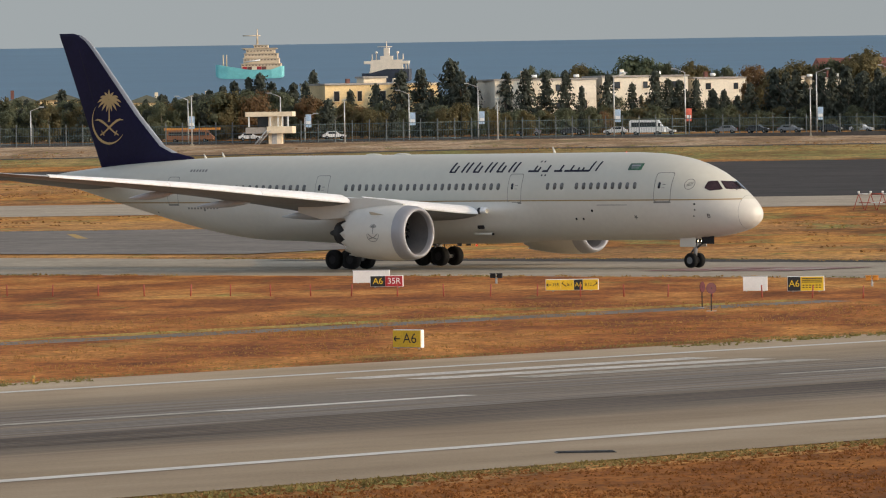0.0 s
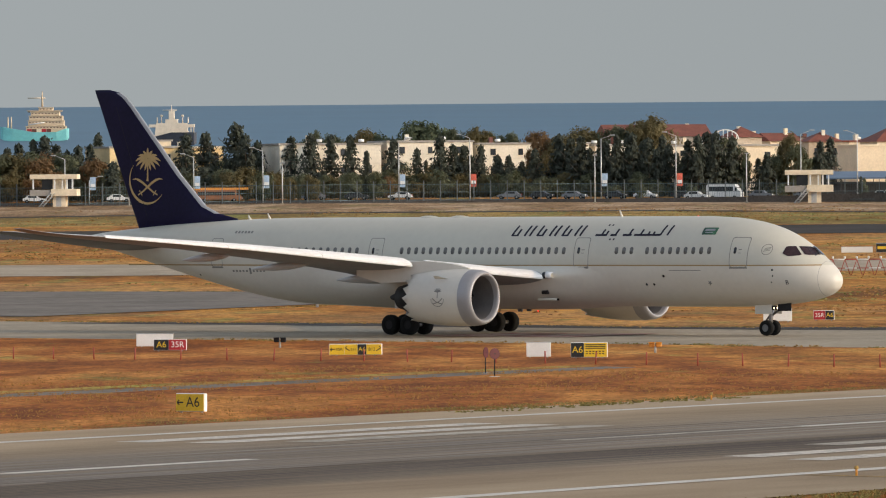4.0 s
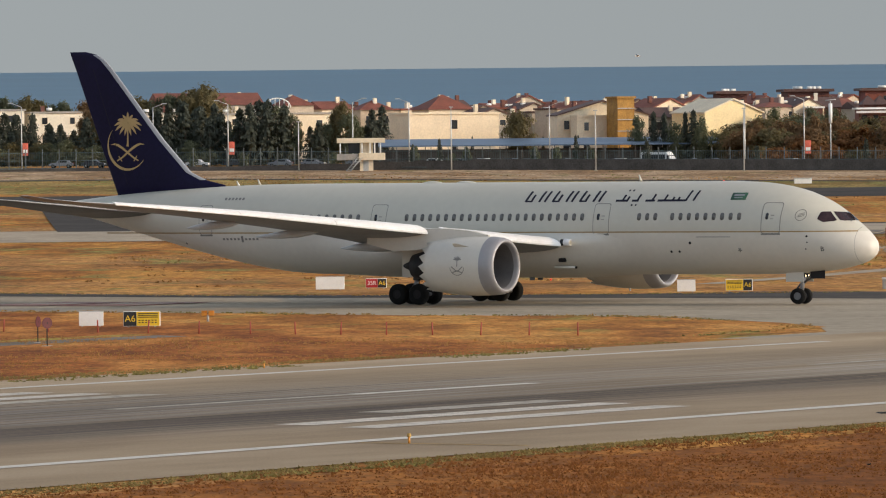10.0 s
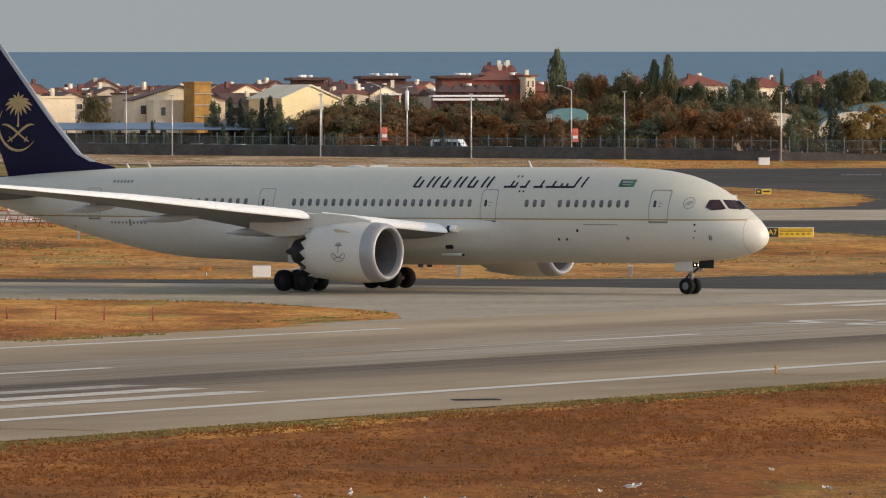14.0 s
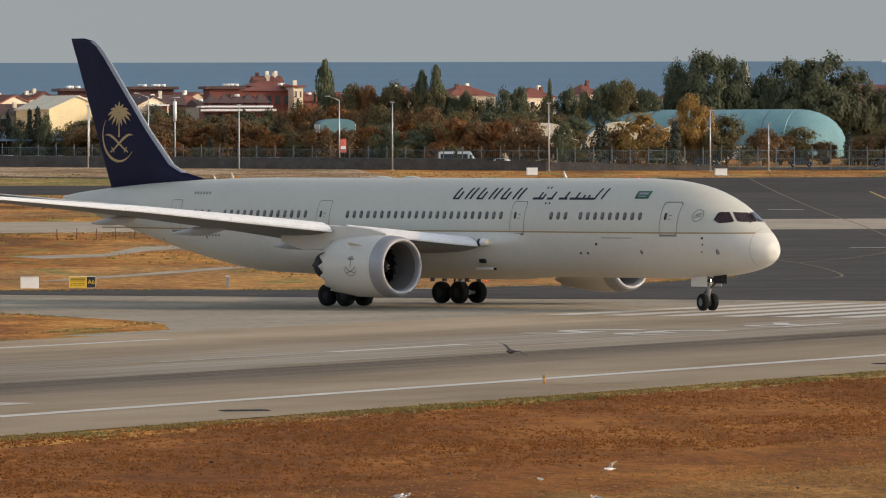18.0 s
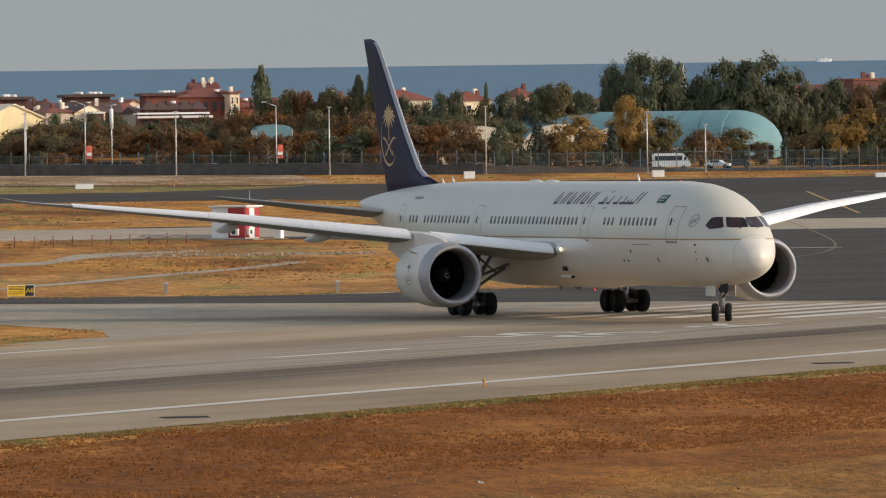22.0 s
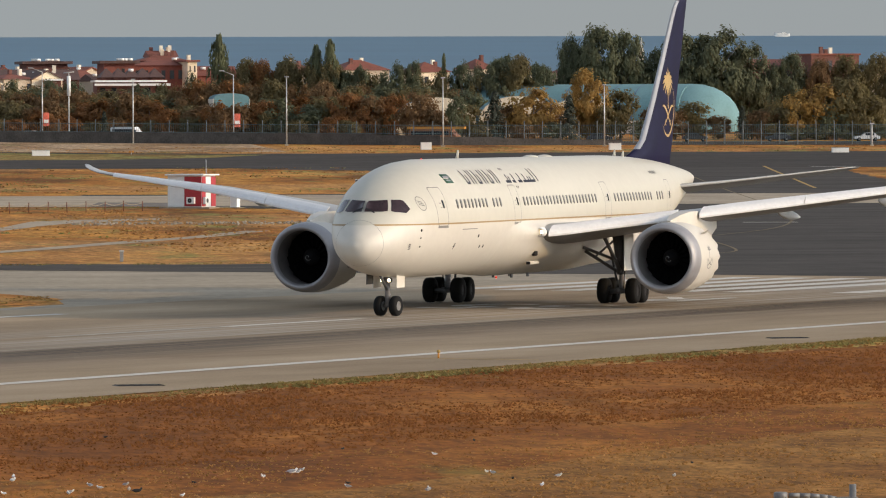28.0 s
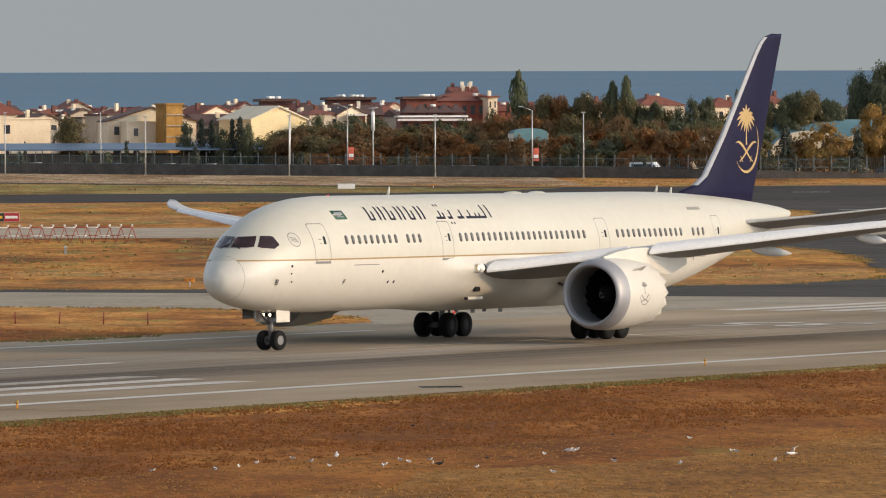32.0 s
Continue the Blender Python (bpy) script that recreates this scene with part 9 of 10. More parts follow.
    for x0, x1, top in ((-214.0, -206.0, 15.6), (-206.5, -198.5, 16.2), (-198.5, -190.5, 16.0), (-189, -181, 15.4), (-179, -171, 15.6)):
        house(x0, x1, 1396, top - 0.3, M_PYEL, M_GROOF, "hip", 9, -14, 2, "yellow house with brown-green hip roof among trees", roof_h=1.6, chimneys=1, cols=3)
    # long blue-roofed shed
    sh = tagged(new("shed"), "long low shed with blue-grey sheet roof", "shed")
    sh.matrix_basis = pose(25.0, 1266.0, gz(1266.0))
    # wall and columns are dark: shade under the roof put into their colour
    part("wall", box(-34, 36, 4, 12, 0, 3.0), M_WALLD, sh, smooth=False)
    part("roof", loft([[(-35, 0, 3.5), (-35, 0, 3.75), (-35, 13, 4.9), (-35, 13, 4.6)], [(37, 0, 3.5), (37, 0, 3.75), (37, 13, 4.9), (37, 13, 4.6)]]), M_BLUE, sh, smooth=False)
    for k in range(25):
        part("column", box(-34.6 + 2.9 * k, -34.45 + 2.9 * k, 0.3, 0.5, 0, 3.55), M_WALLD, sh, smooth=False)
    # sports halls with arched teal sheets
    def arch_hall(name, x, y, w, L, h, turn, label, ends=M_TEAL, wall=2.2):
        t = tagged(new(name), label, "hall", "arched halls")
        t.matrix_basis = pose(x, y, gz(y), 0, 0, turn)
        n = 16
        sec = [(-w / 2 * math.cos(math.pi * k / n), wall + (h - wall) * math.sin(math.pi * k / n) ** 0.8) for k in range(n + 1)]
        bm = loft([[(a, d, b) for a, b in sec] for d in np.linspace(0, L, 9)], close_ends=False, loop=False)
        part("roof", bm, M_TEAL, t)
        for d in (0.0, L):
            bm = bmesh.new()
            bm.faces.new([bm.verts.new((a, d, b)) for a, b in sec] + [bm.verts.new((w / 2, d, 0)), bm.verts.new((-w / 2, d, 0))])
            part("end_wall", bm, ends, t, smooth=False)
        for s in (-1, 1):
            part("side_wall", box(s * w / 2 - 0.1, s * w / 2 + 0.1, 0, L, 0, wall + 0.05), M_WHWALL, t, smooth=False)
        for k in range(1, 9):
            part("rib", loft([[(a, d, b + 0.03) for a, b in sec] for d in (L * k / 9 - 0.12, L * k / 9 + 0.12)], close_ends=False, loop=False), M_BLUE, t)
        return t
    d = arch_hall("sports_dome", 187.5, 1262, 17.0, 40.0, 8.9, 62, "faded teal inflated sports hall with rounded end")
    bm = bmesh.new()
    bmesh.ops.create_uvsphere(bm, u_segments=28, v_segments=14, radius=1.0, matrix=Matrix.LocRotScale((0, 0, 2.2), None, (8.5, 8.6, 6.7)))
    bmesh.ops.bisect_plane(bm, geom=bm.verts[:] + bm.edges[:] + bm.faces[:], plane_co=(0, 0, 0.2), plane_no=(0, 0, -1), clear_outer=True)
    part("rounded_end", bm, M_TEAL, d)
    for x, h in ((137.6, 7.9), (152.1, 8.1), (163.4, 7.6)):
        arch_hall("sports_hall", x, 1233, 14.0, 16.0, h - 0.9, -4, "teal arched hall with white lattice end", M_CREAM)
    arch_hall("sports_hall", 148.8, 1288.0, 12.0, 19.4, 8.9, -90, "long teal arched hall behind the others", M_TEAL)
    arch_hall("sports_hall", 100.9, 1226, 6.2, 12.0, 7.9, 0, "small teal arched roof among trees", M_TEAL, 6.9)
    mn = tagged(new("minaret"), "slender pale stone minaret with pointed cap", "tower")
    mn.matrix_basis = pose(197.5, 1400, gz(1400))
    part("shaft", tube((0, 0, 0), (0, 0, 14.6), 0.75, 0.62, 12), M_WHWALL, mn)
    part("balcony", tube((0, 0, 12.2), (0, 0, 12.9), 0.75, 1.15, 12), M_CREAM, mn)
    part("cap", tube((0, 0, 14.6), (0, 0, 18.3), 0.70, 0.03, 12), M_LAMP, mn)


def watch_tower(x, y, label):
    t = tagged(new("watch_tower"), label, "tower", "watch towers")
    t.matrix_basis = pose(x, y, gz(y))
    part("core", box(-0.2, 2.1, -0.5, 2.5, 0, 5.0), M_CREAM, t, smooth=False)
    part("roof", box(-4.2, 4.2, -1.4, 4.0, 4.9, 5.75, 0.05), M_CREAM, t, "overhanging pale flat roof", smooth=False)
    # balcony halves: cream for the lit right, grey render painting the left's shade
    part("balcony", box(-0.4, 4.2, -1.4, 4.0, 1.9, 3.15, 0.05), M_CREAM, t, smooth=False)
    part("balcony", box(-4.2, -0.5, -1.2, 4.0, 1.9, 3.0, 0.05), M_GRWALL, t, smooth=False)
    part("cabin", box(-2.2, 3.0, 0.2, 3.4, 3.1, 4.95), M_GLASS, t, smooth=False)
    for xx in (-3.6, 0.2, 1.6, 2.4, 3.4):
        part("pillar", box(xx - 0.12, xx + 0.12, -1.2, -0.9, 3.1, 4.95), M_SWHT, t, smooth=False)
    part("stair", tube((-2.6, -1.3, 0.0), (-0.4, -1.3, 2.5), 0.12, n=6), M_GREYB, t)
    part("stair", tube((-1.9, -1.3, 0.0), (0.3, -1.3, 2.5), 0.12, n=6), M_GREYB, t)
    for k in range(9):
        a = k / 9
        part("step", box(-2.6 + 2.2 * a, -1.7 + 2.2 * a, -1.6, -1.1, 2.5 * a, 2.5 * a + 0.06), M_GREYB, t, smooth=False)
    part("door", box(0.4, 1.3, -0.56, -0.49, 0.05, 1.9), M_GREYB, t, smooth=False)


def build_boundary():
    # dark low wall with a steel fence behind it
    xs = list(range(-380, 381, 10))
    w = shell(new("boundary_wall"), "low dark boundary wall with steel fence")
    for a, b in zip(xs, xs[1:]):
        ya, yb = wall_y(a), wall_y(b)
        h = float(np.interp(a, [-110, -70, -30, 10, 110, 150, 165], [0.12, 0.45, 0.9, 1.9, 1.9, 0.9, 0.12]))
        vs = []
        for x, y in ((a, ya), (b, yb)):
            z = gz(y)
            vs.append([(x, y, z - 0.2), (x, y, z + h), (x, y + 0.3, z + h), (x, y + 0.3, z - 0.2)])
        part("wall_panel", loft(vs), M_WALLD, w, smooth=False)
    fence = tagged(new("perimeter_fence"), "tall blue-green steel perimeter fence with pale posts", "fence")
    vs, fs = [], []

    def bar(x, y, z0, z1, r):
        o = len(vs)
        for z in (z0, z1):
            vs.extend([(x - r, y - r, z), (x + r, y - r, z), (x + r, y + r, z), (x - r, y + r, z)])
        for i in range(4):
            fs.append((o + i, o + (i + 1) % 4, o + 4 + (i + 1) % 4, o + 4 + i))

    x = -230.0
    while x < 260:
        y = wall_y(x) + 1.2
        bar(x, y, gz(y), gz(y) + 3.4, 0.019)
        x += 0.30
    me = bpy.data.meshes.new("wire_panel")
    me.from_pydata(vs, [], fs)
    me.materials.append(M_FENCE)
    ob = tagged(new("wire_panel", me), kind="stuff")
    ob.parent = fence
    pm = None
    x = -228.0
    while x < 258:
        y = wall_y(x) + 1.1
        if pm is None:
            p0 = part("post", box(-0.07, 0.07, -0.07, 0.07, 0, 4.0), M_POST, fence, smooth=False)
            pm = p0.data
            p0.matrix_basis = pose(x, y, gz(y))
        else:
            o = new("post", pm)
            o.parent = fence
            o.matrix_basis = pose(x, y, gz(y))
        x += 3.0
    for z in (0.5, 1.9, 3.3):
        for a, b in zip(range(-230, 251, 20), range(-210, 271, 20)):
            ya, yb = wall_y(a) + 1.2, wall_y(b) + 1.2
            part("rail", tube((a, ya, gz(ya) + z), (b, yb, gz(yb) + z), 0.045, n=5), M_FENCE, fence)
    # service road behind
    sheet_pts = [(x_, wall_y(x_) + 6) for x_ in range(-380, 381, 20)] + [(x_, wall_y(x_) + 30) for x_ in range(380, -381, -20)]
    me = bpy.data.meshes.new("road")
    n = len(sheet_pts) // 2
    vv = [(a, b, gz(b) + 0.06) for a, b in sheet_pts]
    me.from_pydata(vv, [], [(i, i + 1, len(vv) - 2 - i, len(vv) - 1 - i) for i in range(n - 1)])
    me.materials.append(M_DARK)
    shell(new("road", me), "asphalt road behind the perimeter fence")


def build_lamps():
    def apron_lamp(x, y, h):
        t = tagged(new("lamp_post"), "plain tapered steel lamp post at the field edge", "lamp post", "field lamp posts")
        t.matrix_basis = pose(x, y, gz(y))
        part("pole", tube((0, 0, 0), (0, 0, h), 0.13, 0.08, 8), M_LAMP, t)
        part("head", box(-0.35, 0.35, -0.25, 0.25, h, h + 0.18, 0.03), M_GREYB, t, smooth=False)
        part("base", box(-0.3, 0.3, -0.3, 0.3, 0, 0.25), M_CONC, t, smooth=False)
    for x, y, h in ((-156.4, 1240.0, 8.7), (-129.3, 1241.0, 7.6), (-102.7, 1248.0, 7.3), (-46.9, 1240.0, 8.4), (-20.1, 1231.5, 8.6), (6.5, 1221.0, 11.0), (31.1, 1206.5, 10.3), (55.8, 1192.0, 10.6), (80.4, 1178.0, 10.8), (104.9, 1164.0, 11.3),
                    (129.4, 1150.0, 11.2), (155.7, 1147.0, 10.0), (165.2, 1146.0, 7.8), (199.3, 1142.0, 3.6)):
        apron_lamp(x, y, h)

    def street_lamp(x, h, banner, arm):
        y = wall_y(x) + 14
        t = tagged(new("street_lamp"), "street lamp with curved arm" + (" and a hanging banner" if banner else ""), "street lamp", "street lamps")
        t.matrix_basis = pose(x, y, gz(y))
        part("pole", tube((0, 0, 0), (0, 0, h - 0.6), 0.13, 0.08, 8), M_LAMP, t)
        a = part("arm", tube((0, 0, h - 0.65), (arm * 1.7, 0, h), 0.06, 0.05, 6), M_LAMP, t)
        part("lamp_head", box(arm * 2.0 - 0.45, arm * 2.0 + 0.45, -0.15, 0.15, h - 0.04, h + 0.14, 0.03), M_GREYB, a, smooth=False)
        if banner:
            b = part("banner", box(0.15, 1.15, -0.04, 0.04, 2.6, 4.9), M_BANR if banner == 2 else M_BANW, t, "red banner" if banner == 2 else "pale blue banner", smooth=False)
            part("banner_band", box(0.25, 1.05, -0.06, -0.041, 3.1, 3.7), M_SWHT, b, smooth=False)
    for x, h, bn, arm in ((-188.3, 6.9, 0, 1), (-159.6, 8.5, 1, -1), (-143.0, 8.8, 0, -1), (-138.7, 5.0, 1, 1), (-120.2, 8.9, 1, -1), (-107.9, 9.9, 1, -1), (-83.3, 11.4, 1, 1), (-70.4, 12.0, 2, -1), (-46.6, 11.7, 1, 1), (-33.1, 12.2, 2, -1),
                          (-10.8, 12.4, 0, 1), (-0.8, 12.3, 0, -1), (23.8, 11.6, 0, 1), (57.1, 11.8, 0, -1), (67.0, 12.5, 2, -1), (98.4, 12.1, 2, -1)):
        street_lamp(x, h, bn, arm)
    x, y = 71.4, wall_y(71.4) + 14
    t = tagged(new("mast"), "slim white mast with a thick upper sleeve", "mast")
    t.matrix_basis = pose(x, y, gz(y))
    part("pole", tube((0, 0, 0), (0, 0, 11.6), 0.14, 0.1, 8), M_LAMP, t)
    part("sleeve", tube((0, 0, 7.8), (0, 0, 11.2), 0.32, 0.32, 10), M_SWHT, t)
    part("crossarm", tube((-0.9, 0, 11.7), (0.9, 0, 11.9), 0.1, n=6), M_GREYB, t)


def vehicle(name, L, W, H, paint, label, bus=False, cab=0.0):
    t = tagged(new(name), label, "vehicle", "road traffic")
    if bus:
        prof = [(-L / 2, 0.45), (-L / 2, H - 0.2), (-L / 2 + 0.3, H), (L / 2 - 1.2, H), (L / 2 - 0.5, H * 0.62), (L / 2, H * 0.45), (L / 2, 0.45)]
    else:
        prof = [(-L / 2, 0.4), (-L / 2, H * 0.6), (-L * 0.40, H * 0.66), (-L * 0.28, H), (L * 0.08, H), (L * 0.22, H * 0.66), (L * 0.45, H * 0.56), (L / 2, H * 0.48), (L / 2, 0.4)]
    body = part("body", loft([[(a, -W / 2, b) for a, b in prof], [(a, W / 2, b) for a, b in prof]]), paint, t, smooth=False)
    if bus:
        part("side_glass", box(-L / 2 + 0.4, L / 2 - 1.4, -W / 2 - 0.02, W / 2 + 0.02, H * 0.55, H * 0.84), M_GLASS, body, smooth=False)
        part("windscreen", box(L / 2 - 1.1, L / 2 - 0.72, -W / 2 - 0.015, W / 2 + 0.015, H * 0.55, H * 0.78), M_GLASS, body, smooth=False)
    else:
        part("side_glass", box(-L * 0.26, L * 0.08, -W / 2 - 0.02, W / 2 + 0.02, H * 0.68, H * 0.93), M_GLASS, body, smooth=False)
    for x in (-L * 0.32, L * 0.32):
        for s in (-1, 1):
            wh = part("wheel", loft([[(x + 0.33 * math.cos(2 * math.pi * k / 14), s * W / 2 + d, 0.33 + 0.33 * math.sin(2 * math.pi * k / 14)) for k in range(14)] for d in (-0.1, 0.1)]), M_TYRE, t)
            part("hub", loft([[(x + 0.18 * math.cos(2 * math.pi * k / 10), s * (W / 2 + 0.11) + d, 0.33 + 0.18 * math.sin(2 * math.pi * k / 10)) for k in range(10)] for d in (-0.01, 0.01)]), M_RIM, wh)
    part("headlight", box(L / 2 - 0.05, L / 2 + 0.03, -W / 2 + 0.1, -W / 2 + 0.5, 0.6, 0.8), M_SWHT, body, smooth=False)
    part("tail_light", box(-L / 2 - 0.03, -L / 2 + 0.05, -W / 2 + 0.1, -W / 2 + 0.4, 0.7, 0.95), M_SRED, body, smooth=False)
    return t


def road_pose(x, off=22.0):
    y = wall_y(x) + off
    a = math.degrees(math.atan2(wall_y(x + 5) - wall_y(x - 5), 10))
    return pose(x, y, gz(y) + 0.07, 0, 0, a)


def build_traffic():
    rnd = random.Random(12)
    protos = [vehicle("car", 4.3, 1.75, 1.45, M_CARW, "white parked car on the road behind the fence"), vehicle("car", 4.4, 1.75, 1.45, M_CARG, "grey parked car on the road behind the fence"), vehicle("car", 4.3, 1.75, 1.5, M_CARD, "dark parked car on the road behind the fence")]
    spots = [-100, -92, -84, -64, -58, -44.5, -39, -32, -24, -10, 4, 12, 17.5, 26, 36, 44, 52.5, 66, 89, -135, -150, 160, 176, 190, 205, 60, 8, 21, 30.5, 40, 48, -18, -52]
    used = set()
    for k, x in enumerate(spots):
        c = rnd.randrange(3)
        m = road_pose(x, 28.0)
        if rnd.random() < 0.5:
            m = m @ pose(0, 0, 0, 0, 0, 180)
        if c in used:
            copy_thing(protos[c], m)
        else:
            protos[c].matrix_basis = m
            used.add(c)
    for c in range(3):
        if c not in used:
            protos[c].matrix_basis = road_pose(-70 + 4 * c, 28.0)
    bus = vehicle("minibus", 6.4, 2.1, 2.7, M_CARW, "white minibus driving along the road", bus=True)
    van = vehicle("van", 5.6, 2.0, 2.3, M_CARW, "white van driving along the road", bus=True)
    car = vehicle("moving_car", 4.4, 1.8, 1.45, M_CARW, "white car driving along the road")
    truck = vehicle("truck", 8.5, 2.4, 2.2, mat("rust_orange_truck_paint", (0.24, 0.095, 0.035), 0.5, var=0.2, scale=0.8), "long low rust-coloured truck with an orange beam", bus=True)
    part("beam", box(-4.8, 5.4, -0.5, 0.5, 2.2, 2.6), M_ORANGE, truck, smooth=False)
    return bus, van, car, truck


def build_ships():
    hullm = mat("turquoise_hull_paint", (0.21, 0.58, 0.57), 0.5, var=0.12, scale=3.0)
    darkh = mat("dark_hull_paint", (0.03, 0.035, 0.05), 0.5, var=0.2, scale=3.0)
    upper = mat("cream_superstructure_paint", (0.62, 0.48, 0.32), 0.6, var=0.1, scale=2.0)

    pale = mat("cream_white_ship_paint", (0.70, 0.60, 0.47), 0.6, var=0.1, scale=2.0)

    def ship(x, y, z, s, hull, turn, label, kind, paint):
        t = tagged(new("cargo_ship"), label, "ship", "ships at anchor")
        t.matrix_basis = pose(x, y, z, 0, 0, turn)
        rings = []
        long = 1.14 if kind == 0 else 1.0
        for q, w, low in ((-13.5, 1.2, 0.9), (-12.3, 2.6, 0.0), (-8.5, 3.4, -0.5), (0, 3.6, -0.6), (9, 3.4, -0.6), (12.9, 2.8, 0.0), (13.6, 2.2, 0.7)):
            top = 6.0 if q < -12 else 5.2 if q < -8 or q > 11 else 3.6
            if kind == 1:
                top = 6.8 if q < 1 else 4.6
            rings.append([(q * s * long, -w * s, top * s), (q * s * long, w * s, top * s), (q * s * long, w * 0.7 * s, low * s), (q * s * long, -w * 0.7 * s, low * s)])
        h = part("hull", loft(rings), hull, t, smooth=False)
        if kind == 2:
            blocks = ((-8, 9, 3.4, 5.6), (1, 6, 5.6, 7.4))
        elif kind == 0:
            blocks = ((-3.6, 14.4, 3.4, 6.4), (-2.6, 13.6, 6.4, 8.8), (-2.2, 13.0, 8.8, 11.0), (-1.4, 11.6, 11.0, 12.8), (-3.0, 12.6, 12.8, 13.4), (2.2, 8.6, 13.4, 14.8))
        else:
            blocks = ((-9.4, 9.4, 3.4, 5.6), (-9.0, 9.0, 5.6, 7.6), (-8.8, 8.8, 7.6, 9.6), (-12.4, 12.4, 9.6, 11.2), (-8.4, 8.4, 11.2, 11.9), (-3.4, 3.4, 11.9, 14.0), (-1.5, 1.5, 14.0, 18.4))
            for a in (-6.0, 5.6):
                part("dome", turned([(16.6, 0.01), (16.4, 0.5), (15.9, 0.75), (15.3, 0.5), (15.2, 0.01)], (0, a * s, 0), 10, "x"), paint, t).data.transform(Matrix(((0, 1, 0, 0), (0, 0, 1, 0), (s, 0, 0, 0), (0, 0, 0, 1))))
            for a in (-9.0, 8.0, -6.0, 5.6):
                part("side_mast", tube((a * s, 0, 12 * s), (a * s, 0, 15.2 * s), 0.4 * s, 0.2 * s, 6), paint, t)
        for n, (a, b, c, d) in enumerate(blocks):
            q = 2.4 - 0.12 * n
            bl = part("deck_house", box(a * s, b * s, -q * s, q * s, c * s, d * s, 0.1 * s), paint, t, smooth=False)
            for k in range(int((b - a) / 1.5)):
                part("port", box((a + 0.5 + 1.5 * k) * s, (a + 1.2 + 1.5 * k) * s, (-q - 0.05) * s, (0.02 - q) * s, (d - 0.95) * s, (d - 0.6) * s), M_DROOF, bl, smooth=False)
            part("deck_edge", box((a - 0.3) * s, (b + 0.3) * s, (-q - 0.35) * s, (-q + 0.1) * s, (d - 0.22) * s, d * s), paint, bl, smooth=False)
        if kind == 2:
            return
        part("mast", tube((0 + (4 if kind == 0 else 0), 0, 15 * s), ((4 if kind == 0 else 0), 0, 22 * s), 0.5 * s, 0.2 * s, 6), paint, t)
        part("yard", tube((-3 * s, 0, 19 * s), (5 * s, 0, 19 * s), 0.25 * s, n=6), paint, t)
        for a in (-12.0, -10.5, 7.0):
            part("derrick", tube((a * s, 0, 5 * s), (a * s, 0, 10.5 * s), 0.35 * s, 0.25 * s, 6), paint, t)
        if kind == 0:
            part("crane_boom", tube((-2 * s, -2.6 * s, 7 * s), (5 * s, -2.6 * s, 8 * s), 0.3 * s, n=6), M_SWHT, t)
            for k in range(5):
                part("container", box((-3 + 2.2 * k) * s, (-1 + 2.2 * k) * s, -2.9 * s, -2.45 * s, 3.5 * s, 5.0 * s), (M_SRED, M_BRICKW, M_CREAM)[k % 3], t, smooth=False)
    ship(-411.5, 3497.0, 34.7, 1.104, hullm, 0, "turquoise-hulled cargo ship at anchor on the sea", 0, upper)
    ship(-327.0, 3336.0, 30.8, 0.87, darkh, 180, "cream-white ship with dark hull at anchor on the sea", 1, pale)
    ship(783.0, 4850.0, 66.5, 0.40, M_SWHT, 0, "small pale ship far out near the horizon", 2, M_SWHT)


build_town()
watch_tower(-142.9, 1243.5, "small pale concrete watch tower with outside stair")
watch_tower(-9.2, 1229.0, "small pale concrete watch tower with outside stair")
build_boundary()
build_lamps()
minibus, van, moving_car, truck = build_traffic()
build_ships()

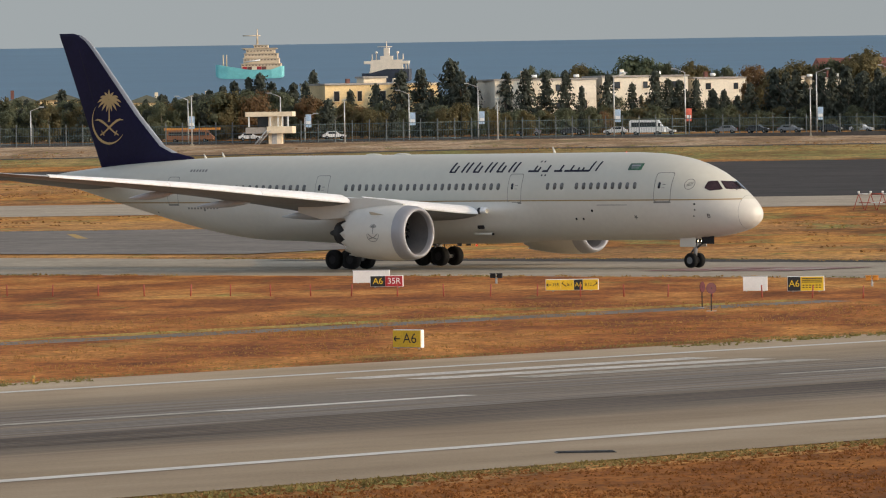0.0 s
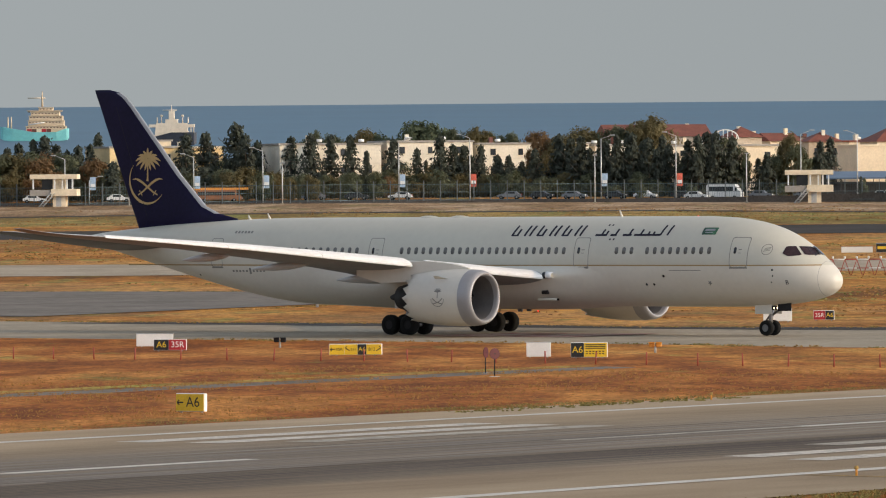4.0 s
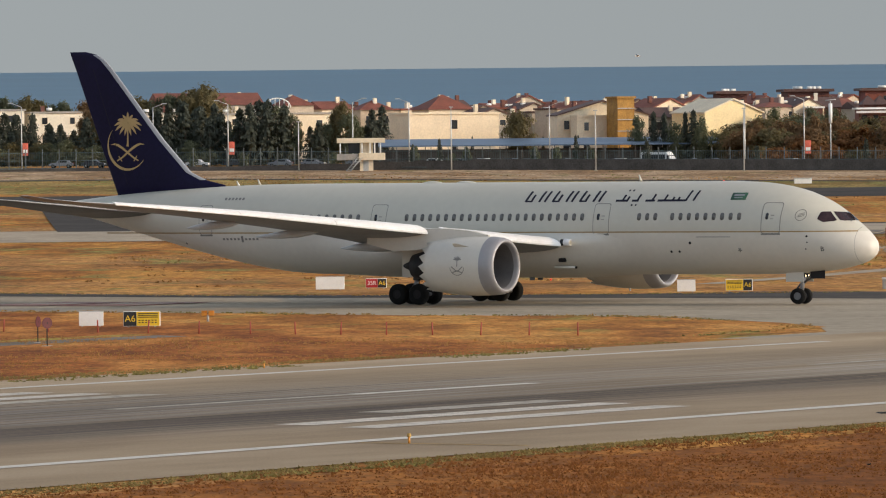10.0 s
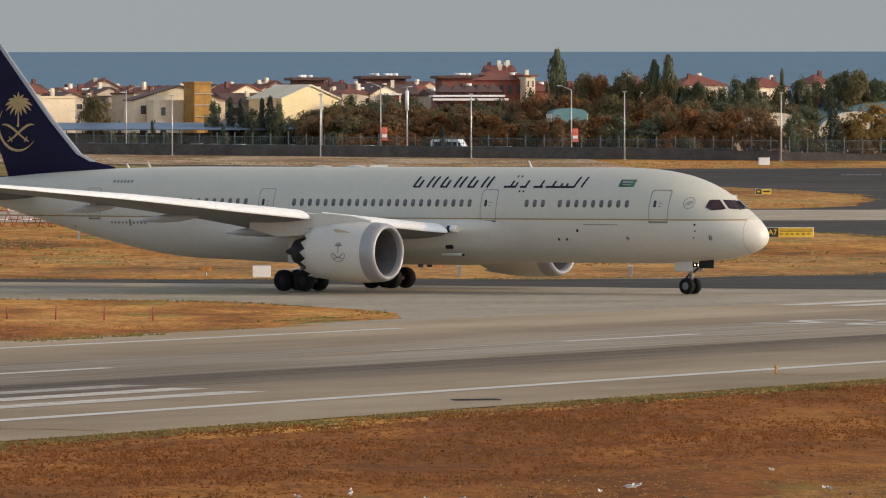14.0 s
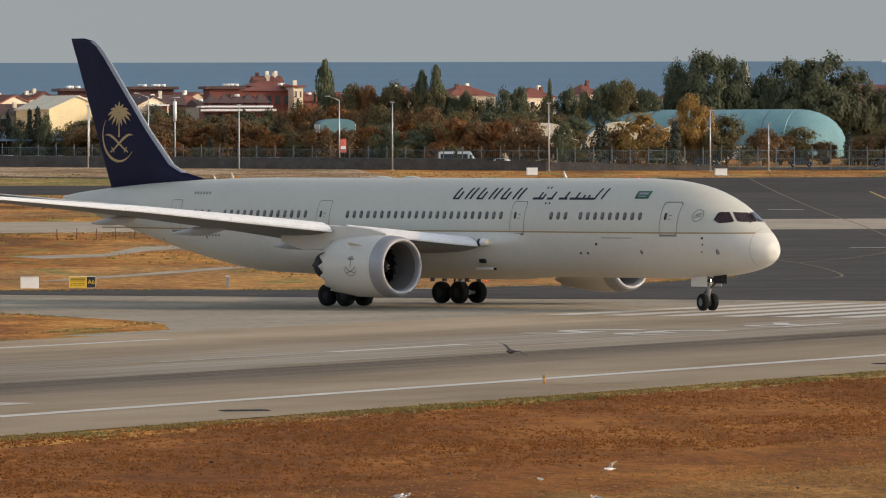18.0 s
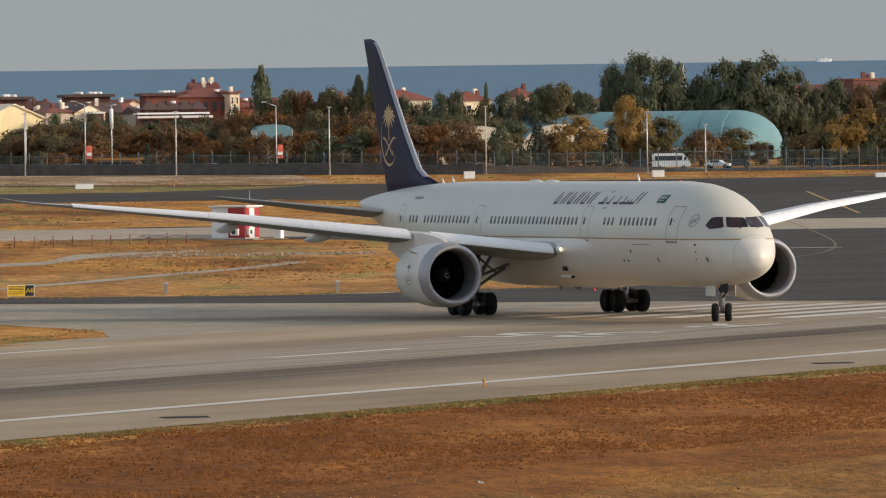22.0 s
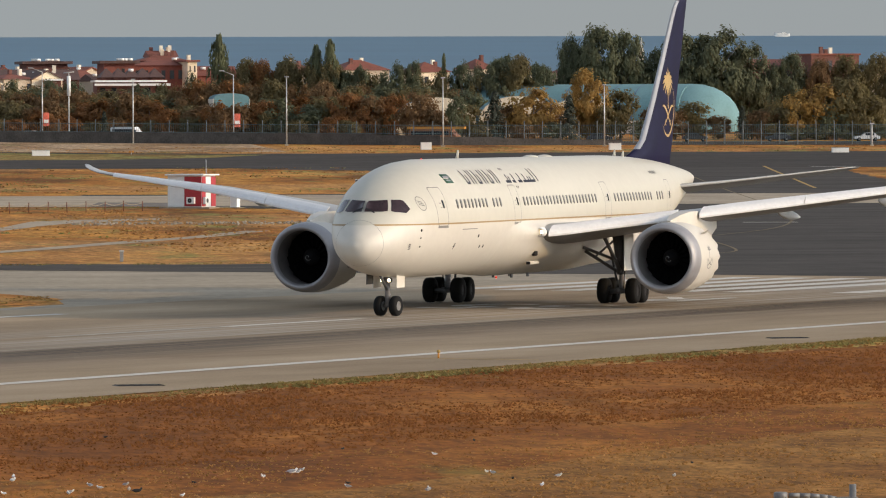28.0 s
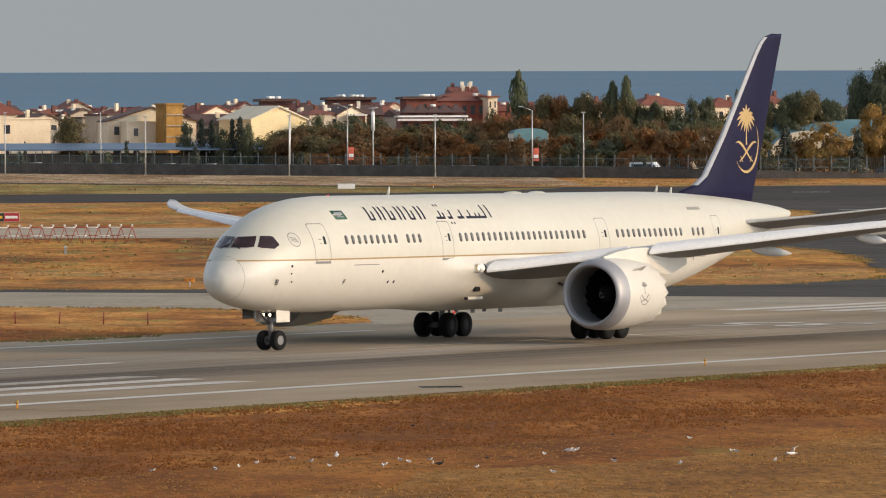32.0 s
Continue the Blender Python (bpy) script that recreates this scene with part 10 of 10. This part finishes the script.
# ---------------- motion ----------------
# seconds, plan position of the nose wheel, heading in degrees from +x
TAXI = [
    (0, -25.71, 471.52, -33.51), (0.5, -23.37, 469.94, -33.43), (1, -20.84, 468.35, -33.41), (1.5, -18.42, 466.73, -33.35), (2, -15.90, 465.09, -33.26),
    (2.5, -13.46, 463.46, -33.23), (3, -10.92, 461.84, -33.25), (3.5, -8.50, 460.23, -33.26), (4, -6.03, 458.66, -33.27), (4.5, -3.53, 457.11, -33.27),
    (5, -1.00, 455.61, -33.24), (5.5, 1.57, 454.15, -33.18), (6, 4.19, 452.76, -33.10), (6.5, 6.67, 451.44, -33.02), (7, 9.28, 450.19, -32.91),
    (7.5, 11.77, 449.01, -32.74), (8, 14.40, 447.88, -32.61), (8.5, 16.87, 446.82, -32.51), (9, 19.42, 445.78, -32.58), (9.5, 21.76, 444.78, -32.91),
    (10, 24.30, 443.71, -33.22), (10.5, 26.68, 442.56, -33.48), (11, 29.17, 441.29, -33.82), (11.5, 31.56, 439.90, -34.16), (12, 33.95, 438.39, -34.66),
    (12.5, 36.20, 436.79, -35.28), (13, 38.55, 435.08, -36.04), (13.5, 40.70, 433.30, -36.78), (14, 42.93, 431.41, -37.73), (14.5, 44.85, 429.42, -38.87),
    (15, 46.81, 427.28, -40.23), (15.5, 48.56, 425.01, -41.71), (16, 50.24, 422.61, -43.29), (16.5, 51.81, 420.09, -45.00), (17, 53.26, 417.44, -46.87),
    (17.5, 54.57, 414.68, -48.94), (18, 55.72, 411.82, -51.24), (18.5, 56.60, 408.88, -53.70), (19, 57.29, 405.89, -56.29), (19.5, 57.74, 402.89, -58.90),
    (20, 58.00, 399.87, -61.69), (20.5, 57.99, 396.83, -64.67), (21, 57.76, 393.77, -67.93), (21.5, 57.32, 390.68, -71.45), (22, 56.66, 387.59, -75.12),
    (22.5, 55.84, 384.50, -78.83), (23, 54.81, 381.41, -82.46), (23.5, 53.71, 378.32, -85.89), (24, 52.34, 375.22, -89.34), (24.5, 50.82, 372.10, -92.88),
    (25, 49.06, 369.00, -96.27), (25.5, 47.28, 365.94, -99.44), (26, 45.37, 362.91, -102.56), (26.5, 43.34, 359.84, -105.59), (27, 41.19, 356.67, -108.48),
    (27.5, 38.92, 353.34, -111.20), (28, 36.57, 349.79, -113.69), (28.5, 34.21, 345.99, -115.79), (29, 31.72, 342.02, -117.60), (29.5, 29.19, 337.95, -119.10),
    (30, 26.37, 333.86, -120.31), (30.5, 23.49, 329.80, -121.25), (31, 20.34, 325.84, -122.10), (31.5, 16.99, 321.98, -122.88), (32, 13.33, 318.20, -123.92),
]


def taxi_at(t):
    k = min(int(t / 0.5), len(TAXI) - 2)
    w = (t - TAXI[k][0]) / 0.5
    return [TAXI[k][j] * (1 - w) + TAXI[k + 1][j] * w for j in (1, 2, 3)]


def motions():
    walk(airliner, [(t, pose(x, y, 0.05, 0, 0, h)) for t, x, y, h in TAXI])
    for wh, x, y, r in WHEELS:
        rows, turn, old = [], 0.0, None
        for k in range(321):
            t = k / 10
            px, py, h = taxi_at(t)
            c, s = math.cos(radians(h)), math.sin(radians(h))
            q = Vector((px + x * c - y * s, py + x * s + y * c))
            steer = 0.0
            if old is not None:
                d = q - old
                turn += d.length / r
                if x > -1:
                    steer = (math.degrees(math.atan2(d.y, d.x)) - h + 180) % 360 - 180
            elif x > -1:
                steer = 0.0
            old = q
            steer = max(-60, min(60, steer))
            rows.append((t, Matrix.Translation((x, y, r)) @ pose(0, 0, 0, 0, 0, steer) @ Matrix.Rotation(turn, 4, "Y")))
        walk(wh, rows)
    walk(flying_gull, [(t, pose(x, 700, z, 0, 0, 180)) for t, x, z in ((0.0, 101.0, 24.0), (9.0, 30.3, 19.9), (11.0, 14.7, 18.8), (13.0, 1.3, 22.7), (32.0, -140.0, 40.0))])
    # road traffic
    walk(minibus, [(t, road_pose(x)) for t, x in ((0.0, -77.8), (3.5, -31.5), (5.5, -3.7), (6.0, 2.7), (9.0, 33.9), (11.0, 51.6), (14.0, 79.0), (20.0, 140.0), (32.0, 300.0))])
    walk(van, [(t, road_pose(x, 24.0)) for t, x in ((0.0, -420.0), (20.0, -8.0), (27.5, 77.5), (28.0, 81.7), (32.0, 118.3))])
    walk(moving_car, [(t, road_pose(x, 25.5)) for t, x in ((0.0, -75.0), (13.0, 71.1), (15.5, 98.5), (32.0, 290.0))])
    walk(truck, [(t, road_pose(x)) for t, x in ((0.0, -160.2), (3.0, -127.4), (20.0, 54.9), (22.0, 73.2), (23.0, 82.1), (25.0, 101.6), (25.5, 106.5), (32.0, 175.0))])
    # birds low over the field
    walk(low_gull, [(t, pose(x, y, z, 25, 0, 205)) for t, x, y, z in ((0.0, 120.0, 235.0, 25.0), (16.8, 38.0, 205.0, 0.5), (18.1, 23.9, 205.0, 0.36), (18.4, 21.5, 205.0, 0.68), (18.7, 19.8, 205.0, 1.26), (19.0, 18.5, 205.0, 1.5), (20.0, 16.5, 205.0, 1.54), (20.8, 6.0, 180.0, 3.0), (22.0, -16.0, -30.0, 14.0), (25.0, 50.0, -30.0, 18.0), (26.6, 75.0, 150.0, 10.0), (27.5, 60.0, 240.0, 5.0), (28.5, 38.7, 235.0, 1.19), (29, 35.11, 225.0, 1.03), (29.5, 32.43, 228.0, 1.26), (30, 29.11, 215.0, 1.31), (30.5, 27.06, 210.0, 1.27), (31.0, 25.1, 196.0, 0.89), (32.0, 23.85, 184.0, 0.42))])
    walk(low_crow, [(t, pose(x, y, z, -20, 0, 230)) for t, x, y, z in ((0.0, 190.0, 640.0, 60.0), (16.8, 64.0, 400.0, 8.0), (17.5, 41.0, 330.0, 3.7), (18.0, 28.9, 270.0, 1.9), (18.5, 21.1, 235.0, 1.2), (19.0, 14.02, 185.0, 1.28), (20.0, -12.0, 120.0, 3.0), (32.0, -120.0, 60.0, 40.0))])



motions()
